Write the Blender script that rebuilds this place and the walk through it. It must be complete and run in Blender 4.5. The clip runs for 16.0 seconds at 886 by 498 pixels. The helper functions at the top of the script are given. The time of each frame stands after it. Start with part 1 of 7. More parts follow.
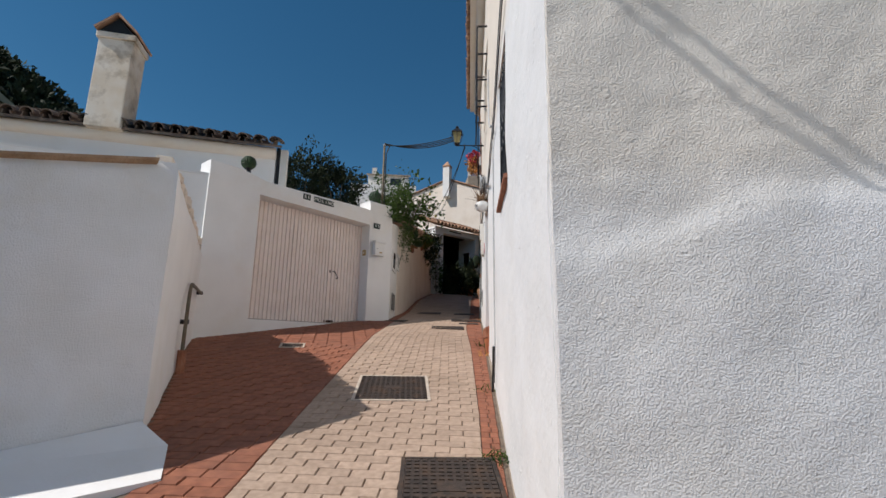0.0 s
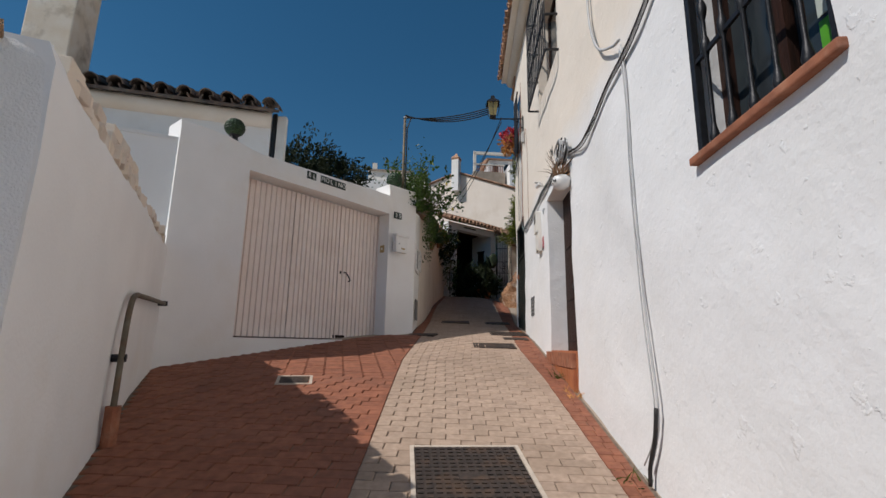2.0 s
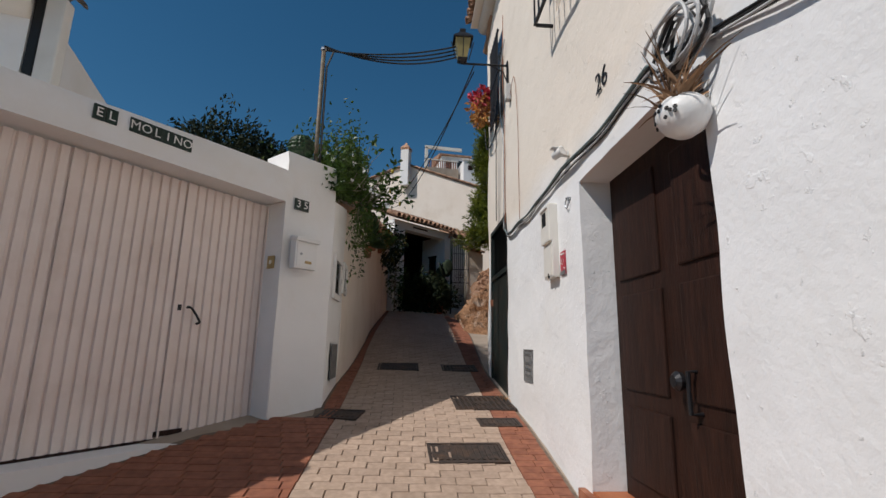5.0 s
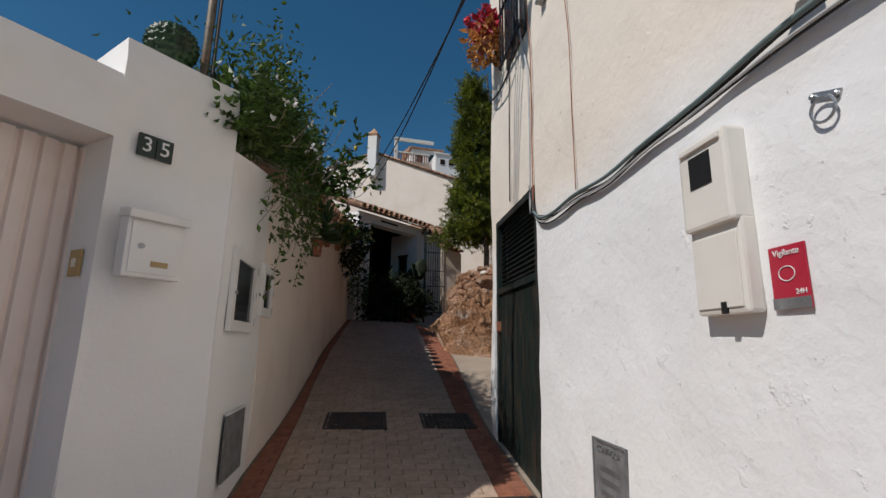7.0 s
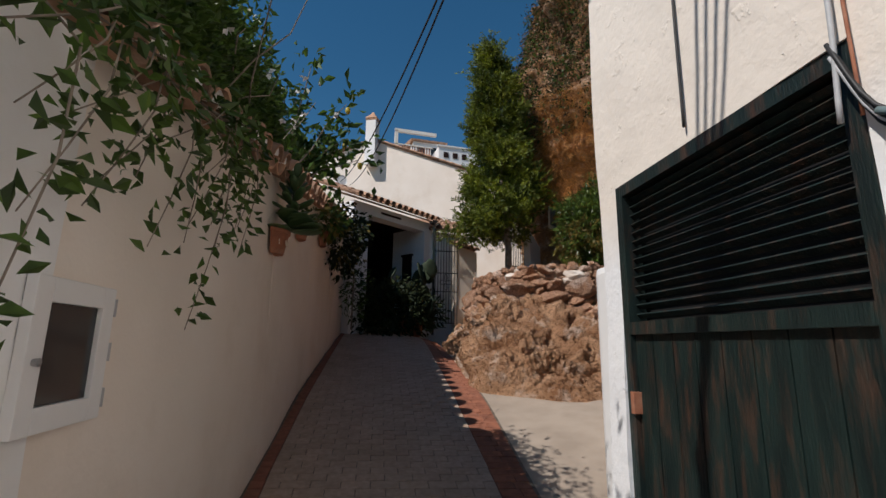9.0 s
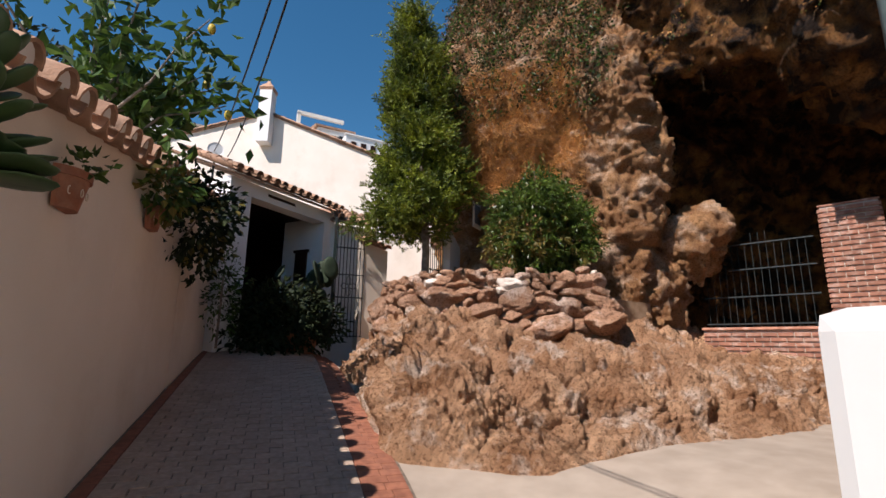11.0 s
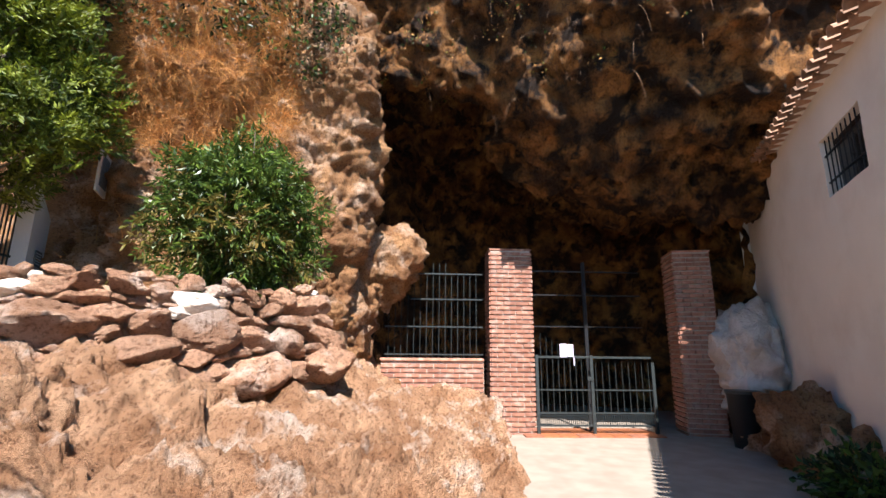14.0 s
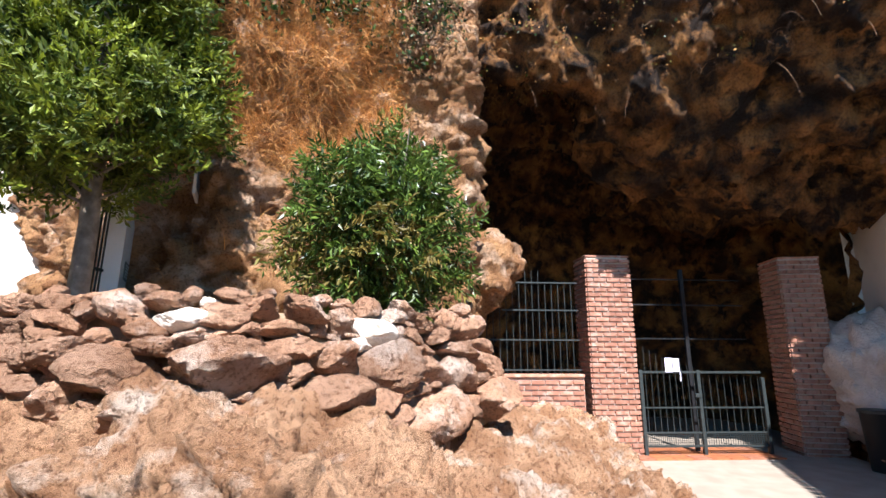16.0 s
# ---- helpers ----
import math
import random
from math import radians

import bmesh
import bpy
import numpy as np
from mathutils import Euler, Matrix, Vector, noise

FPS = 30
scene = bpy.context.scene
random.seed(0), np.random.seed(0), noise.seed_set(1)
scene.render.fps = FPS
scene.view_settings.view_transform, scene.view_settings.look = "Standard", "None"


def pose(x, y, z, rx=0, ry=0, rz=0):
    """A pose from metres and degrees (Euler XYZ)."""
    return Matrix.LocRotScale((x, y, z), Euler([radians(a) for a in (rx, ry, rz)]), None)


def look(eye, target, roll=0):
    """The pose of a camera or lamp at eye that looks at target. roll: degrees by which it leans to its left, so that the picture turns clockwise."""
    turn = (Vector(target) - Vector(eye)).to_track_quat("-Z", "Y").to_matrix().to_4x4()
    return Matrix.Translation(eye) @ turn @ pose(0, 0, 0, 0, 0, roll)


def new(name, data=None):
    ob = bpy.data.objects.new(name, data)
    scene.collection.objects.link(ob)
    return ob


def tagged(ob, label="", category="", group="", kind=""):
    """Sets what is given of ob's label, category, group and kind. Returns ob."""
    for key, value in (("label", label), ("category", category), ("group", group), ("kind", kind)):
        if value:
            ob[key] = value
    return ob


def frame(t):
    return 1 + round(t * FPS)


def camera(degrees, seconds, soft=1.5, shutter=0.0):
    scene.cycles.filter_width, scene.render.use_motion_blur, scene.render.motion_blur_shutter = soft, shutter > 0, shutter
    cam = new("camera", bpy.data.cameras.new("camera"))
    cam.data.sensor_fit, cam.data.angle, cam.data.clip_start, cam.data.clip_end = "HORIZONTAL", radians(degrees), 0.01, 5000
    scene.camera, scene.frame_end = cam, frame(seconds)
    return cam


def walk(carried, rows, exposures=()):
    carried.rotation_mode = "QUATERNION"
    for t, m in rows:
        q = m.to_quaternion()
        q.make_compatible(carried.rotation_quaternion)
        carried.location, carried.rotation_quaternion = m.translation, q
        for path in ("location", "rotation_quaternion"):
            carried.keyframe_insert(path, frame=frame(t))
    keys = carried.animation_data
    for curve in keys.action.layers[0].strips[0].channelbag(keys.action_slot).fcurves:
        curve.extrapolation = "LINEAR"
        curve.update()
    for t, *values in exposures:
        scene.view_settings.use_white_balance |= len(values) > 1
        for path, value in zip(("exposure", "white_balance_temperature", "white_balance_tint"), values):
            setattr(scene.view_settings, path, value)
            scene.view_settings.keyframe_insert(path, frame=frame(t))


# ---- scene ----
cam = camera(86.8, 16.0)
METRES, EYE, TILT, LEAN, TURN = 18.0, 1.5, 0.0, 0.0, -5.2
ROWS = [
    (0.0, 0.0, 0.0, 0.0, -0.19, 11.64, -0.93),
    (0.5, -0.0093, 0.0259, 0.0022, -0.0, 11.61, -0.91),
    (1.0, -0.0209, 0.0566, 0.0101, -0.1, 11.64, -0.98),
    (1.5, -0.0305, 0.0868, 0.0147, -0.79, 11.56, -1.0),
    (2.0, -0.0417, 0.117, 0.0193, -0.65, 11.57, -0.92),
    (2.5, -0.0464, 0.1413, 0.0291, -2.24, 11.59, -1.12),
    (3.0, -0.0442, 0.1771, 0.0373, -5.18, 11.61, -0.98),
    (3.5, -0.0455, 0.2084, 0.0404, -5.2, 11.6, -0.97),
    (4.0, -0.0403, 0.2396, 0.0476, -6.07, 11.61, -0.98),
    (6.5, -0.0283, 0.3991, 0.0893, -9.5, 11.59, -0.88),
    (7.0, -0.0255, 0.4346, 0.0919, -11.11, 11.61, -0.89),
    (7.5, -0.0253, 0.4675, 0.0962, -11.04, 11.55, -0.78),
    (8.0, -0.0251, 0.5024, 0.1049, -10.93, 11.55, -0.77),
    (10.5, -0.0035, 0.6635, 0.1316, -15.06, 11.55, -0.79),
    (11.0, 0.001, 0.6867, 0.1388, -23.28, 11.68, -0.9),
    (11.5, 0.0041, 0.7148, 0.1425, -37.71, 11.95, -1.02),
    (12.0, 0.0031, 0.7443, 0.145, -55.3, 12.27, -0.88),
    (12.5, 0.0013, 0.7703, 0.153, -64.23, 12.5, -0.7),
    (13.0, 0.0132, 0.798, 0.1598, -67.36, 12.44, -0.59),
    (13.5, 0.0213, 0.822, 0.1617, -68.62, 12.48, -0.52),
    (14.0, 0.0258, 0.8447, 0.1701, -71.42, 12.44, -0.53),
    (14.5, 0.0357, 0.8722, 0.1734, -75.56, 12.43, -0.43),
    (15.0, 0.0318, 0.9036, 0.1764, -76.33, 12.39, -0.33),
    (15.5, 0.0252, 0.9278, 0.1837, -76.28, 12.39, -0.29),
    (16.0, 0.0274, 0.9584, 0.1867, -72.51, 12.23, -0.24),
]
walk(cam, [(t, pose(0, 0, EYE, TILT, LEAN, TURN) @ pose(METRES * x, METRES * y, METRES * z, 90 + pitch, roll, yaw)) for t, x, y, z, yaw, pitch, roll in ROWS],
     exposures=[(0, 0.30, 6500, 10), (1.0, 0.12, 6500, 10), (8.0, 0.08, 6500, 10), (9.5, 0.58, 6500, 13), (10.5, 0.95, 6500, 16), (11.5, 1.12, 6650, 14), (12.5, 1.64, 6600, 13), (13.5, 1.92, 6350, 12), (14.5, 2.02, 6150, 11), (16.0, 2.08, 5950, 10)])

# ---- world, sun, exposure ----
SUN_H = Vector((0.83, 0.30, -1.0))             # the way the sunlight travels
world = bpy.data.worlds.new("world")
scene.world = world
world.use_nodes = True
wn, wl = world.node_tree.nodes, world.node_tree.links
sky = wn.new("ShaderNodeTexSky")
sky.sky_type = 'NISHITA'
sky.sun_disc = False
sky.sun_elevation = math.atan2(1.0, math.hypot(SUN_H.x, SUN_H.y))
sky.sun_rotation = math.atan2(-SUN_H.x, -SUN_H.y)
sky.altitude = 300
sky.air_density = 1.0
sky.dust_density = 0.1
sky.ozone_density = 4.5
wn["Background"].inputs[1].default_value = 0.058
deep = wn.new("ShaderNodeHueSaturation")
deep.inputs["Saturation"].default_value = 1.22
deep.inputs["Hue"].default_value = 0.488
deep.inputs["Value"].default_value = 1.06
wl.new(sky.outputs[0], deep.inputs["Color"])
wl.new(deep.outputs[0], wn["Background"].inputs[0])
sun = new("sun", bpy.data.lights.new("sun", 'SUN'))
sun.data.energy = 3.3
sun.data.angle = radians(0.53)
sun.data.color = (1.0, 0.95, 0.90)
sun.matrix_world = look((0, 0, 30), Vector((0, 0, 30)) + SUN_H)

# ---- materials ----
def material(name, color, color2=None, scale=4.0, rough=0.85, bump=0.3, bump_scale=60.0, metal=0.0, detail=6.0,
             stain=None, stain_scale=1.2, stain_amount=0.4, island=0.0, objvar=0.0, dist=0.01, spec=0.4, stretch=None, glow=0.0):
    """A procedural surface: two tones of noise, stains at a second scale, fine relief, variation by piece."""
    m = bpy.data.materials.new(name)
    m.use_nodes = True
    n, l = m.node_tree.nodes, m.node_tree.links
    b = n["Principled BSDF"]
    b.inputs["Roughness"].default_value = rough
    b.inputs["Metallic"].default_value = metal
    b.inputs["Specular IOR Level"].default_value = spec
    co = n.new("ShaderNodeTexCoord")
    src = co.outputs["Object"]
    geo = n.new("ShaderNodeNewGeometry")
    src = geo.outputs["Position"]
    if stretch:
        mp = n.new("ShaderNodeMapping")
        mp.inputs["Scale"].default_value = stretch
        l.new(src, mp.inputs["Vector"])
        src = mp.outputs[0]
    color2 = color2 or tuple(c * 0.8 for c in color)
    t1 = n.new("ShaderNodeTexNoise")
    t1.inputs["Scale"].default_value, t1.inputs["Detail"].default_value = scale, detail
    l.new(src, t1.inputs["Vector"])
    r1 = n.new("ShaderNodeValToRGB")
    r1.color_ramp.elements[0].position, r1.color_ramp.elements[1].position = 0.35, 0.65
    r1.color_ramp.elements[0].color, r1.color_ramp.elements[1].color = (*color2, 1), (*color, 1)
    l.new(t1.outputs[0], r1.inputs[0])
    out = r1.outputs[0]
    if stain:
        t2 = n.new("ShaderNodeTexNoise")
        t2.inputs["Scale"].default_value, t2.inputs["Detail"].default_value = stain_scale, 8
        t2.inputs["Roughness"].default_value = 0.65
        l.new(src, t2.inputs["Vector"])
        r2 = n.new("ShaderNodeValToRGB")
        r2.color_ramp.elements[0].position, r2.color_ramp.elements[1].position = 0.5, 0.72
        r2.color_ramp.elements[0].color, r2.color_ramp.elements[1].color = (0, 0, 0, 1), (stain_amount,) * 3 + (1,)
        l.new(t2.outputs[0], r2.inputs[0])
        mx = n.new("ShaderNodeMix")
        mx.data_type = 'RGBA'
        l.new(r2.outputs[0], mx.inputs[0])
        l.new(out, mx.inputs[6])
        mx.inputs[7].default_value = (*stain, 1)
        out = mx.outputs[2]
    for amount, sock in ((island, geo.outputs["Random Per Island"]), (objvar, None)):
        if amount:
            if sock is None:
                sock = n.new("ShaderNodeObjectInfo").outputs["Random"]
            mr = n.new("ShaderNodeMapRange")
            mr.inputs[3].default_value, mr.inputs[4].default_value = 1 - amount, 1 + amount
            l.new(sock, mr.inputs[0])
            hs = n.new("ShaderNodeHueSaturation")
            l.new(mr.outputs[0], hs.inputs["Value"])
            l.new(out, hs.inputs["Color"])
            out = hs.outputs[0]
    l.new(out, b.inputs["Base Color"])
    if bump:
        t3 = n.new("ShaderNodeTexNoise")
        t3.inputs["Scale"].default_value, t3.inputs["Detail"].default_value = bump_scale, 5
        l.new(src, t3.inputs["Vector"])
        bp = n.new("ShaderNodeBump")
        bp.inputs["Strength"].default_value, bp.inputs["Distance"].default_value = bump, dist
        l.new(t3.outputs[0], bp.inputs["Height"])
        l.new(bp.outputs[0], b.inputs["Normal"])
    if glow:
        tr = n.new("ShaderNodeBsdfTranslucent")
        l.new(out, tr.inputs["Color"])
        ms = n.new("ShaderNodeMixShader")
        ms.inputs[0].default_value = glow
        l.new(b.outputs[0], ms.inputs[1])
        l.new(tr.outputs[0], ms.inputs[2])
        l.new(ms.outputs[0], n["Material Output"].inputs["Surface"])
    return m


WHITE = material("lime_white", (0.835, 0.825, 0.81), (0.79, 0.78, 0.765), 1.6, 0.9, 0.35, 42, stain=(0.72, 0.66, 0.57), stain_scale=0.6, stain_amount=0.55, dist=0.005)
ROUGHWHITE = material("rough_white", (0.79, 0.79, 0.79), (0.73, 0.725, 0.71), 2.2, 0.92, 0.75, 95, stain=(0.66, 0.60, 0.50), stain_scale=0.9, stain_amount=0.5, dist=0.008)
def two_coats(m, upper, z0, z1):
    """Fresh whitewash up to a ragged height, an older yellowed coat above it."""
    n, l = m.node_tree.nodes, m.node_tree.links
    b = n["Principled BSDF"]
    src = b.inputs["Base Color"].links[0].from_socket
    g = n.new("ShaderNodeNewGeometry")
    sx = n.new("ShaderNodeSeparateXYZ")
    l.new(g.outputs["Position"], sx.inputs[0])
    w = n.new("ShaderNodeTexNoise")
    w.inputs["Scale"].default_value = 1.3
    l.new(g.outputs["Position"], w.inputs["Vector"])
    ad = n.new("ShaderNodeMath")
    ad.operation = 'MULTIPLY_ADD'
    ad.inputs[1].default_value = 0.5
    l.new(w.outputs[0], ad.inputs[0])
    l.new(sx.outputs[2], ad.inputs[2])
    mr = n.new("ShaderNodeMapRange")
    mr.inputs[1].default_value, mr.inputs[2].default_value = z0 + 0.25, z1 + 0.25
    l.new(ad.outputs[0], mr.inputs[0])
    mx = n.new("ShaderNodeMix")
    mx.data_type = 'RGBA'
    l.new(mr.outputs[0], mx.inputs[0])
    l.new(src, mx.inputs[6])
    mx.inputs[7].default_value = (*upper, 1)
    l.new(mx.outputs[2], b.inputs["Base Color"])
    return m


FACADE = two_coats(material("facade_white", (0.80, 0.80, 0.80), (0.765, 0.765, 0.76), 1.6, 0.9, 0.35, 30, stain=(0.76, 0.74, 0.70), stain_scale=0.7, stain_amount=0.5, dist=0.006), (0.79, 0.71, 0.615), 3.95, 4.35)
OLDCORNER = two_coats(material("corner_white", (0.79, 0.79, 0.795), (0.74, 0.74, 0.74), 2.2, 0.92, 0.8, 150, stain=(0.66, 0.62, 0.56), stain_scale=0.9, stain_amount=0.6, dist=0.007), (0.72, 0.675, 0.61), 1.95, 2.2)
def flaked(m):
    """Scattered raised flecks and scabs of old limewash on top of the fine relief."""
    n, l = m.node_tree.nodes, m.node_tree.links
    b = n["Principled BSDF"]
    g = n.new("ShaderNodeNewGeometry")
    prev = b.inputs["Normal"].links[0].from_socket
    for scale, lo, hi, dist in ((6.0, 0.64, 0.675, 0.0022), (17.0, 0.66, 0.695, 0.0022), (2.2, 0.35, 0.75, 0.010)):
        t = n.new("ShaderNodeTexNoise")
        t.inputs["Scale"].default_value, t.inputs["Detail"].default_value, t.inputs["Roughness"].default_value = scale, 6, 0.62
        l.new(g.outputs["Position"], t.inputs["Vector"])
        r = n.new("ShaderNodeMapRange")
        r.inputs[1].default_value, r.inputs[2].default_value = lo, hi
        l.new(t.outputs[0], r.inputs[0])
        bp = n.new("ShaderNodeBump")
        bp.inputs["Strength"].default_value, bp.inputs["Distance"].default_value = 0.8, dist
        l.new(r.outputs[0], bp.inputs["Height"])
        l.new(prev, bp.inputs["Normal"])
        prev = bp.outputs[0]
    l.new(prev, b.inputs["Normal"])
    return m


for plaster in (FACADE, OLDCORNER, ROUGHWHITE):
    flaked(plaster)
UPPERWHITE = material("yellowed_white", (0.80, 0.76, 0.70), (0.76, 0.70, 0.62), 1.5, 0.9, 0.35, 40, stain=(0.68, 0.58, 0.45), stain_scale=0.9, stain_amount=0.5, dist=0.005)
REARWHITE = material("cream_white", (0.84, 0.755, 0.665), (0.80, 0.71, 0.615), 1.5, 0.9, 0.35, 40, stain=(0.64, 0.53, 0.42), stain_scale=0.9, stain_amount=0.5, dist=0.005)
WEATHERED = material("weathered_white", (0.78, 0.72, 0.63), (0.70, 0.60, 0.47), 3, 0.92, 0.5, 40, stain=(0.26, 0.18, 0.10), stain_scale=2.6, stain_amount=0.75, dist=0.008)
CREAM = material("cream_plaster", (0.76, 0.66, 0.55), (0.72, 0.62, 0.51), 2.5, 0.9, 0.4, 50, stain=(0.5, 0.4, 0.3), stain_amount=0.25, dist=0.006)
OLDTILE = material("sooty_roof_tile", (0.21, 0.15, 0.115), (0.085, 0.065, 0.055), 5, 0.9, 0.5, 60, stain=(0.30, 0.27, 0.20), stain_scale=7, stain_amount=0.5, objvar=0.3, island=0.2)
RUSTPIPE = material("weathered_pipe", (0.17, 0.15, 0.11), (0.11, 0.085, 0.06), 14, 0.6, 0.2, 70, stain=(0.20, 0.09, 0.045), stain_scale=9, stain_amount=0.6, metal=0.3)
LIMEDROCK = material("limewashed_rock", (0.66, 0.58, 0.52), (0.50, 0.43, 0.37), 3, 0.93, 0.8, 28, stain=(0.38, 0.26, 0.17), stain_scale=2.2, stain_amount=0.6, dist=0.03)
TILE = material("roof_tile", (0.52, 0.31, 0.20), (0.33, 0.18, 0.11), 6, 0.85, 0.5, 60, stain=(0.12, 0.10, 0.07), stain_scale=5, stain_amount=0.7, objvar=0.3, island=0.2)
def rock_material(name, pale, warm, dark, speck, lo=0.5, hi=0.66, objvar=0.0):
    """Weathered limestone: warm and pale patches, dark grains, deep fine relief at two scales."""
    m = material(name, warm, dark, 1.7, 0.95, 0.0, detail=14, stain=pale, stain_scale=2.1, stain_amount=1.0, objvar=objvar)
    n, l = m.node_tree.nodes, m.node_tree.links
    b = n["Principled BSDF"]
    n_ramps = [q for q in n if q.type == 'VALTORGB']
    n_ramps[1].color_ramp.elements[0].position, n_ramps[1].color_ramp.elements[1].position = lo, hi
    pos = n.new("ShaderNodeNewGeometry").outputs["Position"]
    src = b.inputs["Base Color"].links[0].from_socket
    t = n.new("ShaderNodeTexNoise")
    t.inputs["Scale"].default_value, t.inputs["Detail"].default_value, t.inputs["Roughness"].default_value = 26, 8, 0.7
    l.new(pos, t.inputs["Vector"])
    r = n.new("ShaderNodeValToRGB")
    r.color_ramp.elements[0].position, r.color_ramp.elements[1].position = 0.36, 0.50
    r.color_ramp.elements[0].color, r.color_ramp.elements[1].color = (*speck, 1), (1, 1, 1, 1)
    l.new(t.outputs[0], r.inputs[0])
    mx = n.new("ShaderNodeMix")
    mx.data_type, mx.blend_type = 'RGBA', 'MULTIPLY'
    mx.inputs[0].default_value = 0.85
    l.new(src, mx.inputs[6])
    l.new(r.outputs[0], mx.inputs[7])
    l.new(mx.outputs[2], b.inputs["Base Color"])
    prev = None
    for scale, dist, rough in ((6.0, 0.13, 0.75), (20.0, 0.09, 0.78), (60.0, 0.035, 0.7)):
        w = n.new("ShaderNodeTexNoise")
        w.inputs["Scale"].default_value, w.inputs["Detail"].default_value, w.inputs["Roughness"].default_value = scale, 10, rough
        l.new(pos, w.inputs["Vector"])
        bp = n.new("ShaderNodeBump")
        bp.inputs["Strength"].default_value, bp.inputs["Distance"].default_value = 0.9, dist
        l.new(w.outputs[0], bp.inputs["Height"])
        if prev:
            l.new(prev, bp.inputs["Normal"])
        prev = bp.outputs[0]
    l.new(prev, b.inputs["Normal"])
    return m


MOUNDROCK = rock_material("pale_limestone", (0.84, 0.67, 0.54), (0.73, 0.43, 0.25), (0.39, 0.185, 0.085), (0.28, 0.19, 0.13), 0.53, 0.68)
CLIFFROCK = rock_material("ochre_limestone", (0.72, 0.51, 0.36), (0.60, 0.32, 0.145), (0.30, 0.135, 0.055), (0.30, 0.22, 0.16))
# Near-black patches put the cave's shade into the colour, along with soot.
CAVEROCK = rock_material("soot_shade_limestone", (0.024, 0.011, 0.005), (0.58, 0.26, 0.075), (0.08, 0.034, 0.014), (0.24, 0.18, 0.15), 0.44, 0.58)
SOIL = material("stony_soil", (0.45, 0.31, 0.20), (0.30, 0.19, 0.11), 6, 0.95, 1.0, 40, dist=0.02)
STONE = rock_material("fieldstone", (0.82, 0.63, 0.51), (0.71, 0.42, 0.27), (0.46, 0.24, 0.135), (0.42, 0.32, 0.26), objvar=0.24)
PALESTONE = material("pale_stone", (0.70, 0.63, 0.55), (0.62, 0.52, 0.43), 6, 0.93, 0.7, 30, objvar=0.08, dist=0.012)
CONCRETE = material("concrete", (0.385, 0.315, 0.25), (0.31, 0.25, 0.195), 3, 0.9, 0.4, 90, stain=(0.36, 0.30, 0.24), stain_amount=0.45, dist=0.005)
JOINT = material("paving_bed", (0.20, 0.15, 0.11), (0.12, 0.09, 0.07), 20, 0.95, 0.5, 80)
GREYPAVER = material("buff_paver", (0.42, 0.31, 0.235), (0.33, 0.24, 0.18), 22, 0.88, 0.6, 140, stain=(0.25, 0.18, 0.125), stain_scale=1.6, stain_amount=0.5, objvar=0.08, island=0.08, dist=0.004)
REDPAVER = material("red_paver", (0.31, 0.12, 0.068), (0.22, 0.082, 0.048), 14, 0.88, 0.5, 120, stain=(0.24, 0.11, 0.075), stain_scale=1.6, stain_amount=0.5, objvar=0.10, island=0.10, dist=0.004)
GATEPAINT = material("pink_white_paint", (0.82, 0.72, 0.665), (0.78, 0.68, 0.625), 4, 0.5, 0.1, 80, stain=(0.50, 0.36, 0.28), stain_scale=2.2, stain_amount=0.25)
IRON = material("black_iron", (0.022, 0.022, 0.025), (0.014, 0.014, 0.016), 20, 0.45, 0.2, 90, metal=0.3)
GREYIRON = material("grey_iron", (0.045, 0.055, 0.055), (0.03, 0.035, 0.035), 20, 0.5, 0.2, 90, metal=0.3)
CASTIRON = material("cast_iron", (0.075, 0.055, 0.045), (0.04, 0.032, 0.028), 25, 0.7, 0.5, 120, stain=(0.16, 0.09, 0.05), stain_scale=6, stain_amount=0.6, metal=0.3, dist=0.004)
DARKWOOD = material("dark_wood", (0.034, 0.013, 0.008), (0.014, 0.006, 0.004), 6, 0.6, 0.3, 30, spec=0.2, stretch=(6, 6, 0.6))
GREENWOOD = material("dark_green_paint", (0.010, 0.022, 0.019), (0.005, 0.011, 0.010), 5, 0.5, 0.4, 40, stain=(0.16, 0.06, 0.03), stain_scale=7, stain_amount=0.35, stretch=(3, 3, 0.5))
BRICK = material("brick", (0.43, 0.205, 0.135), (0.30, 0.13, 0.085), 10, 0.9, 0.5, 70, stain=(0.62, 0.50, 0.43), stain_scale=5, stain_amount=0.55, objvar=0.2, island=0.2, dist=0.006)
MORTAR = material("mortar", (0.56, 0.48, 0.40), (0.46, 0.385, 0.315), 20, 0.95, 0.5, 80)
TERRACOTTA = material("terracotta", (0.36, 0.14, 0.075), (0.24, 0.09, 0.05), 12, 0.8, 0.3, 60, stain=(0.5, 0.35, 0.25), stain_scale=8, stain_amount=0.3)
REDTILE = material("red_step_tile", (0.42, 0.15, 0.06), (0.33, 0.11, 0.05), 10, 0.6, 0.2, 70, objvar=0.12)
LEAF = material("leaf_green", (0.085, 0.145, 0.022), (0.035, 0.07, 0.013), 9, 0.42, 0.0, island=0.4, glow=0.35)
BUSHLEAF = material("bush_leaf", (0.13, 0.19, 0.028), (0.04, 0.075, 0.016), 7, 0.36, 0.0, island=0.6, glow=0.3)
YOUNGLEAF = material("young_leaf", (0.24, 0.17, 0.04), (0.16, 0.14, 0.03), 7, 0.5, 0.0, island=0.4, glow=0.35)
CYPRESS = material("cypress_green", (0.21, 0.24, 0.018), (0.045, 0.07, 0.010), 2.2, 0.55, 0.0, island=0.6, glow=0.3)
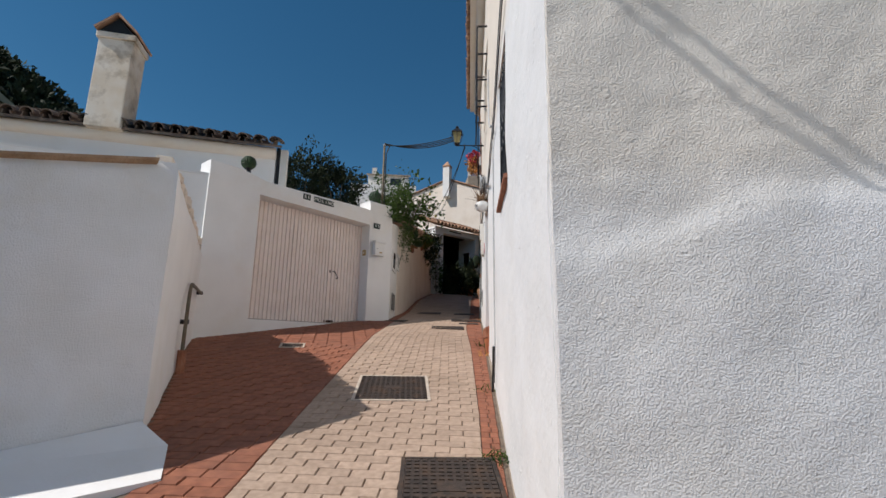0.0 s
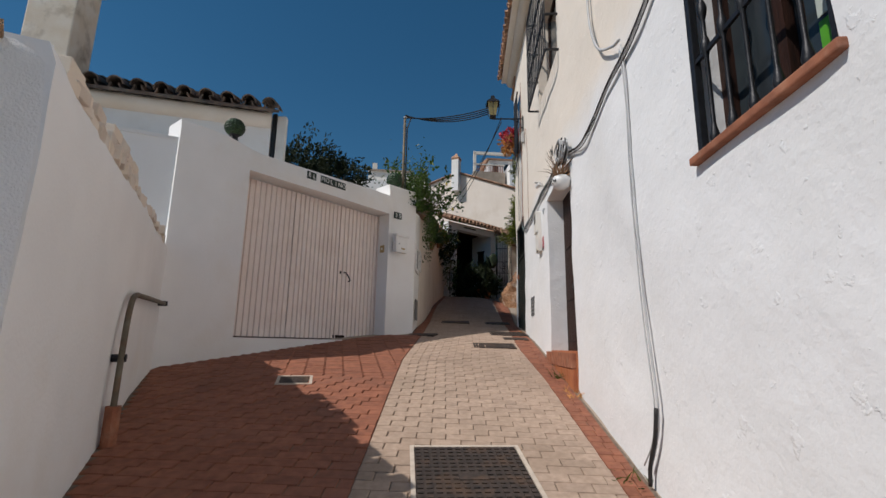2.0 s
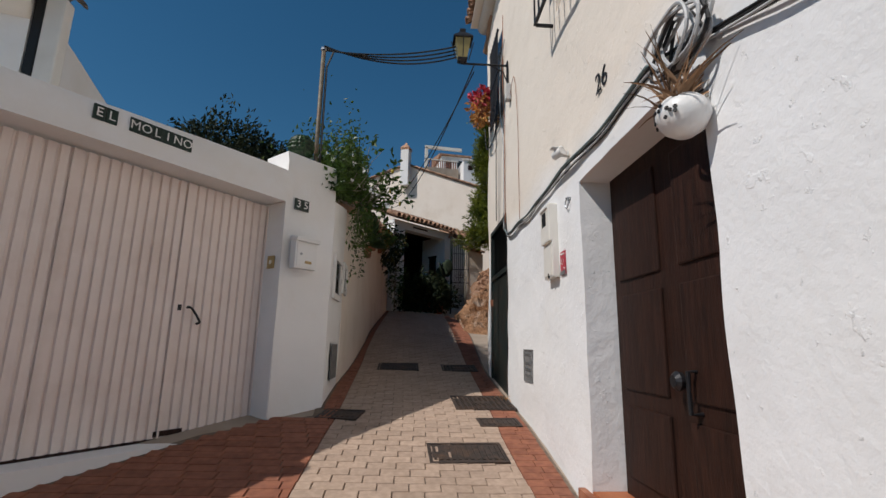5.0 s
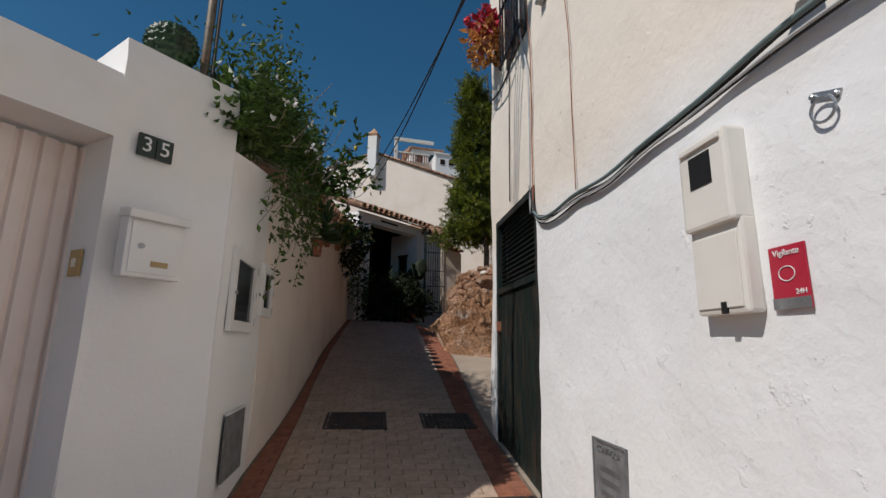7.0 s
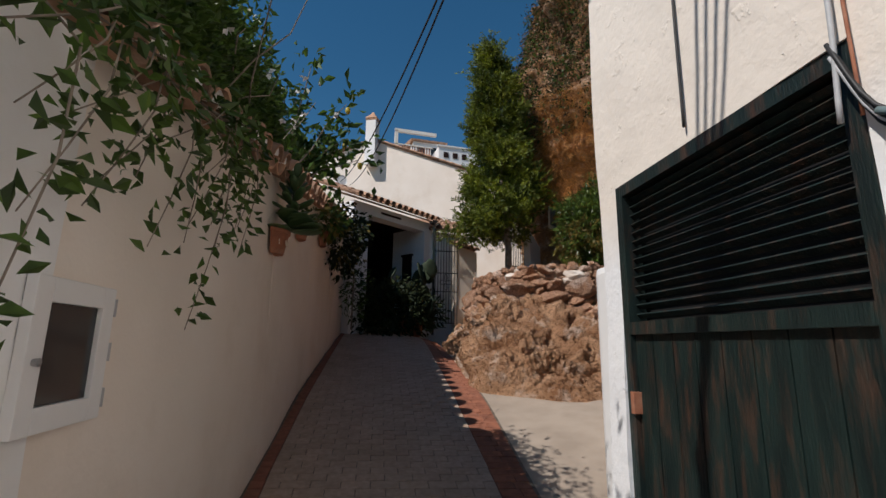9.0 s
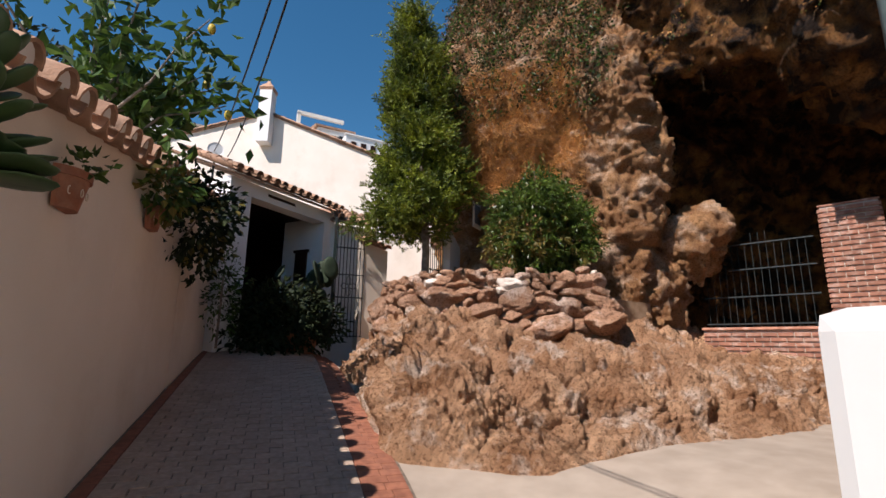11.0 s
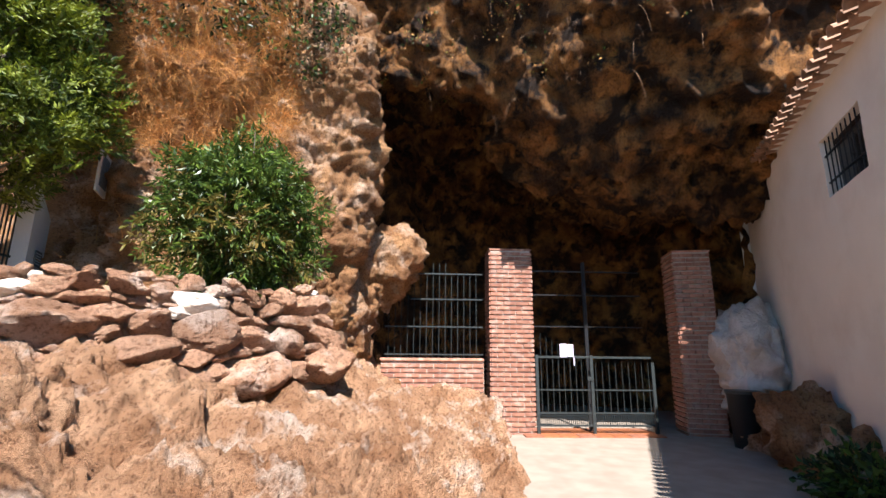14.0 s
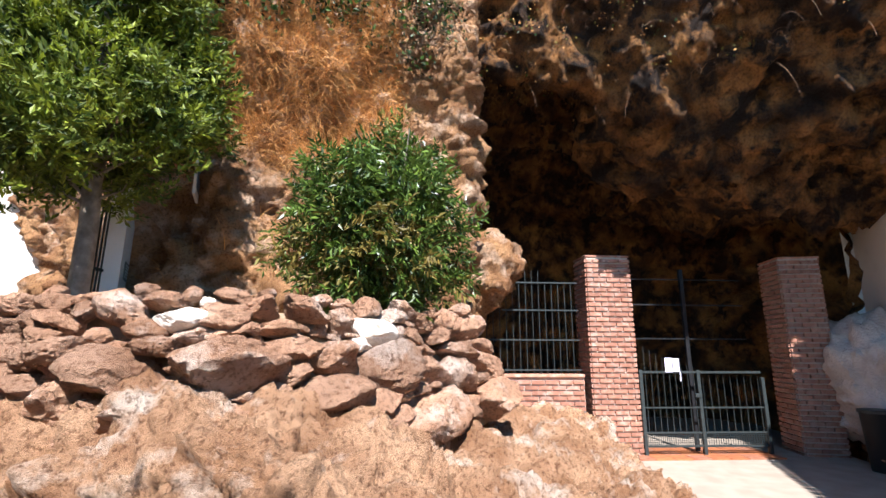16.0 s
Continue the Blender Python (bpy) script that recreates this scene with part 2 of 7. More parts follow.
# On the porch plants this dark green also carries their shade.
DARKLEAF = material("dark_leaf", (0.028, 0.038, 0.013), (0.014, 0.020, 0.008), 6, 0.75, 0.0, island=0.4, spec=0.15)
PINE = material("pine_green", (0.03, 0.045, 0.018), (0.015, 0.025, 0.010), 2, 0.8, 0.0, island=0.4)
DRYGRASS = material("dry_grass", (0.70, 0.36, 0.12), (0.46, 0.21, 0.065), 3, 0.9, 0.0, island=0.45, glow=0.25)
DRYTWIG = material("dry_twig", (0.26, 0.15, 0.08), (0.14, 0.08, 0.045), 6, 0.9, 0.0, island=0.3)
BARK = material("bark", (0.30, 0.25, 0.20), (0.18, 0.14, 0.11), 12, 0.95, 0.8, 40)
CABLE = material("black_cable", (0.03, 0.028, 0.028), (0.02, 0.02, 0.02), 10, 0.55, 0.0)
GREYCABLE = material("grey_conduit", (0.50, 0.50, 0.50), (0.42, 0.42, 0.42), 10, 0.5, 0.0)
GREENPIPE = material("green_grey_pipe", (0.16, 0.22, 0.22), (0.12, 0.17, 0.17), 6, 0.35, 0.1, 60)
STEEL = material("zinc_steel", (0.45, 0.46, 0.47), (0.35, 0.36, 0.37), 8, 0.4, 0.1, 60, metal=0.8)
PLASTIC = material("cream_plastic", (0.74, 0.71, 0.65), (0.70, 0.67, 0.61), 5, 0.45, 0.05, 60, stain=(0.5, 0.45, 0.38), stain_scale=4, stain_amount=0.25)
ENAMEL = material("white_enamel", (0.78, 0.77, 0.75), (0.75, 0.74, 0.72), 5, 0.35, 0.03, 60)
BLACK = material("matt_black", (0.012, 0.012, 0.013), (0.010, 0.010, 0.010), 10, 0.6, 0.0)
SIGNRED = material("sign_red", (0.42, 0.02, 0.045), (0.38, 0.02, 0.04), 10, 0.4, 0.0)
SIGNGREEN = material("sign_green", (0.010, 0.030, 0.022), (0.008, 0.022, 0.018), 10, 0.3, 0.0)
OCHREPLATE = material("ochre_plate", (0.45, 0.32, 0.14), (0.38, 0.27, 0.12), 10, 0.5, 0.0)
GLAZEGREEN = material("green_glaze", (0.020, 0.055, 0.014), (0.006, 0.020, 0.006), 14, 0.42, 0.1, 30)
FLOWER = material("red_flower", (0.60, 0.05, 0.08), (0.40, 0.03, 0.06), 8, 0.6, 0.0, island=0.3)
LEMON = material("lemon_skin", (0.60, 0.38, 0.03), (0.45, 0.35, 0.04), 8, 0.5, 0.1, 80)
PLATEGREY = material("grey_plate", (0.20, 0.20, 0.20), (0.13, 0.13, 0.13), 14, 0.6, 0.3, 80)
PAPER = material("white_paper", (0.62, 0.58, 0.70), (0.58, 0.54, 0.66), 5, 0.6, 0.0)
CACTUS = material("cactus_green", (0.05, 0.095, 0.028), (0.03, 0.06, 0.02), 6, 0.5, 0.1, 40, island=0.2)
# Cactus green darkened to carry the porch shade on the pads.
SHADECACTUS = material("shaded_cactus", (0.018, 0.030, 0.012), (0.010, 0.018, 0.007), 6, 0.75, 0.1, 40, island=0.2)
LAMPGLASS = material("amber_lamp_glass", (0.30, 0.26, 0.12), (0.26, 0.22, 0.10), 8, 0.2, 0.0)
GLASS = material("dark_window_glass", (0.03, 0.04, 0.045), (0.025, 0.03, 0.035), 3, 0.10, 0.0, spec=0.3)


# ---- building helpers ----
def part(name, bm, mat, parent=None, label="", smooth=False):
    me = bpy.data.meshes.new(name)
    bm.to_mesh(me)
    bm.free()
    for mm in (mat if isinstance(mat, (list, tuple)) else [mat]):
        me.materials.append(mm)
    if smooth:
        me.shade_smooth()
    ob = new(name, me)
    if parent:
        ob.parent = parent
    if label:
        tagged(ob, label)
    return ob


def thing(name, label, category, loc=(0, 0, 0), rz=0, group="", kind=""):
    e = new(name)
    e.matrix_world = pose(*loc, 0, 0, rz)
    return tagged(e, label, category, group, kind)


def box(bm, x0, x1, y0, y1, z0, z1, bevel=0.0, m=None):
    v = [bm.verts.new((x, y, z)) for z in (z0, z1) for y in (y0, y1) for x in (x0, x1)]
    fs = [bm.faces.new([v[i] for i in q]) for q in ((0, 2, 3, 1), (4, 5, 7, 6), (0, 1, 5, 4), (1, 3, 7, 5), (3, 2, 6, 7), (2, 0, 4, 6))]
    if bevel:
        es = list({e for f in fs for e in f.edges})
        r = bmesh.ops.bevel(bm, geom=es, offset=bevel, segments=2, affect='EDGES', profile=0.6)
        v = list({q for f in r["faces"] for q in f.verts} | {q for q in v if q.is_valid})
    if m is not None:
        bmesh.ops.transform(bm, matrix=m, verts=[q for q in v if q.is_valid])
    return bm


def boxbm(*a, **k):
    return box(bmesh.new(), *a, **k)


def tube(bm, pts, r, seg=8, caps=True, r_end=None):
    """A round bar or cable along points."""
    pts = [Vector(p) for p in pts]
    rings = []
    up = None
    for i, p in enumerate(pts):
        d = (pts[min(i + 1, len(pts) - 1)] - pts[max(i - 1, 0)]).normalized()
        if up is None:
            up = d.orthogonal().normalized()
        up = (up - d * up.dot(d)).normalized()
        s = d.cross(up)
        rr = r if r_end is None else r + (r_end - r) * i / max(1, len(pts) - 1)
        rings.append([bm.verts.new(p + rr * (math.cos(a) * up + math.sin(a) * s)) for a in (2 * math.pi * k / seg for k in range(seg))])
    for a, b in zip(rings, rings[1:]):
        for k in range(seg):
            bm.faces.new((a[k], a[(k + 1) % seg], b[(k + 1) % seg], b[k]))
    if caps:
        bm.faces.new(rings[0][::-1])
        bm.faces.new(rings[-1])
    return bm


def lathe(bm, profile, seg=20, m=None):
    """A turned body: (radius, height) pairs round z."""
    rings = []
    for r, z in profile:
        rings.append([bm.verts.new((r * math.cos(2 * math.pi * k / seg), r * math.sin(2 * math.pi * k / seg), z)) for k in range(seg)])
    for a, b in zip(rings, rings[1:]):
        for k in range(seg):
            bm.faces.new((a[k], a[(k + 1) % seg], b[(k + 1) % seg], b[k]))
    bm.faces.new(rings[0][::-1])
    bm.faces.new(rings[-1])
    if m is not None:
        bmesh.ops.transform(bm, matrix=m, verts=[v for r in rings for v in r])
    return bm


def lin(a, b, step):
    n = max(1, round((b - a) / step))
    return [a + (b - a) * i / n for i in range(n)]


def wall(name, p0, p1, zb, zt, thick, mat, holes=(), step=0.25, wave=0.012, parent=None, label="", seed=0, round_top=0.0, relief=None):
    """A plastered wall from p0 to p1 on the plan, its outer face on the right hand of that way, with holes (s0, s1, z0, z1).
    zb and zt: heights, or functions of the distance along it."""
    p0, p1 = Vector(p0), Vector(p1)
    L = (p1 - p0).length
    d = (p1 - p0) / L
    nrm = Vector((d.y, -d.x))
    fb = zb if callable(zb) else (lambda s: zb)
    ft = zt if callable(zt) else (lambda s: zt)
    zlo, zhi = min(fb(L * i / 20) for i in range(21)), max(ft(L * i / 20) for i in range(21))
    cuts = sorted({0.0, L} | {h[0] for h in holes} | {h[1] for h in holes})
    ss = [s for a, b in zip(cuts, cuts[1:]) for s in lin(a, b, step)] + [L]
    zc = sorted({zlo, zhi} | {h[2] for h in holes} | {h[3] for h in holes})
    zs = [z for a, b in zip(zc, zc[1:]) for z in lin(a, b, step)] + [zhi]
    bm = bmesh.new()
    vf, vb = {}, {}
    for i, s in enumerate(ss):
        for j, z in enumerate(zs):
            zz = min(max(z, fb(s)), ft(s))
            w = wave * (noise.noise((s * 0.9 + seed, zz * 0.9, seed * 3.1)) * 1.6 + noise.noise((s * 3.1, zz * 3.1, seed + 9.0)) * 0.5)
            if relief:
                w += relief(s, zz)
            q = p0 + d * s + nrm * w
            if round_top:
                q = q - nrm * max(0.0, round_top - (ft(s) - zz)) * 0.6
            vf[i, j] = bm.verts.new((q.x, q.y, zz))
            q = p0 + d * s - nrm * thick
            vb[i, j] = bm.verts.new((q.x, q.y, zz))
    def solid(i, j):
        if not (0 <= i < len(ss) - 1 and 0 <= j < len(zs) - 1):
            return False
        s, z = (ss[i] + ss[i + 1]) / 2, (zs[j] + zs[j + 1]) / 2
        if zs[j + 1] <= fb(s) - 0.001 or zs[j] >= ft(s) + 0.001:
            return False
        return not any(h[0] < s < h[1] and h[2] < z < h[3] for h in holes)
    for i in range(len(ss) - 1):
        for j in range(len(zs) - 1):
            if not solid(i, j):
                continue
            bm.faces.new((vf[i, j], vf[i + 1, j], vf[i + 1, j + 1], vf[i, j + 1]))
            bm.faces.new((vb[i, j], vb[i, j + 1], vb[i + 1, j + 1], vb[i + 1, j]))
            for (ni, nj), (a, b) in (((i - 1, j), ((i, j), (i, j + 1))), ((i + 1, j), ((i + 1, j + 1), (i + 1, j))),
                                     ((i, j - 1), ((i + 1, j), (i, j))), ((i, j + 1), ((i, j + 1), (i + 1, j + 1)))):
                if not solid(ni, nj):
                    bm.faces.new((vf[a], vf[b], vb[b], vb[a]))
    bmesh.ops.remove_doubles(bm, verts=bm.verts, dist=0.0005)
    bmesh.ops.recalc_face_normals(bm, faces=bm.faces)
    ob = part(name, bm, mat, parent, label)
    me = ob.data
    me.shade_smooth()
    me.set_sharp_from_angle(angle=radians(40))
    return ob


def prism(bm, pts, z0, z1):
    """A slab over a plan polygon (counter-clockwise); z0 and z1 are heights or functions of x, y."""
    f0 = z0 if callable(z0) else (lambda x, y: z0)
    f1 = z1 if callable(z1) else (lambda x, y: z1)
    lo = [bm.verts.new((x, y, f0(x, y))) for x, y in pts]
    hi = [bm.verts.new((x, y, f1(x, y))) for x, y in pts]
    bm.faces.new(lo[::-1])
    bm.faces.new(hi)
    for i in range(len(pts)):
        k = (i + 1) % len(pts)
        bm.faces.new((lo[i], lo[k], hi[k], hi[i]))
    return bm


def smooth01(x, a, b):
    t = min(1, max(0, (x - a) / (b - a)))
    return t * t * (3 - 2 * t)


def gz(x, y):
    """Height of the ground."""
    z = float(np.interp(y, (-400, -60, -20, 0, 7.5, 10, 13.3, 16.3, 21.5, 24, 40, 400), (-12, -10, -3.9, 0, 1.478, 1.93, 2.38, 3.0, 3.8, 4.1, 4.3, 6)))
    if 10 < y < 30:
        k = smooth01(x, 2.6, 6.0)
        z += (3.05 - z) * k * smooth01(y, 10, 12)
    return z

# ---- shared pieces ----
def grid_ob(name, rows, mat, smooth=True, parent=None, closed=False):
    """A surface through rows of points."""
    n = len(rows[0])
    verts = [tuple(p) for r in rows for p in r]
    faces = [(j * n + i, j * n + i + 1, (j + 1) * n + i + 1, (j + 1) * n + i) for j in range(len(rows) - 1) for i in range(n - 1)]
    me = bpy.data.meshes.new(name)
    me.from_pydata(verts, [], faces)
    me.update()
    me.materials.append(mat)
    if smooth:
        me.shade_smooth()
    ob = new(name, me)
    if parent:
        ob.parent = parent
    return ob


def curve_pts(pts, n):
    """n points at even steps along a smooth line through pts."""
    P = [Vector(p) for p in pts]
    P = [P[0] * 2 - P[1]] + P + [P[-1] * 2 - P[-2]]
    out = []
    for i in range(1, len(P) - 2):
        for k in range(24):
            t = k / 24
            a, b, c, d = P[i - 1:i + 3]
            out.append(0.5 * (2 * b + (c - a) * t + (2 * a - 5 * b + 4 * c - d) * t * t + (3 * b - a - 3 * c + d) * t ** 3))
    out.append(P[-2])
    acc = [0.0]
    for a, b in zip(out, out[1:]):
        acc.append(acc[-1] + (b - a).length)
    res = []
    j = 0
    for k in range(n):
        s = acc[-1] * k / (n - 1)
        while j < len(acc) - 2 and acc[j + 1] < s:
            j += 1
        f = (s - acc[j]) / max(1e-9, acc[j + 1] - acc[j])
        res.append(out[j].lerp(out[j + 1], min(1, max(0, f))))
    return res


def crag(p, big=0.30, mid=0.16, fine=0.05, flat=1.0, ledge=0.10, courses=1.9):
    """Relief of weathered limestone: lumps, sharp ribs, ledges and pits. Metres."""
    q = Vector((p[0], p[1], p[2] * flat))
    h = big * noise.fractal(q * 0.5, 1.0, 2.1, 3)
    w = q + noise.noise_vector(q * 0.9) * 0.45
    r = 0.0
    f, a = 1.1, 1.0
    for _ in range(4):
        r += a * (0.55 - abs(noise.noise(w * f + Vector((3.1, 8.7, 1.3)))) * 2.2)
        f *= 2.3
        a *= 0.52
    h += mid * r
    s = p[2] * courses + 0.9 * noise.noise(q * 0.8 + Vector((9, 2, 5))) + 0.35 * noise.noise(q * 2.6)
    k = s - math.floor(s)
    h += ledge * (k * k - 0.35) * max(0.0, 0.5 + 1.2 * noise.noise(q * 0.6 + Vector((1, 6, 3))))
    pit = noise.noise(w * 1.9 + Vector((11, 4, 8)))
    h -= mid * 2.6 * max(0.0, pit - 0.40)
    h += fine * (0.6 - abs(noise.noise(q * 11.0)) * 2.4) + fine * 0.8 * noise.noise(q * 23.0)
    return h


def chips(p, f, a, crack=0.8):
    """Broken blocks: each cell is a tilted flat face, with a groove between neighbours."""
    q = (Vector(p) + noise.noise_vector(Vector(p) * f * 1.3) * (0.22 / f) + noise.noise_vector(Vector(p) * f * 4) * (0.06 / f)) * f
    d, c = noise.voronoi(q)
    t = noise.noise_vector(c[0] * 13.7 + Vector((4, 9, 2)))
    return a * ((q - c[0]).dot(t) * 1.6 + 0.5 * noise.noise(c[0] * 7.1)) - a * crack * max(0.0, 1 - (d[1] - d[0]) / 0.14)


def knobs(p, f, a, seed=0.0):
    """Rounded knobs with sharp creases between them, drawn out along the bedding."""
    q = Vector((p[0], p[1], p[2] * 1.5)) * f + Vector((seed, seed * 1.7, seed * 0.6))
    q += noise.noise_vector(q * 0.7) * 0.5
    return a * (abs(noise.noise(q)) * 2.2 - 0.5)


def displaced(rows, amount):
    """Push each point of a surface out along its normal."""
    n, m = len(rows), len(rows[0])
    out = []
    for j in range(n):
        r = []
        for i in range(m):
            a = Vector(rows[j][min(i + 1, m - 1)]) - Vector(rows[j][max(i - 1, 0)])
            b = Vector(rows[min(j + 1, n - 1)][i]) - Vector(rows[max(j - 1, 0)][i])
            nn = a.cross(b)
            nn = nn.normalized() if nn.length > 1e-9 else Vector((0, 0, 1))
            p = Vector(rows[j][i])
            r.append(p + nn * amount(p))
        out.append(r)
    return out


# ---- ground ----
bm = bmesh.new()
xs = [-600, -250, -100, -40, -20, -12] + [-8 + 0.5 * i for i in range(49)] + [20, 30, 60, 120, 300, 600]
ys = [-600, -250, -100, -50, -25, -15, -10] + [-6 + 0.5 * i for i in range(73)] + [33, 40, 60, 120, 300, 600]
gv = [[bm.verts.new((x, y, gz(x, y))) for x in xs] for y in ys]
for a, b in zip(gv, gv[1:]):
    for i in range(len(xs) - 1):
        bm.faces.new((a[i], a[i + 1], b[i + 1], b[i]))
tagged(part("ground", bm, CONCRETE, smooth=True), "pale worn concrete ground sloping up the street", "ground", kind="structure")

# ---- the white house whose facade lines the street ----
FX0, FSL = 0.291, 0.150
FK = math.hypot(1, FSL)
def fx(y):
    """The facade's line on the plan."""
    return FX0 + FSL * y
def fpt(y, z, out=0.0):
    """A point at distance out in front of the facade."""
    return Vector((fx(y) - out / FK, y + out * FSL / FK, z))
FROT = Matrix(((-FSL / FK, -1 / FK, 0), (-1 / FK, FSL / FK, 0), (0, 0, 1))).transposed()
def fmat(y, z, out=0.0):
    """Local axes on the facade: x along it towards the walker's start, y out of the wall, z up."""
    ax, ay = Vector((-FSL / FK, -1 / FK, 0)), Vector((-1 / FK, FSL / FK, 0))
    m = Matrix((ax, ay, Vector((0, 0, 1)))).transposed().to_4x4()
    m.translation = fpt(y, z, out)
    return m
Y0, Y1, ZE = 1.58, 12.54, 8.3
def s_of(y):
    return (Y1 - y) * FK
facade_holes = [(s_of(4.23), s_of(3.33), 2.79, 4.05), (s_of(8.45), s_of(6.98), 1.50, 3.90), (s_of(8.80), s_of(7.40), 5.60, 7.1),
                (s_of(12.36), s_of(11.08), 2.05, 4.44)]
tagged(wall("wall_facade", (fx(Y1), Y1), (fx(Y0), Y0), lambda s: gz(fx(Y1 - s / FK), Y1 - s / FK) - 0.3, ZE, 0.45, FACADE, facade_holes, 0.10, 0.018, seed=1),
       "whitewashed uneven plaster facade of a village house", "wall", kind="structure")
def corner_relief(s, z):
    """Old render on top, a thicker smooth coat below its ragged edge, and a swollen foot."""
    edge = 1.83 + 0.22 * smooth01(s, 0.1, 0.9) + 0.05 * noise.noise((s * 5, 2.0, 1.0))
    w = 0.022 * smooth01(edge - z, -0.02, 0.03)
    w += 0.03 * smooth01(0.72 + 0.06 * noise.noise((s * 3, 7.0, 2.0)) - z, -0.02, 0.10)
    w += 0.013 * noise.fractal((s * 13, z * 13, 4.0), 0.8, 2.2, 3) * (0.15 + 0.6 * smooth01(z, edge - 0.1, edge + 0.1))
    return w
tagged(wall("wall_corner", (fx(Y0) - 0.004, Y0 - 0.05), (5.5, Y0 - 0.85), -0.6, ZE, 0.45, OLDCORNER, (), 0.045, 0.022, seed=2, relief=corner_relief), "rough lumpy whitewashed side wall of the house", "wall", kind="structure")
RW0, RW1 = Vector((2.20, 12.54)), Vector((13.3, 10.90))
def rw(s, z, out=0.0):
    """A point on the rear wall, s metres from the street corner."""
    d = (RW1 - RW0).normalized()
    q = RW0 + d * s + Vector((-d.y, d.x)) * out
    return Vector((q.x, q.y, z))
RL = (RW1 - RW0).length
def rzt(s):
    return 7.95
tagged(wall("wall_rear", RW1, RW0 + (RW1 - RW0).normalized() * 0.32, 1.9, lambda s: rzt(RL - s), 0.45, REARWHITE, [(RL - 6.47, RL - 5.31, 6.55, 7.32)], 0.2, 0.02, seed=3), "white plastered rear wall of the house beside the cave", "wall", kind="structure")
bm = prism(bmesh.new(), [(fx(Y0), Y0), (5.5, Y0 - 0.8), (9, 2), (13, 10.6), (fx(Y1) + 0.4, Y1 - 0.4)], 7.6, 7.7)
tagged(part("ceiling", bm, WHITE), "plain white ceiling slab of the house", "ceiling", kind="structure")
tagged(wall("wall_far_side", (5.5, Y0 - 0.8), (13.3, 10.90), 0, 7.7, 0.3, WHITE, (), 1.0, 0.0), "plain white far wall of the house", "wall", kind="structure")

# ---- walls across the street ----
def near_top(s):
    """The wall's top falls with the street."""
    return max(1.7, 2.98 - 0.27 * (5.893 - s))
tagged(wall("wall_near", (-6.2, -0.1), (-1.90, 3.93), -1.2, near_top, 0.4, ROUGHWHITE, (), 0.10, 0.022, seed=4, round_top=0.06), "grey-white lumpy plastered garden wall", "wall", kind="structure")
tagged(wall("wall_ramp", (-1.90, 3.93), (-3.22, 7.80), 0.3, lambda s: 2.97 - 0.07 * noise.noise((s * 1.7, 3, 1)), 0.32, WHITE, (), 0.12, 0.018, seed=5, round_top=0.05), "white plastered wall with a crumbling top", "wall", kind="structure")
bm = prism(bmesh.new(), [(-1.90, 3.90), (-2.9, 2.98), (-2.3, 2.45), (-1.42, 3.25), (-1.62, 3.75)], lambda x, y: gz(x, y) - 0.2, lambda x, y: gz(x, y) + (0.03 if x > -1.75 else 0.14))
tagged(part("wall_skirt", bm, WHITE), "white painted concrete skirt at the wall's foot", "skirt", kind="structure")
GL0, GL1 = Vector((-3.24, 7.79)), Vector((-0.655, 10.46))
GD = (GL1 - GL0).normalized()
GNR = Vector((GD.y, -GD.x))
def gpt(s, z, out=0.0):
    """A point on the gate wall, s metres from its left end."""
    q = GL0 + GD * s + GNR * out
    return Vector((q.x, q.y, z))
def gmat(s, z, out=0.0):
    m = Matrix((Vector((GD.x, GD.y, 0)), Vector((GNR.x, GNR.y, 0)) * -1, Vector((0, 0, 1)))).transposed().to_4x4()
    m.translation = gpt(s, z, out)
    return m
GS0, GS1 = 0.93, 3.61
tagged(wall("wall_gate", GL0, GL1, 1.2, lambda s: 4.53 - 0.09 * smooth01(s, 0.5, 1.1) + 0.06 * smooth01(s, 1.2, 3.6), 0.38, WHITE, [(GS0, GS1, 1.90, 4.15)], 0.15, 0.012, seed=6, round_top=0.03), "white garden wall with a gateway", "wall", kind="structure")
tagged(wall("wall_pillar_side", gpt(3.615, 0).xy, (-0.235, 10.80), 1.4, 4.72, 0.42, WHITE, (), 0.12, 0.01, seed=16, round_top=0.05), "white rounded gate pillar", "wall", kind="structure")
tagged(wall("wall_behind", (-7.0, 6.5), (-3.2, 7.86), 1.0, 4.25, 0.25, WHITE, (), 0.3, 0.015, seed=18), "grey plastered wall beside the gateway", "wall", kind="structure")
LW = [(-0.235, 10.80), (-0.10, 11.9), (0.31, 14.5), (0.62, 16.6), (1.0, 19.1), (1.52, 22.3)]
def lwx(y):
    return float(np.interp(y, [p[1] for p in LW], [p[0] for p in LW]))
def lwz(y):
    return 4.33 + 0.195 * (y - 10.9)
for k in range(len(LW) - 1):
    ya, yb = LW[k][1], LW[k + 1][1]
    L = math.hypot(LW[k + 1][0] - LW[k][0], yb - ya)
    tagged(wall("wall_street_%d" % (k + 1), LW[k], LW[k + 1], 1.5, lambda s, a=ya, b=yb, L=L: lwz(a + (b - a) * s / L), 0.3, WHITE if k < 1 else REARWHITE, (), 0.2, 0.012, seed=7 + k),
           "white plastered garden wall along the street" if k < 1 else "cream plastered garden wall along the street", "wall", kind="structure")

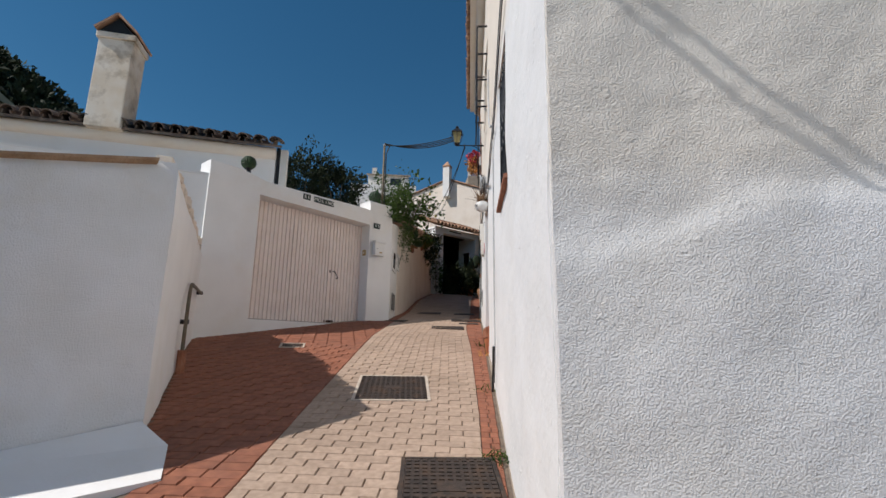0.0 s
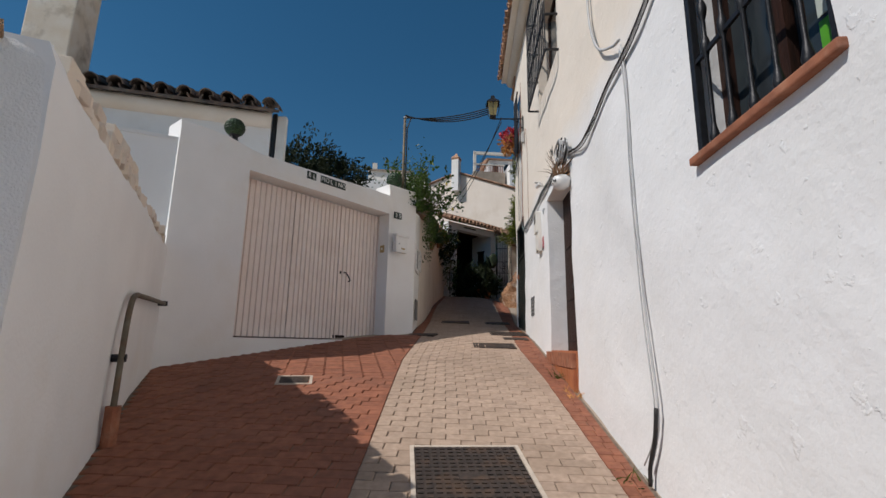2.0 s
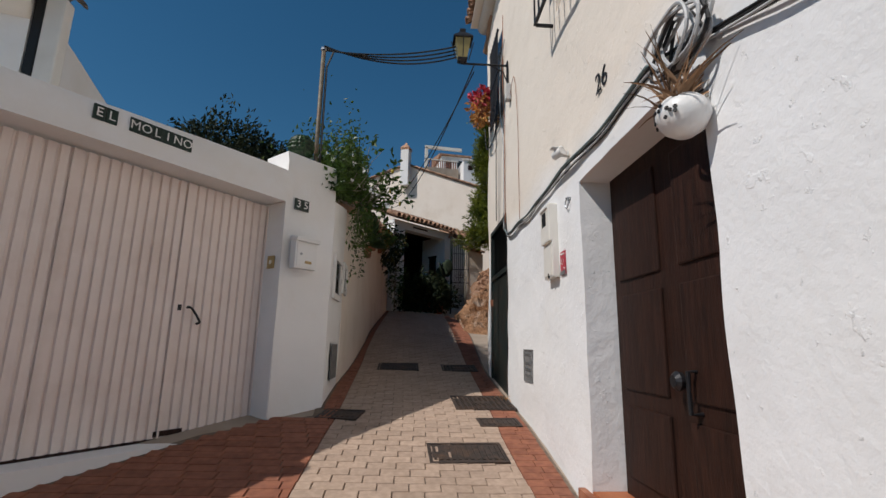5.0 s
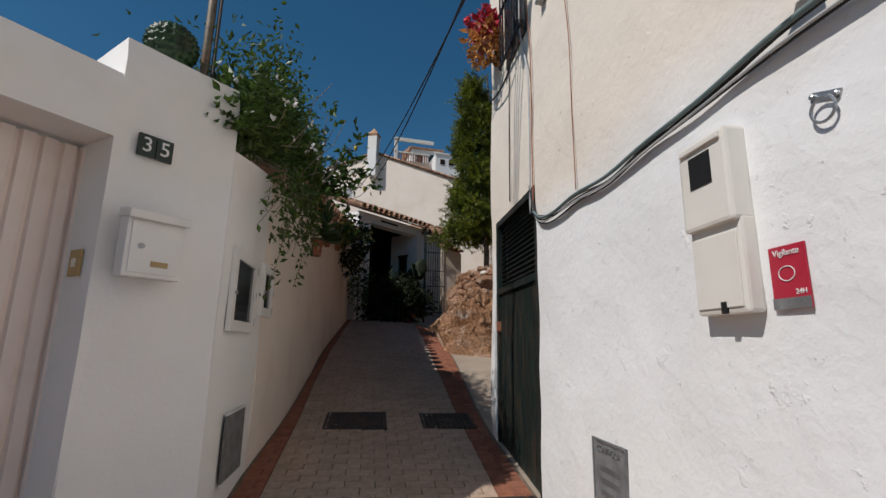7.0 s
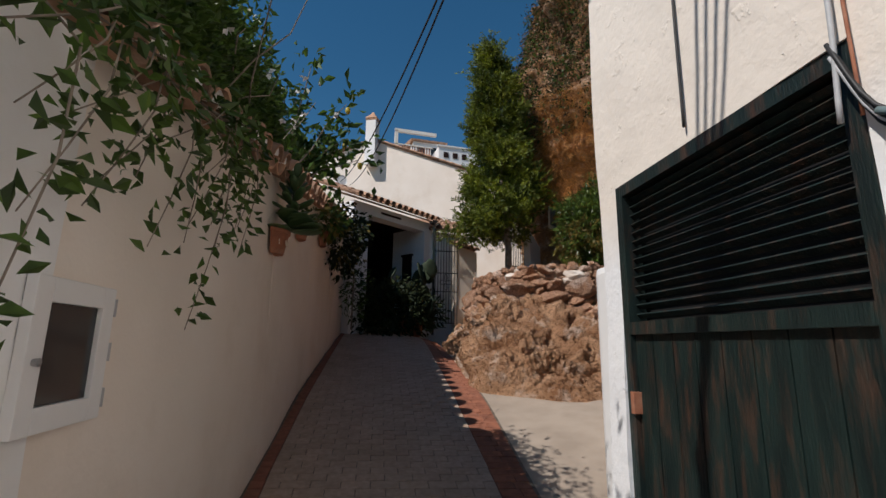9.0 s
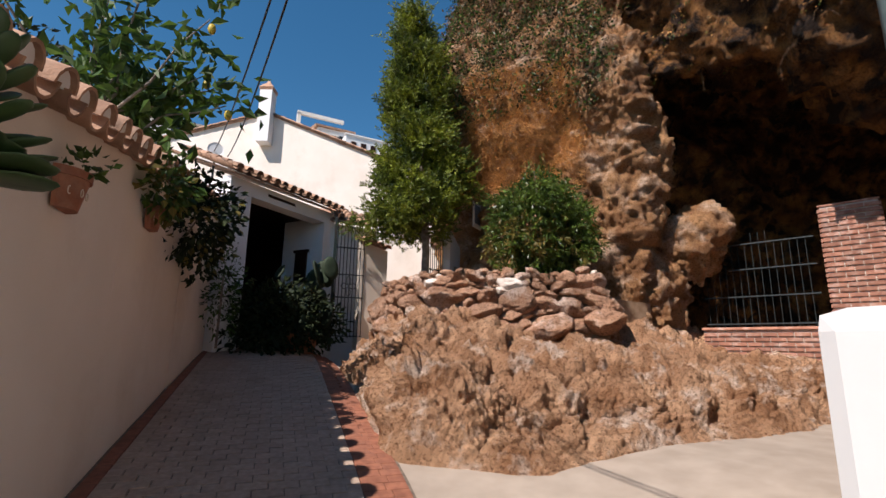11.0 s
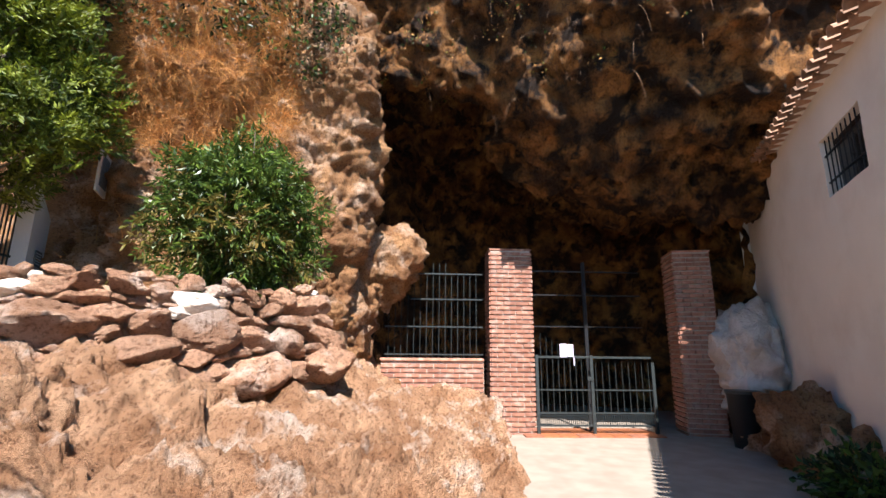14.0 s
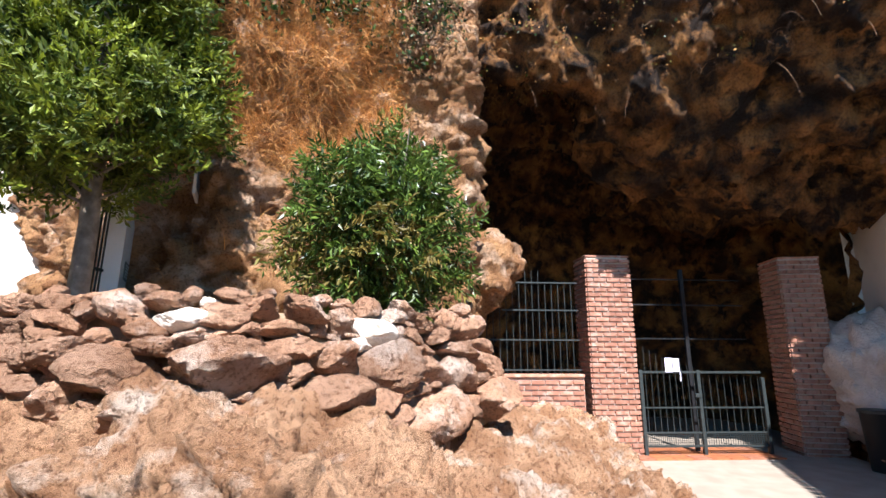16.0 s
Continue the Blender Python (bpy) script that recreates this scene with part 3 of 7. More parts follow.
# ---- the house behind the gate, and the hidden sides that close the place ----
HL0, HL1 = Vector((-12.0, 7.75)), Vector((-2.63, 9.337))
tagged(wall("wall_left_house", HL0, HL1, 1.0, 5.40, 0.4, WHITE, (), 0.4, 0.012, seed=20), "white house wall under a tiled eave", "wall", kind="structure")
tagged(wall("wall_left_house_end", HL1, (-3.6, 16.0), 1.0, 5.40, 0.4, WHITE, (), 0.5, 0.01, seed=21), "white end wall of the house", "wall", kind="structure")
tagged(wall("wall_behind_start", (4, -6), (-8, -5), -3, 3.5, 0.3, WHITE, (), 1.0, 0.0, seed=22), "plain white house wall behind the street's start", "wall", kind="structure")
tagged(wall("wall_left_start", (-8, -5), (-6.2, -0.1), -3, 3.0, 0.3, WHITE, (), 1.0, 0.0, seed=23), "plain white garden wall", "wall", kind="structure")

# ---- rock outcrop ----
def mound_d(x, y):
    yb = float(np.interp(x, (2.4, 2.9, 4.0, 5.5, 7.0, 8.2, 9.4, 10.9), (17.2, 16.35, 15.72, 15.66, 15.45, 15.5, 15.75, 16.0)))
    xsd = float(np.interp(y, (15, 16.2, 18.0, 20.8, 23), (2.3, 2.80, 3.10, 3.60, 4.1)))
    a, b = y - yb, (x - xsd) * 3.0
    k = 0.35
    h = min(1, max(0, 0.5 + 0.5 * (b - a) / k))
    return b + (a - b) * h - k * h * (1 - h)
def mound_z(x, y):
    d = mound_d(x, y)
    z = float(np.interp(d, (-0.6, -0.05, 0.12, 0.45, 0.8, 1.3, 2.0, 2.5, 3.0, 3.5, 8), (-0.3, -0.05, 0.18, 0.50, 0.68, 0.84, 1.02, 1.30, 1.52, 1.62, 1.8)))
    r = smooth01(x, 7.3, 9.6)
    z *= 1 - 0.04 * r
    base = 3.0 + 0.06 * max(0, y - 16.3) * (1 - smooth01(x, 3, 5))
    return base + z
rows = []
for y in [14.9 + 1.9 * j / 190 for j in range(190)] + [16.8 + 4.7 * j / 139 for j in range(140)]:
    rows.append([(x, y, mound_z(x, y)) for x in [2.5 + 1.6 * i / 130 for i in range(130)] + [4.1 + 7.0 * i / 229 for i in range(230)]])
rows = displaced(rows, lambda p: (crag(p, 0.20, 0.10, 0.030, 1.2, 0.06) + chips(p, 1.2, 0.09, 0.7) + chips(p, 3.4, 0.035, 0.8) + knobs(p, 2.1, 0.085) + knobs(p, 5.0, 0.05, 3.0) + knobs(p, 11.0, 0.028, 7.0) + knobs(p, 22.0, 0.014, 5.0)) * smooth01(mound_d(p.x, p.y), -0.15, 0.35))
tagged(grid_ob("rock_outcrop", rows, MOUNDROCK), "ochre weathered limestone outcrop beside the street", "rock", kind="structure")

# ---- terrace behind the dry-stone wall ----
bm = bmesh.new()
prism(bm, [(5.15, 19.5), (6.1, 18.75), (7.0, 18.2), (9.0, 18.4), (9.5, 24), (5.0, 24.5), (4.75, 21.2)], 3.5, lambda x, y: 4.86 + 0.02 * (y - 18))
tagged(part("terrace_soil", bm, SOIL), "dry stony soil behind the stone wall", "soil", kind="structure")

# ---- cliff ----
base_line = curve_pts([(9.5, 28, 0), (7.9, 24.6, 0), (7.05, 22.2, 0), (7.5, 20.6, 0), (8.15, 19.3, 0), (8.70, 18.45, 0), (9.05, 18.40, 0), (9.35, 18.9, 0), (9.9, 19.6, 0)], 270)
rows = []
for j in range(230):
    z = 2.8 + 12.2 * j / 229
    lean = 0.30 * smooth01(z, 8.2, 9.6) - 0.9 * smooth01(z, 9.6, 13.5) + 0.25 * smooth01(-z, -6.6, -3.8)
    rows.append([p + Vector((-0.6 * lean, -0.8 * lean, z)) for p in base_line])
rows = cliff_rows = displaced(rows, lambda p: crag(p, 0.65, 0.10, 0.05, 0.8, 0.03) + chips(p, 0.9, 0.16, 0.5) + chips((p.x, p.y, p.z * 1.4), 2.7, 0.05, 0.6) + knobs((p.x, p.y, p.z * 0.6), 1.5, 0.15) + knobs((p.x, p.y, p.z * 0.7), 4.0, 0.085, 3.0) + knobs(p, 9.0, 0.05, 7.0))
tagged(grid_ob("cliff", rows, CLIFFROCK), "ochre limestone cliff with clefts and ledges", "cliff", kind="structure")

# roof of the cave: a lip that hangs out over the gate
lip = curve_pts([(8.9, 20.9, 10.3), (8.6, 18.9, 10.1), (9.1, 18.2, 9.75), (9.75, 16.5, 9.45), (9.9, 14.7, 9.05), (9.65, 13.2, 8.75), (9.6, 11.8, 8.75), (9.8, 10.0, 8.9), (10.6, 8.0, 9.9)], 235)
prof = curve_pts([(9, 0, 0.5), (6.0, 0, -0.4), (3.2, 0, -1.05), (1.9, 0, -1.35), (0.9, 0, -0.75), (0.0, 0, 0.0), (-0.7, 0, 0.8), (-1.55, 0, 1.9), (-2.2, 0, 3.2), (-2.0, 0, 4.6), (0.5, 0, 6.0)], 250)
rows = [[Vector((p.x + (q.x if q.x > 0 else q.x * smooth01(-p.y, -18.4, -16.4)), p.y, p.z + (q.z if k > 132 else q.z * (1 - 2.0 * smooth01(p.y, 15.2, 16.9))))) for p in lip] for k, q in enumerate(prof)]
rows = roof_rows = displaced(rows, lambda p: -(crag(p, 0.60, 0.17, 0.04, 1.0, 0.05) + chips(p, 1.0, 0.13, 0.6) + knobs(p, 2.2, 0.14) + knobs(p, 5.0, 0.07, 3.0)))
tagged(grid_ob("cave_roof", rows, CAVEROCK), "overhanging cave roof of ochre rock, dark with soot and painted shade", "cliff", kind="structure")
# inner wall of the cave, soot and shade both in its dark colour
inner = curve_pts([(8.9, 18.75, 0), (10.2, 19.6, 0), (12.5, 19.6, 0), (15.5, 18.8, 0), (17, 16, 0), (16.5, 12.5, 0), (13.5, 10.7, 0), (12.9, 11.2, 0)], 120)
rows = [[p + Vector((0, 0, 2.7 + 9.3 * j / 60)) for p in inner] for j in range(61)]
tagged(grid_ob("cave_wall", displaced(rows, lambda p: crag(p, 0.5, 0.2, 0.05)), CAVEROCK), "rock wall inside the cave, dark with soot and painted shade", "cave wall", kind="structure")

# ---- makers of things ----
def bez(p0, p1, sag, n=12):
    p0, p1 = Vector(p0), Vector(p1)
    return [p0.lerp(p1, i / n) - Vector((0, 0, 4 * sag * (i / n) * (1 - i / n))) for i in range(n + 1)]


def text_part(words, size, m, mat, parent, name="lettering", depth=0.002):
    cu = bpy.data.curves.new(name, 'FONT')
    cu.body, cu.size, cu.extrude, cu.align_x, cu.align_y = words, size, depth, 'CENTER', 'CENTER'
    tmp = bpy.data.objects.new("tmp_text", cu)
    scene.collection.objects.link(tmp)
    bpy.context.view_layer.update()
    me = bpy.data.meshes.new_from_object(tmp.evaluated_get(bpy.context.evaluated_depsgraph_get()))
    bpy.data.objects.remove(tmp)
    me.materials.clear()
    me.materials.append(mat)
    me.transform(m)
    ob = new(name, me)
    ob.parent = parent
    return ob


UPRIGHT = pose(0, 0, 0, 90, 0, 0)


def barrel_mesh(name, r=0.085, L=0.42, convex=True, t=0.014, taper=0.8):
    """One half-round roof tile along +y, its lower mouth at y = 0."""
    bm = bmesh.new()
    seg = 7
    rings = []
    for y, k in ((0.0, 1.0), (L, taper)):
        for rr in (r * k, r * k - t):
            rings.append([bm.verts.new((-math.cos(math.pi * i / seg) * rr, y, (1 if convex else -1) * math.sin(math.pi * i / seg) * rr)) for i in range(seg + 1)])
    o0, i0, o1, i1 = rings
    for i in range(seg):
        bm.faces.new((o0[i], o0[i + 1], o1[i + 1], o1[i]))
        bm.faces.new((i0[i + 1], i0[i], i1[i], i1[i + 1]))
        bm.faces.new((i0[i], i0[i + 1], o0[i + 1], o0[i]))
        bm.faces.new((o1[i], o1[i + 1], i1[i + 1], i1[i]))
    for k in (0, seg):
        bm.faces.new((o0[k], i0[k], i1[k], o1[k]))
    bmesh.ops.recalc_face_normals(bm, faces=bm.faces)
    me = bpy.data.meshes.new(name)
    bm.to_mesh(me)
    bm.free()
    me.materials.append(TILE)
    me.shade_smooth()
    me.set_sharp_from_angle(angle=radians(50))
    return me


def plug_mesh():
    """White mortar that fills a cover tile's mouth."""
    bm = bmesh.new()
    f = [bm.verts.new((-math.cos(math.pi * i / 7) * 0.070, 0.03, math.sin(math.pi * i / 7) * 0.070)) for i in range(8)]
    b = [bm.verts.new((v.co.x, 0.10, v.co.z)) for v in f]
    bm.faces.new(f)
    bm.faces.new(b[::-1])
    for i in range(8):
        bm.faces.new((f[i], b[i], b[(i + 1) % 8], f[(i + 1) % 8]))
    bmesh.ops.recalc_face_normals(bm, faces=bm.faces)
    me = bpy.data.meshes.new("mortar_plug")
    bm.to_mesh(me)
    bm.free()
    me.materials.append(WHITE)
    return me


PLUG = plug_mesh()
COVER, CHANNEL = barrel_mesh("cover_tile"), barrel_mesh("channel_tile", convex=False)
OLD_TILES = {}
for shape in (COVER, CHANNEL):
    OLD_TILES[shape.name] = shape.copy()
    OLD_TILES[shape.name].materials[0] = OLDTILE


def tile_field(parent, p0, p1, up, rows=2, gap=0.2, cover=True, channel=True, wobble=2.0, step=0.34, plugs=False, over=0.0, size=1.0, mat=None):
    """Roof tiles along the eave p0 to p1; up is the way up the slope (a unit vector)."""
    p0, p1, up = Vector(p0), Vector(p1), Vector(up).normalized()
    d = (p1 - p0)
    n = max(1, round(d.length / gap))
    ax = d.normalized()
    nz = ax.cross(up).normalized()
    if nz.z < 0:
        nz, ax = -nz, -ax
    base = Matrix((ax, up, nz)).transposed().to_4x4()
    for k in range(n):
        for r in range(rows):
            for me, off, lift, use in ((CHANNEL, 0.0, 0.065, channel), (COVER, 0.5, 0.055, cover)):
                if not use:
                    continue
                o = new("roof_tile", OLD_TILES[me.name] if mat is OLDTILE else me)
                o.parent = parent
                q = p0 + d * ((k + off) / n) + up * (r * step + random.uniform(-0.015, 0.015) - (over if me is COVER else 0.0)) + nz * lift
                o.matrix_basis = parent.matrix_world.inverted() @ (Matrix.Translation(q) @ base @ pose(0, 0, 0, -2.5, random.uniform(-wobble, wobble), random.uniform(-wobble, wobble)) @ Matrix.Diagonal((size, 1, size, 1)))
                if plugs and me is COVER and r == 0:
                    g = new("mortar", PLUG)
                    g.parent = parent
                    g.matrix_basis = o.matrix_basis.copy()


def leaf_mesh(name, pts, size, mats, aspect=0.42, out=None, droop=0.35, seed=0, fold=0.18, parent=None, slots=None):
    """Many small folded leaves, each at one of the points, as one mesh. out: the way each leaf points."""
    rs = np.random.RandomState(seed)
    P = np.asarray(pts, float)
    n = len(P)
    d = rs.normal(size=(n, 3)) if out is None else np.asarray(out, float) + rs.normal(size=(n, 3)) * 0.55
    d[:, 2] -= droop
    d /= np.linalg.norm(d, axis=1)[:, None] + 1e-9
    w = np.cross(d, rs.normal(size=(n, 3)))
    w /= np.linalg.norm(w, axis=1)[:, None] + 1e-9
    u = np.cross(w, d)
    L = (size * rs.uniform(0.6, 1.3, n))[:, None]
    a = P
    tip = P + d * L
    mid = P + d * L * 0.45
    b = mid + w * L * aspect * 0.5 + u * L * fold
    c = mid - w * L * aspect * 0.5 + u * L * fold
    V = np.stack([a, b, tip, c], 1).reshape(-1, 3)
    F = []
    for i in range(n):
        k = 4 * i
        F.append((k, k + 1, k + 2))
        F.append((k, k + 2, k + 3))
    me = bpy.data.meshes.new(name)
    me.from_pydata(V.tolist(), [], F)
    for m in (mats if isinstance(mats, (list, tuple)) else [mats]):
        me.materials.append(m)
    if slots is not None:
        me.polygons.foreach_set("material_index", np.repeat(np.asarray(slots, int), 2))
    me.update()
    ob = new(name, me)
    if parent:
        ob.parent = parent
        ob.matrix_parent_inverse = parent.matrix_world.inverted()
    return ob


def blob_points(rs, center, radii, n, shell=0.55, lump=0.3, f=1.6):
    """Points in an uneven rounded volume, denser near its skin; also the outward ways."""
    v = rs.normal(size=(n, 3))
    v /= np.linalg.norm(v, axis=1)[:, None]
    k = np.array([1 + lump * 1.6 * noise.noise(Vector(q) * f + Vector((center[0], center[1], center[2]))) for q in v])
    r = (shell + (1 - shell) * rs.uniform(0, 1, n) ** 0.6) * k
    return np.asarray(center) + v * r[:, None] * np.asarray(radii), v


def clumps(rs, centers, outs, per, spread):
    """Spread each centre into a few close points."""
    n = len(centers)
    P = np.repeat(centers, per, 0) + rs.normal(size=(n * per, 3)) * spread
    return P, np.repeat(outs, per, 0)


def blades(name, roots, ways, length, width, mat, parent=None, seed=0, segs=3, gravity=0.6):
    """Grass or twig blades that bend down, as one mesh."""
    rs = np.random.RandomState(seed)
    V, F = [], []
    for p, d in zip(roots, ways):
        p, d = Vector(p), (Vector(d) + Vector(rs.normal(size=3)) * 0.35).normalized()
        L = length * rs.uniform(0.5, 1.4)
        w = d.orthogonal().normalized() * width
        w.rotate(Matrix.Rotation(rs.uniform(0, 6.28), 3, d))
        k0 = len(V)
        for s in range(segs + 1):
            ww = w * (1 - 0.85 * s / segs)
            V += [tuple(p - ww), tuple(p + ww)]
            p = p + d * (L / segs)
            d = (d - Vector((0, 0, gravity / segs))).normalized()
        for s in range(segs):
            a = k0 + 2 * s
            F.append((a, a + 1, a + 3, a + 2))
    me = bpy.data.meshes.new(name)
    me.from_pydata(V, [], F)
    me.materials.append(mat)
    ob = new(name, me)
    if parent:
        ob.parent = parent
        ob.matrix_parent_inverse = parent.matrix_world.inverted()
    return ob


def stone_mesh(name, seed, mat, sub=4, rough=0.30):
    """A broken field stone: a rounded block cut by a few flat breaks."""
    bm = bmesh.new()
    bmesh.ops.create_icosphere(bm, subdivisions=sub, radius=1.0)
    r = random.Random(seed * 17 + 3)
    cuts = [(Vector((r.gauss(0, 1), r.gauss(0, 1), r.gauss(0, 1))).normalized(), r.uniform(0.58, 0.82)) for _ in range(9)]
    off = Vector((seed * 3.7, seed * 1.9, seed * 5.3))
    for v in bm.verts:
        p = v.co.normalized()
        k = 1.0
        for n, d in cuts:
            c = p.dot(n)
            if c > 0.05:
                k = min(k, d / c)
        k *= 1 + rough * 0.35 * noise.fractal(p * 1.6 + off, 1.0, 2.0, 4)
        k += 0.07 * (0.4 - abs(noise.noise(p * 4 + off)) * 2) + chips(p + off, 2.2, 0.05)
        v.co = p * k * 1.12
    me = bpy.data.meshes.new(name)
    bm.to_mesh(me)
    bm.free()
    me.materials.append(mat)
    me.shade_smooth()
    me.set_sharp_from_angle(angle=radians(35))
    return me


# ---- dry-stone wall on the outcrop ----
STONES = [stone_mesh("stone_shape", k, STONE) for k in range(12)]
PALES = [stone_mesh("pale_stone_shape", 20 + k, PALESTONE, rough=0.12) for k in range(3)]
dry = thing("dry_stone_wall", "dry-stone retaining wall of pinkish rubble on the outcrop", "stone wall", (5.9, 18.4, 4.4))
line = curve_pts([(4.45, 21.3, 0), (4.50, 20.2, 0), (4.72, 19.30, 0), (5.15, 18.78, 0), (5.75, 18.36, 0), (6.4, 18.02, 0), (6.85, 17.76, 0), (7.15, 17.72, 0), (7.45, 18.0, 0)], 200)
LT = sum((b - a).length for a, b in zip(line, line[1:]))
rnd = random.Random(5)
def put_stone(me, s, z, w, h, depth):
    k = min(198, max(0, int(s / LT * 199)))
    p, q = line[k], line[k + 1]
    d = (q - p).normalized()
    back = 0.28 * (z - 4.3) - 0.02 + rnd.uniform(-0.04, 0.04)
    o = new("stone", me)
    o.parent = dry
    m = pose(p.x - d.y * back, p.y + d.x * back, z, rnd.uniform(-12, 12), rnd.uniform(-16, 16), math.degrees(math.atan2(d.y, d.x)) + rnd.uniform(-18, 18))
    o.matrix_basis = dry.matrix_world.inverted() @ (m @ Matrix.Diagonal((w, depth, h, 1)))
laid = []
for size, tries in ((0.30, 120), (0.22, 350), (0.16, 900), (0.115, 2200), (0.075, 3600)):
    for _ in range(tries):
        w = size * rnd.uniform(0.8, 1.25)
        h = w * rnd.uniform(0.42, 0.80)
        s, z = rnd.uniform(0, LT), rnd.uniform(4.30, 5.20 + 0.07 * math.sin(len(laid)))
        if size > 0.2 and z > 4.90 or z + h > 5.33:
            continue
        if all(((s - a) / (w + b)) ** 2 + ((z - c) / (h + e)) ** 2 > 0.60 for a, c, b, e in laid):
            laid.append((s, z, w, h))
            pale = rnd.random() < 0.05 and size < 0.2
            put_stone(rnd.choice(PALES if pale else STONES), s, z, w, h, w * rnd.uniform(0.7, 1.0))
rows = []
for j in range(12):
    z = 4.15 + 0.98 * j / 11
    r_ = []
    for k in range(0, 199, 2):
        d = (line[k + 1] - line[k]).normalized()
        q = line[k] + Vector((-d.y, d.x, 0)) * (0.28 * (z - 4.3) + 0.07 + 0.05 * noise.noise(line[k] * 4 + Vector((0, 0, z * 4))))
        r_.append((q.x, q.y, z))
    rows.append(r_)
core = grid_ob("core", rows, SOIL)
core.parent = dry
core.matrix_parent_inverse = dry.matrix_world.inverted()
put_stone(PALES[0], LT * 0.62, 5.02, 0.24, 0.11, 0.16)

# ---- hanging boulder, side rocks ----
def rock_thing(name, label, loc, scale, seed, mat, sub=5, amp=1.0, cat="rock"):
    bm = bmesh.new()
    bmesh.ops.create_icosphere(bm, subdivisions=sub, radius=1.0)
    S = Vector(scale)
    for v in bm.verts:
        n = v.co.normalized()
        p = Vector((n.x * S.x, n.y * S.y, n.z * S.z))
        o = p + Vector((seed * 5.1, seed * 2.3, seed * 7.7))
        v.co = p + n * amp * (crag(o, 0.40, 0.16, 0.04, 1.0, 0.14) + chips(o, 2.2, 0.07) + knobs(o, 3.0, 0.10) + knobs(o, 7.0, 0.05, 3.0) + knobs(o, 15.0, 0.02, 6.0))
    ob = part(name, bm, mat, smooth=True)
    ob.matrix_world = Matrix.Translation(loc)
    return tagged(ob, label, cat)
rock_thing("hanging_boulder", "bulging ochre boulder hanging at the cave mouth", (10.45, 18.30, 6.20), (0.66, 0.70, 0.82), 1, CLIFFROCK, cat="boulder", amp=0.8)
rock_thing("cave_mouth_rock", "dark ochre rock below the hanging boulder", (9.7, 18.75, 4.9), (0.85, 0.5, 1.1), 2, CLIFFROCK, amp=0.8)
rock_thing("cave_mouth_rock", "dark ochre rock below the hanging boulder", (9.3, 18.55, 7.6), (0.45, 0.5, 1.6), 3, CLIFFROCK, amp=0.8)
rock_thing("whitewashed_boulder", "whitewashed boulder against the house wall", (12.1, 11.55, 4.30), (0.85, 0.6, 1.15), 4, LIMEDROCK, amp=0.8, cat="boulder")
rock_thing("brown_rock", "brown rock at the foot of the rear wall", (9.75, 11.65, 3.35), (0.75, 0.4, 0.75), 5, CLIFFROCK, sub=5, amp=1.0)
rock_thing("brown_rock", "brown rock at the foot of the rear wall", (8.7, 11.75, 3.15), (0.6, 0.35, 0.45), 6, CLIFFROCK, sub=5, amp=1.0)
rock_thing("brown_rock", "brown rock at the foot of the rear wall", (10.9, 11.6, 3.2), (0.7, 0.45, 0.5), 7, CLIFFROCK, sub=5, amp=1.0)

# ---- brick pillars, low wall, cave gate ----
BL, BH, BG = 0.255, 0.062, 0.030
bm = boxbm(0, BL, -0.02, 0.10, 0, BH, 0.0)
BRICKM = bpy.data.meshes.new("brick_shape")
bm.to_mesh(BRICKM)
bm.free()
BRICKM.materials.append(BRICK)
def lay(parent, m, sx):
    o = new("brick", BRICKM)
    o.parent = parent
    o.matrix_basis = m @ Matrix.Diagonal((sx, 1, 1, 1))
def brick_face(parent, origin, ang, length, z0, z1, phase=0):
    """Courses of brick on one face: from origin along ang (degrees), proud of the core."""
    c = 0
    z = z0
    while z < z1 - 0.03:
        s = 0.0
        first = BL if (c + phase) % 2 else BL / 2
        while s < length - 0.03:
            w = min(first if s == 0 else BL, length - s)
            lay(parent, pose(*origin, 0, 0, ang) @ pose(s + 0.004 + rnd.uniform(0, 0.004), rnd.uniform(-0.006, 0.004), z + rnd.uniform(-0.003, 0.003)), (w - 0.014) / BL)
            s += w
        z += BH + BG
        c += 1
def pillar(label, x, y, rz, w, d, z0, z1, faces):
    """A pillar whose front face runs from its origin along its x axis; its depth goes along +y."""
    t = thing("brick_pillar", label, "pillar", (x, y, 0), rz, group="pillars of the cave gate")
    part("core", boxbm(0.012, w - 0.012, 0.012, d - 0.012, z0 - 0.3, z1), MORTAR, t)
    if "f" in faces:
        brick_face(t, (0, 0, 0), 0, w, z0, z1)
    if "l" in faces:
        brick_face(t, (0, d, 0), -90, d, z0, z1, 1)
    if "r" in faces:
        brick_face(t, (w, 0, 0), 90, d, z0, z1, 1)
    part("cap", boxbm(-0.01, w + 0.01, -0.01, d + 0.01, z1, z1 + 0.035, 0.006), BRICK, t)
    return t
pillar("sunlit brick pillar with pale mortar beside the cave gate", 11.20, 16.36, -73.5, 0.84, 0.62, 3.02, 6.62, "flr")
pillar("shaded brick pillar beside the cave gate", 12.13, 12.72, -86, 0.72, 0.72, 3.02, 6.62, "fl")
lowwall = thing("low_brick_wall", "low brick wall carrying an iron grille", "wall", (10.62, 18.42, 0), -73.5)
LWL = 2.0
part("core", boxbm(0, LWL, 0.012, 0.25, 2.8, 4.40), MORTAR, lowwall)
brick_face(lowwall, (0, 0, 0), 0, LWL, 3.45, 4.38)
part("coping", boxbm(-0.02, LWL, -0.04, 0.28, 4.40, 4.45, 0.008), BRICK, lowwall)

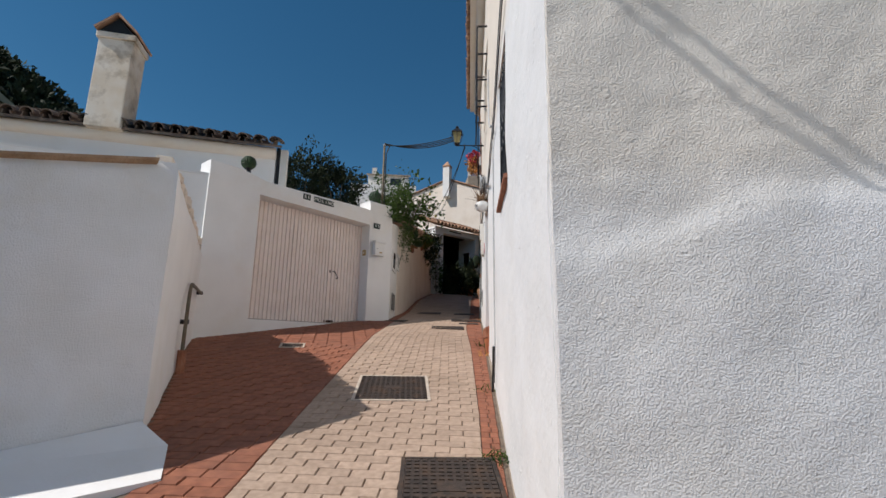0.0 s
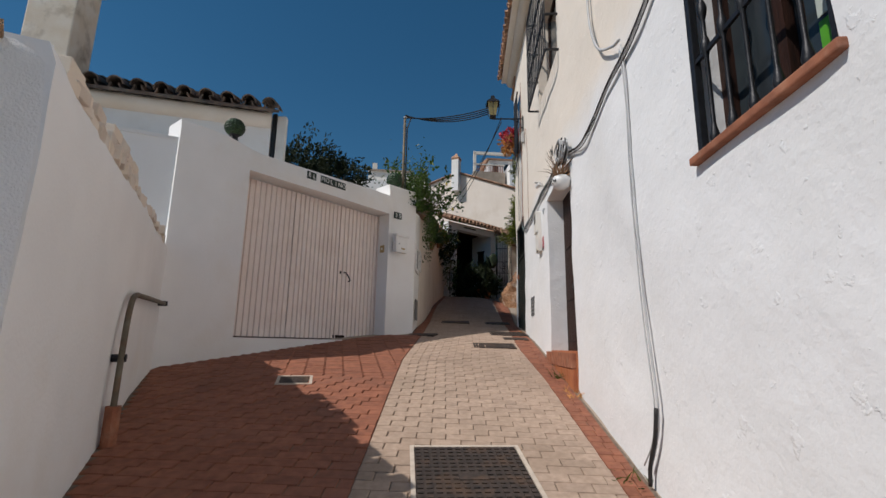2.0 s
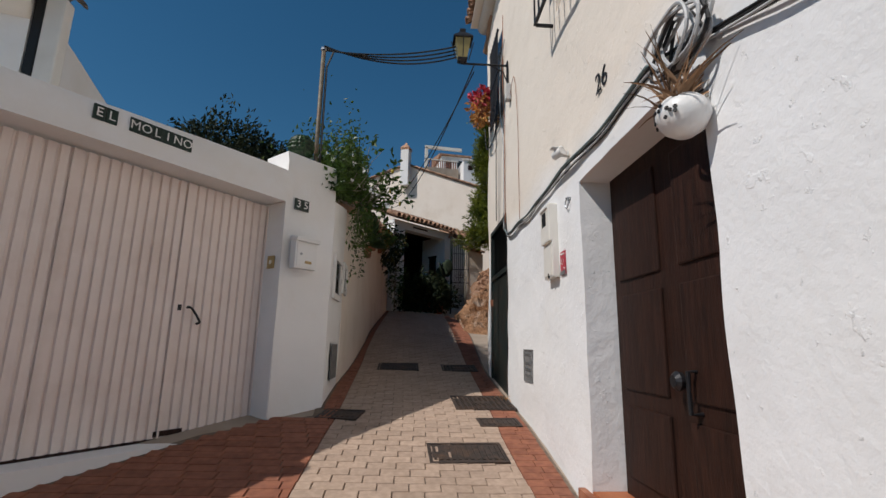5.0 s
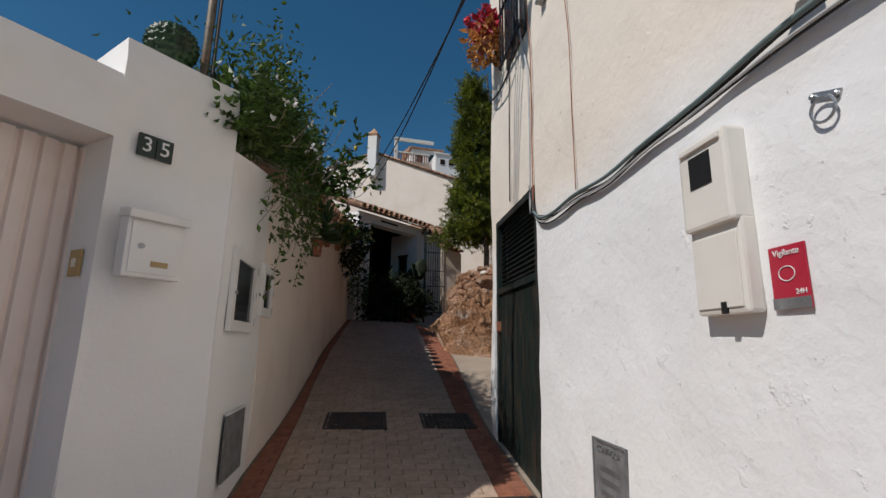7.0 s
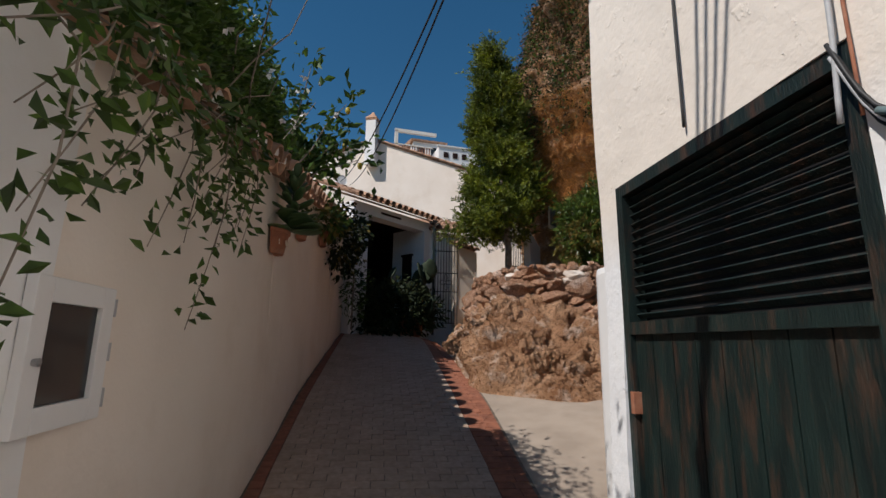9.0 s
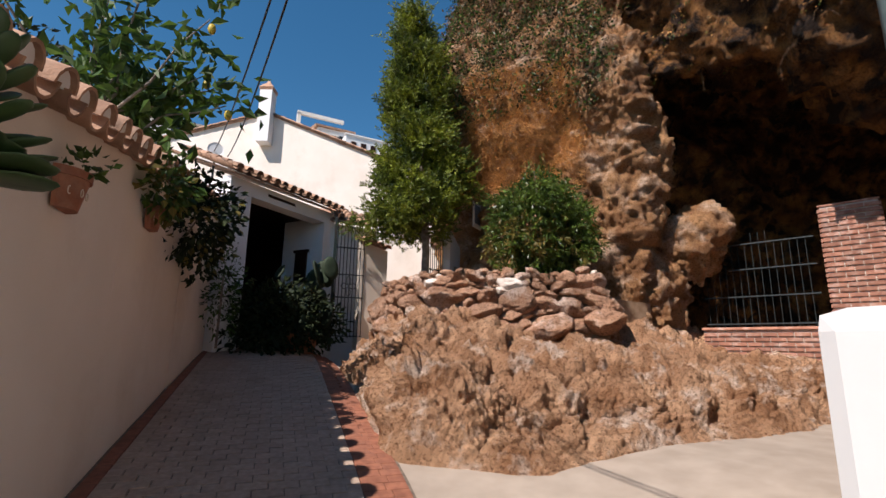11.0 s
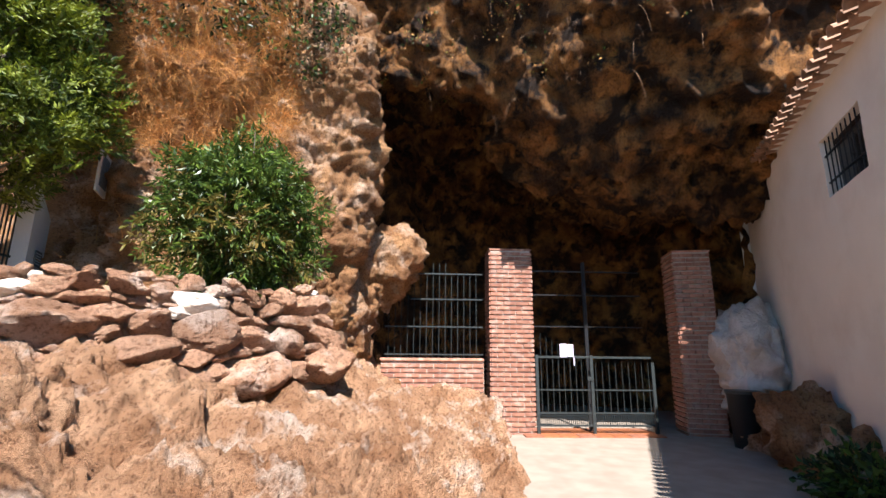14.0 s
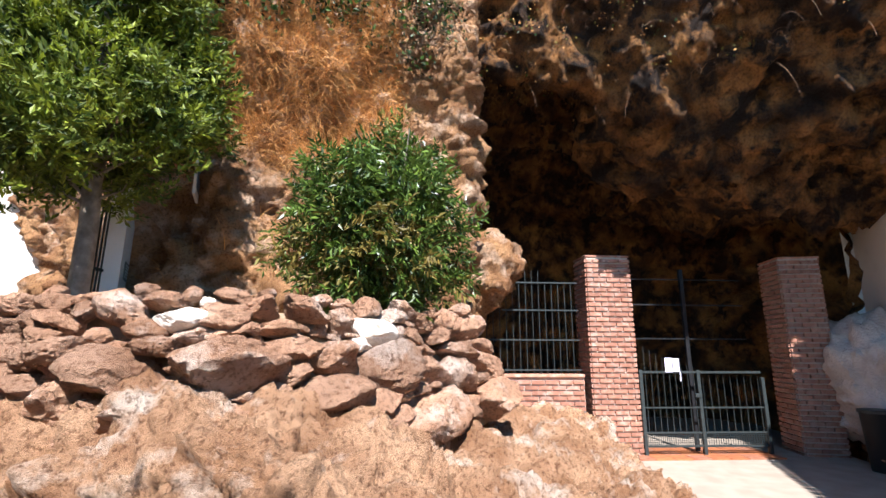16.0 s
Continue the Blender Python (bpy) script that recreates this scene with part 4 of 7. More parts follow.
def bars(parent, mat, xs, z0, z1, r=0.0065, name="bar", y=0.0):
    for x in xs:
        zt = z1(x) if callable(z1) else z1
        part(name, tube(bmesh.new(), [(x, y, z0), (x, y, zt)], r, 6), mat, parent)
grille = thing("iron_grille", "black iron window grille on the low brick wall", "grille", (10.62, 18.42, 0), -73.5)
bars(grille, GREYIRON, [0.12 + 0.125 * k for k in range(15)], 4.45, lambda x: 6.35 if 0.9 < x < 1.3 else 6.1 if x > 0.5 else 5.2 + x, y=0.12)
for z in (4.52, 5.06, 5.61, 6.13):
    part("rail", boxbm(0.05 if z < 5.5 else 0.55, LWL, 0.105, 0.135, z - 0.012, z + 0.012), GREYIRON, grille)
gate = thing("cave_gate", "grey iron double gate with pointed pickets across the cave", "gate", (11.45, 15.50, 0), -74.2)
GW = 2.28
for a, b in ((0.03, 1.06), (1.10, GW)):
    leaf = part("gate_leaf", boxbm(a, b, -0.02, 0.02, 4.47, 4.51, 0.004), GREYIRON, gate)
    for z0, z1 in ((3.20, 3.235), (3.43, 3.46), (3.86, 3.885)):
        part("rail", boxbm(a, b, -0.015, 0.015, z0, z1), GREYIRON, leaf)
    nb = 9
    hi = (lambda x, a=a, b=b: 4.62 + 0.38 * (1 - (x - a) / (b - a)) ** 2) if a < 0.5 else (lambda x: 4.40)
    for k in range(nb):
        x = a + (b - a) * (k + 0.5) / nb
        part("bar", tube(bmesh.new(), [(x, 0, 3.45), (x, 0, hi(x) - 0.05), (x, 0, hi(x))], 0.0065, 6, r_end=0.002), GREYIRON, leaf)
    me = bmesh.new()
    for k in range(26):
        x = a + 0.02 + (b - a - 0.06) * k / 25
        box(me, x, x + 0.006, -0.004, 0.004, 3.235, 3.43)
    for k in range(6):
        box(me, a, b, -0.004, 0.004, 3.25 + 0.03 * k, 3.256 + 0.03 * k)
    part("mesh_panel", me, GREYIRON, leaf)
for x in (0.0, 1.08, GW + 0.02):
    part("post", boxbm(x - 0.03, x + 0.03, -0.03, 0.03, 3.0, 4.53 if x < 2 else 4.40, 0.004), GREYIRON, gate)
part("latch", boxbm(0.98, 1.10, -0.05, -0.02, 4.05, 4.12, 0.004), GREYIRON, gate)
inner_g = thing("inner_grille", "tall dark iron grille inside the cave mouth", "grille", (11.75, 15.55, 0), -74.2)
for z in (5.10, 5.75, 6.25):
    part("rail", boxbm(0, GW, -0.015, 0.015, z - 0.012, z + 0.012), IRON, inner_g)
part("post", boxbm(1.05, 1.12, -0.03, 0.03, 3.0, 6.45), IRON, inner_g)
paper = thing("paper_notice", "white paper notice tied to the cave gate", "notice", (11.45, 15.50, 0), -74.2)
part("sheet", boxbm(0.46, 0.60, -0.034, -0.030, 4.49, 4.75), PAPER, paper)
part("sheet", boxbm(0.61, 0.73, -0.040, -0.036, 4.50, 4.74), PAPER, paper)
part("ribbon", boxbm(0.725, 0.745, -0.038, -0.034, 4.33, 4.50), PAPER, paper)
floor_t = thing("threshold_tiles", "terracotta tile strip before the cave gate", "tiles", (11.40, 15.60, 0), -74.2, kind="structure")
for i in range(8):
    for j in range(3):
        part("tile", boxbm(i * 0.33 - 0.2, i * 0.33 + 0.12, -0.30 + j * 0.33, 0.02 + j * 0.33, 2.95, 3.075, 0.0), REDTILE if (i + j) % 3 else TERRACOTTA, floor_t)
binn = thing("waste_bin", "black open-topped waste bin beside the pillar", "bin", (11.15, 12.05, 3.02))
part("body", lathe(bmesh.new(), [(0.19, 0.0), (0.20, 0.02), (0.245, 0.88), (0.26, 0.90), (0.26, 0.94), (0.235, 0.94), (0.225, 0.86), (0.18, 0.05)], 24), BLACK, binn, smooth=True)
part("rim", lathe(bmesh.new(), [(0.255, 0.90), (0.268, 0.905), (0.268, 0.95), (0.255, 0.955)], 24), GREYIRON, binn)

# ---- facade: windows, doors and what hangs on it ----
def facade_thing(name, label, category, y, z, out=0.0, kind="", group=""):
    e = new(name)
    e.matrix_world = fmat(y, z, out)
    return tagged(e, label, category, group, kind)

def baluster(x, z0, z1, r=0.011, y=0.0):
    """A turned iron bar with two knops."""
    bm = bmesh.new()
    h = z1 - z0
    prof = [(r, 0), (r * 1.9, 0.02), (r * 2.4, 0.05), (r * 1.5, 0.09), (r, 0.12)]
    for f in (0.42, 0.58):
        prof += [(r, h * f - 0.06), (r * 2.0, h * f - 0.03), (r * 2.5, h * f), (r * 2.0, h * f + 0.03), (r, h * f + 0.06)]
    prof += [(r, h - 0.1), (r * 2, h - 0.05), (r, h)]
    return lathe(bm, prof, 8, pose(x, y, z0))

# window with a turned iron grille; local x runs towards the walker's start
win = facade_thing("window_1", "small window behind a turned black iron grille with a red tile sill", "window", 4.23, 2.79, 0.0, kind="structure")
W, H = 0.91, 1.26
part("frame", box(box(box(box(bmesh.new(), 0, 0.07, -0.22, -0.15, 0, H), W - 0.07, W, -0.22, -0.15, 0, H), 0.07, W - 0.07, -0.22, -0.15, 0, 0.07), 0.07, W - 0.07, -0.22, -0.15, H - 0.07, H), DARKWOOD, win)
part("mullion", boxbm(W / 2 - 0.04, W / 2 + 0.04, -0.215, -0.145, 0.07, H - 0.07), DARKWOOD, win)
part("pane", boxbm(0.07, W / 2 - 0.04, -0.195, -0.19, 0.07, H - 0.07), GLASS, win)
part("pane", boxbm(W / 2 + 0.04, W - 0.07, -0.195, -0.19, 0.07, H - 0.07), GLASS, win)
STAINED = [material("stained_" + n, c, None, 4, 0.15, 0.0) for n, c in (("green", (0.10, 0.35, 0.03)), ("teal", (0.03, 0.25, 0.20)), ("orange", (0.55, 0.18, 0.03)), ("pale", (0.5, 0.55, 0.5)))]
for k in range(10):
    i, j = k % 2, k // 2
    part("stained_pane", boxbm(W - 0.30 + 0.115 * i, W - 0.19 + 0.115 * i, -0.189, -0.186, 0.10 + 0.21 * j, 0.29 + 0.21 * j), STAINED[(k * 3 + j) % 4], win)
part("sill", box(bmesh.new(), -0.03, W + 0.03, -0.12, 0.035, -0.04, 0.0, 0.008), TERRACOTTA, win)
for x in (0.015, W - 0.015):
    part("side_bar", boxbm(x - 0.022, x + 0.022, -0.04, -0.005, 0.01, H - 0.01, 0.003), IRON, win)
for k in range(5):
    part("baluster", baluster(0.13 + 0.155 * k, 0.0, H, 0.010, -0.02), IRON, win, smooth=True)
for z in (0.50, 1.18):
    part("cross_bar", boxbm(0.0, W, -0.028, -0.012, z - 0.012, z + 0.012), IRON, win)

# street door in a deep reveal, with its tiled step
door = facade_thing("door_1", "dark panelled wooden street door in a deep white reveal", "door", 8.45, 1.50, 0.0, kind="structure")
DW = 1.47 * FK
part("threshold", boxbm(0.005, DW - 0.005, -0.40, 0.0, -0.1, 0.30), REDTILE, door)
leaf = part("leaf", boxbm(0.03, DW - 0.03, -0.28, -0.22, 0.30, 2.40), DARKWOOD, door)
for i in range(2):
    for (z0, z1) in ((0.42, 0.85), (0.95, 1.55), (1.65, 2.28)):
        x0 = 0.12 + i * (DW / 2 - 0.03)
        part("panel", boxbm(x0, x0 + DW / 2 - 0.22, -0.225, -0.205, z0, z1, 0.008), DARKWOOD, leaf)
part("knob", lathe(bmesh.new(), [(0.02, 0), (0.02, 0.03), (0.045, 0.05), (0.05, 0.075), (0.03, 0.095)], 14, pose(DW / 2 + 0.1, -0.22, 1.05, -90)), IRON, leaf, "black iron knob")
part("handle", tube(bmesh.new(), [(DW * 0.62, -0.22, 0.9), (DW * 0.62, -0.16, 0.9), (DW * 0.62, -0.16, 1.1), (DW * 0.62, -0.22, 1.1)], 0.012), IRON, leaf, "black iron pull handle")
stepo = facade_thing("door_step", "orange tiled door step with a dark red riser", "step", 8.62, 1.45, 0.0)
for k in range(5):
    part("tile", boxbm(0.03 + 0.32 * k, 0.335 + 0.32 * k, -0.02, 0.035, -0.12, 0.17, 0.004), REDTILE, stepo)
for k in range(5):
    part("edge_tile", boxbm(0.03 + 0.32 * k, 0.335 + 0.32 * k, -0.02, 0.045, 0.175, 0.335, 0.004), TERRACOTTA, stepo)

# green louvred door at the far end
gd = facade_thing("door_2", "dark green louvred wooden door, flush with the white wall", "door", 12.36, 2.05, 0.0, kind="structure")
DW2, DH2 = 1.28 * FK, 2.39
frame_bm = bmesh.new()
for a, b, c, d in ((0, 0.06, 0, DH2), (DW2 - 0.06, DW2, 0, DH2), (0.06, DW2 - 0.06, DH2 - 0.06, DH2), (0.06, DW2 - 0.06, 1.62, 1.68)):
    box(frame_bm, a, b, -0.10, -0.005, c, d)
part("frame", frame_bm, GREENWOOD, gd)
for k in range(8):
    part("plank", boxbm(0.06 + (DW2 - 0.12) * k / 8 + 0.003, 0.06 + (DW2 - 0.12) * (k + 1) / 8 - 0.003, -0.06, -0.03, 0.02, 1.62), GREENWOOD, gd)
for k in range(14):
    z = 1.70 + 0.046 * k
    part("slat", box(bmesh.new(), 0.06, DW2 - 0.06, -0.03, 0.0, -0.004, 0.004, 0.0, pose(0, -0.045, z + 0.02, 40)), GREENWOOD, gd)
part("backing", boxbm(0.0, DW2, -0.16, -0.13, 0, DH2), BLACK, gd)
part("hasp", boxbm(0.05, 0.08, -0.03, 0.01, 1.25, 1.35), TERRACOTTA, gd, "rusty hasp")

# upper window with a box grille
w2 = facade_thing("window_2", "upper window behind a projecting black iron grille", "window", 8.80, 5.60, 0.0, kind="structure")
W2, H2 = 1.40 * FK, 1.5
part("pane", boxbm(0.08, W2 - 0.08, -0.19, -0.18, 0.08, H2 - 0.08), GLASS, w2)
fb = bmesh.new()
for a, b, c, d in ((0, 0.08, 0, H2), (W2 - 0.08, W2, 0, H2), (0.08, W2 - 0.08, 0, 0.08), (0.08, W2 - 0.08, H2 - 0.08, H2)):
    box(fb, a, b, -0.22, -0.16, c, d)
part("frame", fb, DARKWOOD, w2)
for z in (-0.06, 0.45, 0.95, 1.5):
    part("rail", boxbm(-0.10, W2 + 0.10, 0.16, 0.185, z - 0.012, z + 0.012), IRON, w2)
    for x in (-0.10, W2 + 0.10):
        part("rail", boxbm(x - 0.012, x + 0.012, -0.02, 0.16, z - 0.012, z + 0.012), IRON, w2)
for k in range(13):
    x = -0.10 + (W2 + 0.2) * k / 12
    part("bar", tube(bmesh.new(), [(x, 0.172, -0.06), (x, 0.172, 1.5)], 0.009, 6), IRON, w2)
part("scroll", tube(bmesh.new(), [(W2 * 0.5 + 0.09 * math.cos(a) * (1 - a / 12), 0.172, 0.7 + 0.09 * math.sin(a) * (1 - a / 12)) for a in (0.5 * k for k in range(18))], 0.006, 6), IRON, w2)
w3 = facade_thing("window_3", "far upper window with a black iron grille", "window", 11.85, 5.9, 0.0, kind="structure")
for k in range(7):
    part("bar", tube(bmesh.new(), [(0.05 + 0.1 * k, 0.08, 0), (0.05 + 0.1 * k, 0.08, 1.35)], 0.009, 6), IRON, w3)
for z in (0.05, 0.65, 1.3):
    part("rail", boxbm(0, 0.7, 0.065, 0.09, z - 0.012, z + 0.012), IRON, w3)
part("pane", boxbm(0.03, 0.67, 0.004, 0.012, 0.02, 1.33), GLASS, w3)

# electricity meter box
mb = facade_thing("meter_box", "cream plastic electricity meter box on the white wall", "meter box", 9.20, 3.27)
body = bmesh.new()
box(body, 0.0, 0.245, 0.0, 0.060, 0.0, 0.32, 0.012)
box(body, 0.0, 0.245, 0.0, 0.085, 0.30, 0.63, 0.014)
part("body", body, PLASTIC, mb)
part("cover", boxbm(0.012, 0.225, 0.060, 0.066, 0.02, 0.27, 0.003), PLASTIC, mb)
part("window", boxbm(0.06, 0.17, 0.084, 0.088, 0.45, 0.57), BLACK, mb, "black meter window")
part("brow", boxbm(0.02, 0.225, 0.084, 0.097, 0.59, 0.612, 0.004), PLASTIC, mb)
part("notch", boxbm(0.13, 0.155, 0.060, 0.0685, 0.0, 0.040), BLACK, mb)
# red security sign
sg = facade_thing("security_sign", "small red security notice fixed to the white wall", "sign", 8.925, 3.274)
part("plate", boxbm(0, 0.128, 0, 0.006, 0.0, 0.190, 0.002), SIGNRED, sg)
part("footer", boxbm(0, 0.128, 0.0061, 0.0085, 0.0, 0.033), PLATEGREY, sg)
text_part("Vigilante", 0.027, pose(0.064, 0.008, 0.168) @ UPRIGHT, ENAMEL, sg, depth=0.001)
text_part("24H", 0.022, pose(0.102, 0.008, 0.048) @ UPRIGHT, ENAMEL, sg, depth=0.001)
part("emblem", tube(bmesh.new(), [(0.06 + 0.028 * math.cos(a), 0.008, 0.105 + 0.022 * math.sin(a)) for a in (math.pi * k / 8 for k in range(17))], 0.0016, 5), ENAMEL, sg)
# tether ring
ring = facade_thing("tether_ring", "galvanised tether ring on a bolted bracket", "ring", 8.672, 3.81)
part("bracket", boxbm(-0.045, 0.045, 0.0, 0.006, -0.014, 0.014, 0.002, m=pose(0, 0, 0.036, 0, 20)), STEEL, ring)
for x in (-0.034, 0.034):
    part("bolt", lathe(bmesh.new(), [(0.008, 0), (0.008, 0.009), (0.004, 0.012)], 8, pose(x, 0.006, 0.036 - x * 0.36, -90)), STEEL, ring)
part("loop", tube(bmesh.new(), [(0.036 * math.cos(2 * math.pi * k / 20), 0.02, 0.036 * math.sin(2 * math.pi * k / 20) - 0.006) for k in range(21)], 0.0045, 6, caps=False), STEEL, ring)
# cast plate low on the wall
pl = facade_thing("water_meter_plate", "grey cast metal meter plate set low in the wall", "plate", 10.22, 2.36)
part("plate", boxbm(0, 0.36, -0.01, 0.008, 0, 0.32, 0.003), PLATEGREY, pl)
part("rim", box(box(box(box(bmesh.new(), 0, 0.36, 0.0, 0.014, 0, 0.012), 0, 0.36, 0.0, 0.014, 0.308, 0.32), 0, 0.012, 0.0, 0.014, 0.012, 0.308), 0.348, 0.36, 0.0, 0.014, 0.012, 0.308), PLATEGREY, pl)
text_part("CONTADOR", 0.045, pose(0.18, 0.011, 0.27) @ UPRIGHT, STEEL, pl)
for k in range(3):
    part("bar", boxbm(0.08, 0.28, 0.008, 0.012, 0.05 + 0.06 * k, 0.075 + 0.06 * k), STEEL, pl)
# house number
hn = facade_thing("house_number", "dark painted house number on the white wall", "house number", 7.95, 4.42)
text_part("26", 0.20, pose(0, 0.01, 0) @ UPRIGHT, BLACK, hn)
spot = facade_thing("spot_lamp", "small white spot lamp on a wall bracket above the cables", "lamp", 8.66, 4.21)
part("bracket", boxbm(-0.02, 0.02, 0.0, 0.05, -0.02, 0.02, 0.004), ENAMEL, spot)
part("body", lathe(bmesh.new(), [(0.018, -0.05), (0.032, -0.045), (0.036, 0.03), (0.040, 0.05), (0.030, 0.048)], 14, pose(0.0, 0.08, 0.0, 75, 0, 60)), ENAMEL, spot, smooth=True)
part("visor", boxbm(-0.035, 0.035, 0.05, 0.14, 0.040, 0.046, 0.002), ENAMEL, spot)
# street lantern on a bracket
lamp = facade_thing("street_lamp", "black iron wall lantern with amber glass on a bracket", "street lamp", 10.90, 6.45)
part("arm", tube(bmesh.new(), [(0, 0.0, 0.0), (0, 0.28, 0.0), (0, 0.62, 0.0)], 0.014, 8), IRON, lamp)
part("brace", tube(bmesh.new(), [(0, 0.02, -0.22), (0, 0.06, -0.10), (0, 0.16, -0.04), (0, 0.24, -0.01)], 0.009, 8), IRON, lamp)
part("wall_plate", boxbm(-0.03, 0.03, 0.0, 0.015, -0.28, 0.06), IRON, lamp)
def frustum(r0, z0, r1, z1, seg=4):
    return lathe(bmesh.new(), [(r0, z0), (r1, z1)], seg, pose(0, 0.62, 0.0, 0, 0, 45))
part("glass", frustum(0.085, 0.06, 0.15, 0.33), LAMPGLASS, lamp, "amber glass")
part("roof", lathe(bmesh.new(), [(0.19, 0.33), (0.17, 0.36), (0.06, 0.45), (0.05, 0.47), (0.06, 0.50), (0.02, 0.53)], 4, pose(0, 0.62, 0, 0, 0, 45)), IRON, lamp)
part("base", lathe(bmesh.new(), [(0.03, 0.0), (0.09, 0.04), (0.095, 0.06), (0.08, 0.065)], 4, pose(0, 0.62, 0, 0, 0, 45)), IRON, lamp)
for i in range(4):
    a = radians(90 * i)
    part("corner_bar", tube(bmesh.new(), [(0.088 * math.cos(a), 0.62 + 0.088 * math.sin(a), 0.06), (0.153 * math.cos(a), 0.62 + 0.153 * math.sin(a), 0.33)], 0.007, 5), IRON, lamp)
jb = facade_thing("junction_box", "small grey junction box under the lantern bracket", "junction box", 10.75, 5.85)
part("body", boxbm(-0.05, 0.05, 0, 0.06, 0, 0.22, 0.008), GREYCABLE, jb)
part("lid", boxbm(-0.045, 0.045, 0.061, 0.066, 0.01, 0.21, 0.003), PLASTIC, jb)
# hanging pot with a withered plant
pot = facade_thing("wall_pot", "white pierced ceramic wall pot with a withered plant", "flower pot", 6.98, 3.58, 0.10)
part("bowl", lathe(bmesh.new(), [(0.04, -0.015), (0.08, 0.012), (0.108, 0.065), (0.105, 0.105), (0.077, 0.14), (0.07, 0.14), (0.085, 0.085)], 20), ENAMEL, pot, smooth=True)
for k in range(14):
    a, z = rnd.uniform(0.6, 2.5), rnd.uniform(0.05, 0.15)
    part("hole", lathe(bmesh.new(), [(0.009, 0), (0.009, 0.004)], 7, pose(0.106 * math.cos(a), 0.106 * math.sin(a), z * 0.7, -90, 0, math.degrees(a) - 90)), BLACK, pot)
part("strap", tube(bmesh.new(), [(0, -0.10, 0.20), (0, -0.03, 0.16), (0, -0.06, 0.12)], 0.006, 6), IRON, pot)
rs = np.random.RandomState(3)
blades("withered_plant", [fmat(6.98, 3.70, 0.10) @ Vector((rs.uniform(-0.07, 0.07), rs.uniform(-0.06, 0.07), 0)) for k in range(60)], [(rs.normal() * 0.5, rs.normal() * 0.5, 1) for k in range(60)], 0.26, 0.009, DRYTWIG, pot, 4, 4, 0.7)
# red flowers in a pot high on the wall
fp = facade_thing("flower_pot", "terracotta pot of faded red flowers high on the wall", "flower pot", 12.1, 6.35, 0.16)
part("bowl", lathe(bmesh.new(), [(0.09, 0), (0.14, 0.18), (0.15, 0.18), (0.15, 0.22), (0.12, 0.22)], 16), TERRACOTTA, fp)
P, o = blob_points(rs, fmat(12.1, 6.62, 0.16).translation, (0.17, 0.17, 0.17), 240)
leaf_mesh("blossom", P, 0.09, FLOWER, 0.8, o, 0.1, 5, parent=fp)
P, o = blob_points(rs, fmat(12.1, 6.42, 0.17).translation, (0.20, 0.20, 0.24), 280)
leaf_mesh("leaves", P, 0.09, DRYGRASS, 0.6, o, 0.5, 6, parent=fp)

# cables and pipes on the facade
def facade_cable(name, label, pts, r, mat, out=0.03, n=40, jitter=0.0, cat="cable"):
    P = curve_pts([tuple(fpt(y, z, out + o)) for y, z, o in [(*p, 0.0)[:3] for p in pts]], n)
    if jitter:
        P = [p + Vector((rnd.uniform(-1, 1), rnd.uniform(-1, 1), rnd.uniform(-1, 1))) * jitter for p in P]
    ob = part(name, tube(bmesh.new(), P, r, 7), mat, smooth=True)
    return tagged(ob, label, cat)
BUNDLE = [(11.12, 4.42), (11.02, 4.17), (10.85, 4.08), (10.6, 4.05), (10.25, 4.06), (9.86, 4.03), (9.5, 4.05), (9.1, 4.06), (8.7, 4.09), (8.2, 4.06), (7.9, 4.05), (7.33, 4.10), (6.8, 3.94), (6.35, 3.82), (5.9, 3.84), (5.45, 3.92), (4.98, 3.94), (4.6, 4.02), (4.2, 4.15), (3.6, 4.35), (2.6, 4.6), (1.6, 4.8)]
for k, (dz, out, r, mat) in enumerate(((0.0, 0.03, 0.0065, CABLE), (0.016, 0.035, 0.006, CABLE), (-0.014, 0.03, 0.006, GREYCABLE), (0.008, 0.022, 0.005, CABLE), (-0.022, 0.022, 0.005, CABLE))):
    facade_cable("cable", "pale grey cable of the bundle along the facade" if mat is GREYCABLE else "black cable of the bundle along the facade",
                 [(y, z + dz + rnd.uniform(-0.012, 0.012)) for y, z in BUNDLE], r, mat, out, 160)
facade_cable("cable", "thick green-grey cable clipped along the facade", [(y, z + 0.015) for y, z in BUNDLE if 7.0 < y < 11.1], 0.0105, GREENPIPE, 0.04, 90)
facade_cable("cable", "grey cable running up the wall's corner", [(11.12, 4.2), (11.10, 4.6), (11.10, 5.4), (11.3, 6.0), (11.25, 6.6), (10.95, 6.9)], 0.008, GREYCABLE, 0.03, 50)
facade_cable("cable", "rust-brown cable running up the wall's corner", [(11.07, 4.2), (11.07, 4.8), (11.06, 5.6), (11.15, 6.4), (11.1, 7.4)], 0.005, TERRACOTTA, 0.02, 50)
facade_cable("cable", "thin rust-brown cable up the white wall", [(10.28, 4.12), (10.29, 4.6), (10.30, 5.3), (10.45, 6.0), (10.72, 5.9)], 0.0035, TERRACOTTA, 0.015, 40)
facade_cable("cable", "drooping black cable loop near the corner", [(11.3, 6.1), (11.6, 5.75), (12.3, 5.85), (12.5, 6.3)], 0.010, CABLE, 0.06, 30)
facade_cable("cable", "thin dark cable down the white wall", [(11.75, 4.5), (11.74, 5.2), (11.7, 6.0)], 0.006, CABLE, 0.015, 20)
facade_cable("cable", "drooping grey conduit loop above the facade cables", [(5.85, 5.3), (5.80, 4.75), (5.6, 4.36), (5.25, 4.13), (5.1, 4.08)], 0.012, GREYCABLE, 0.04, 30)
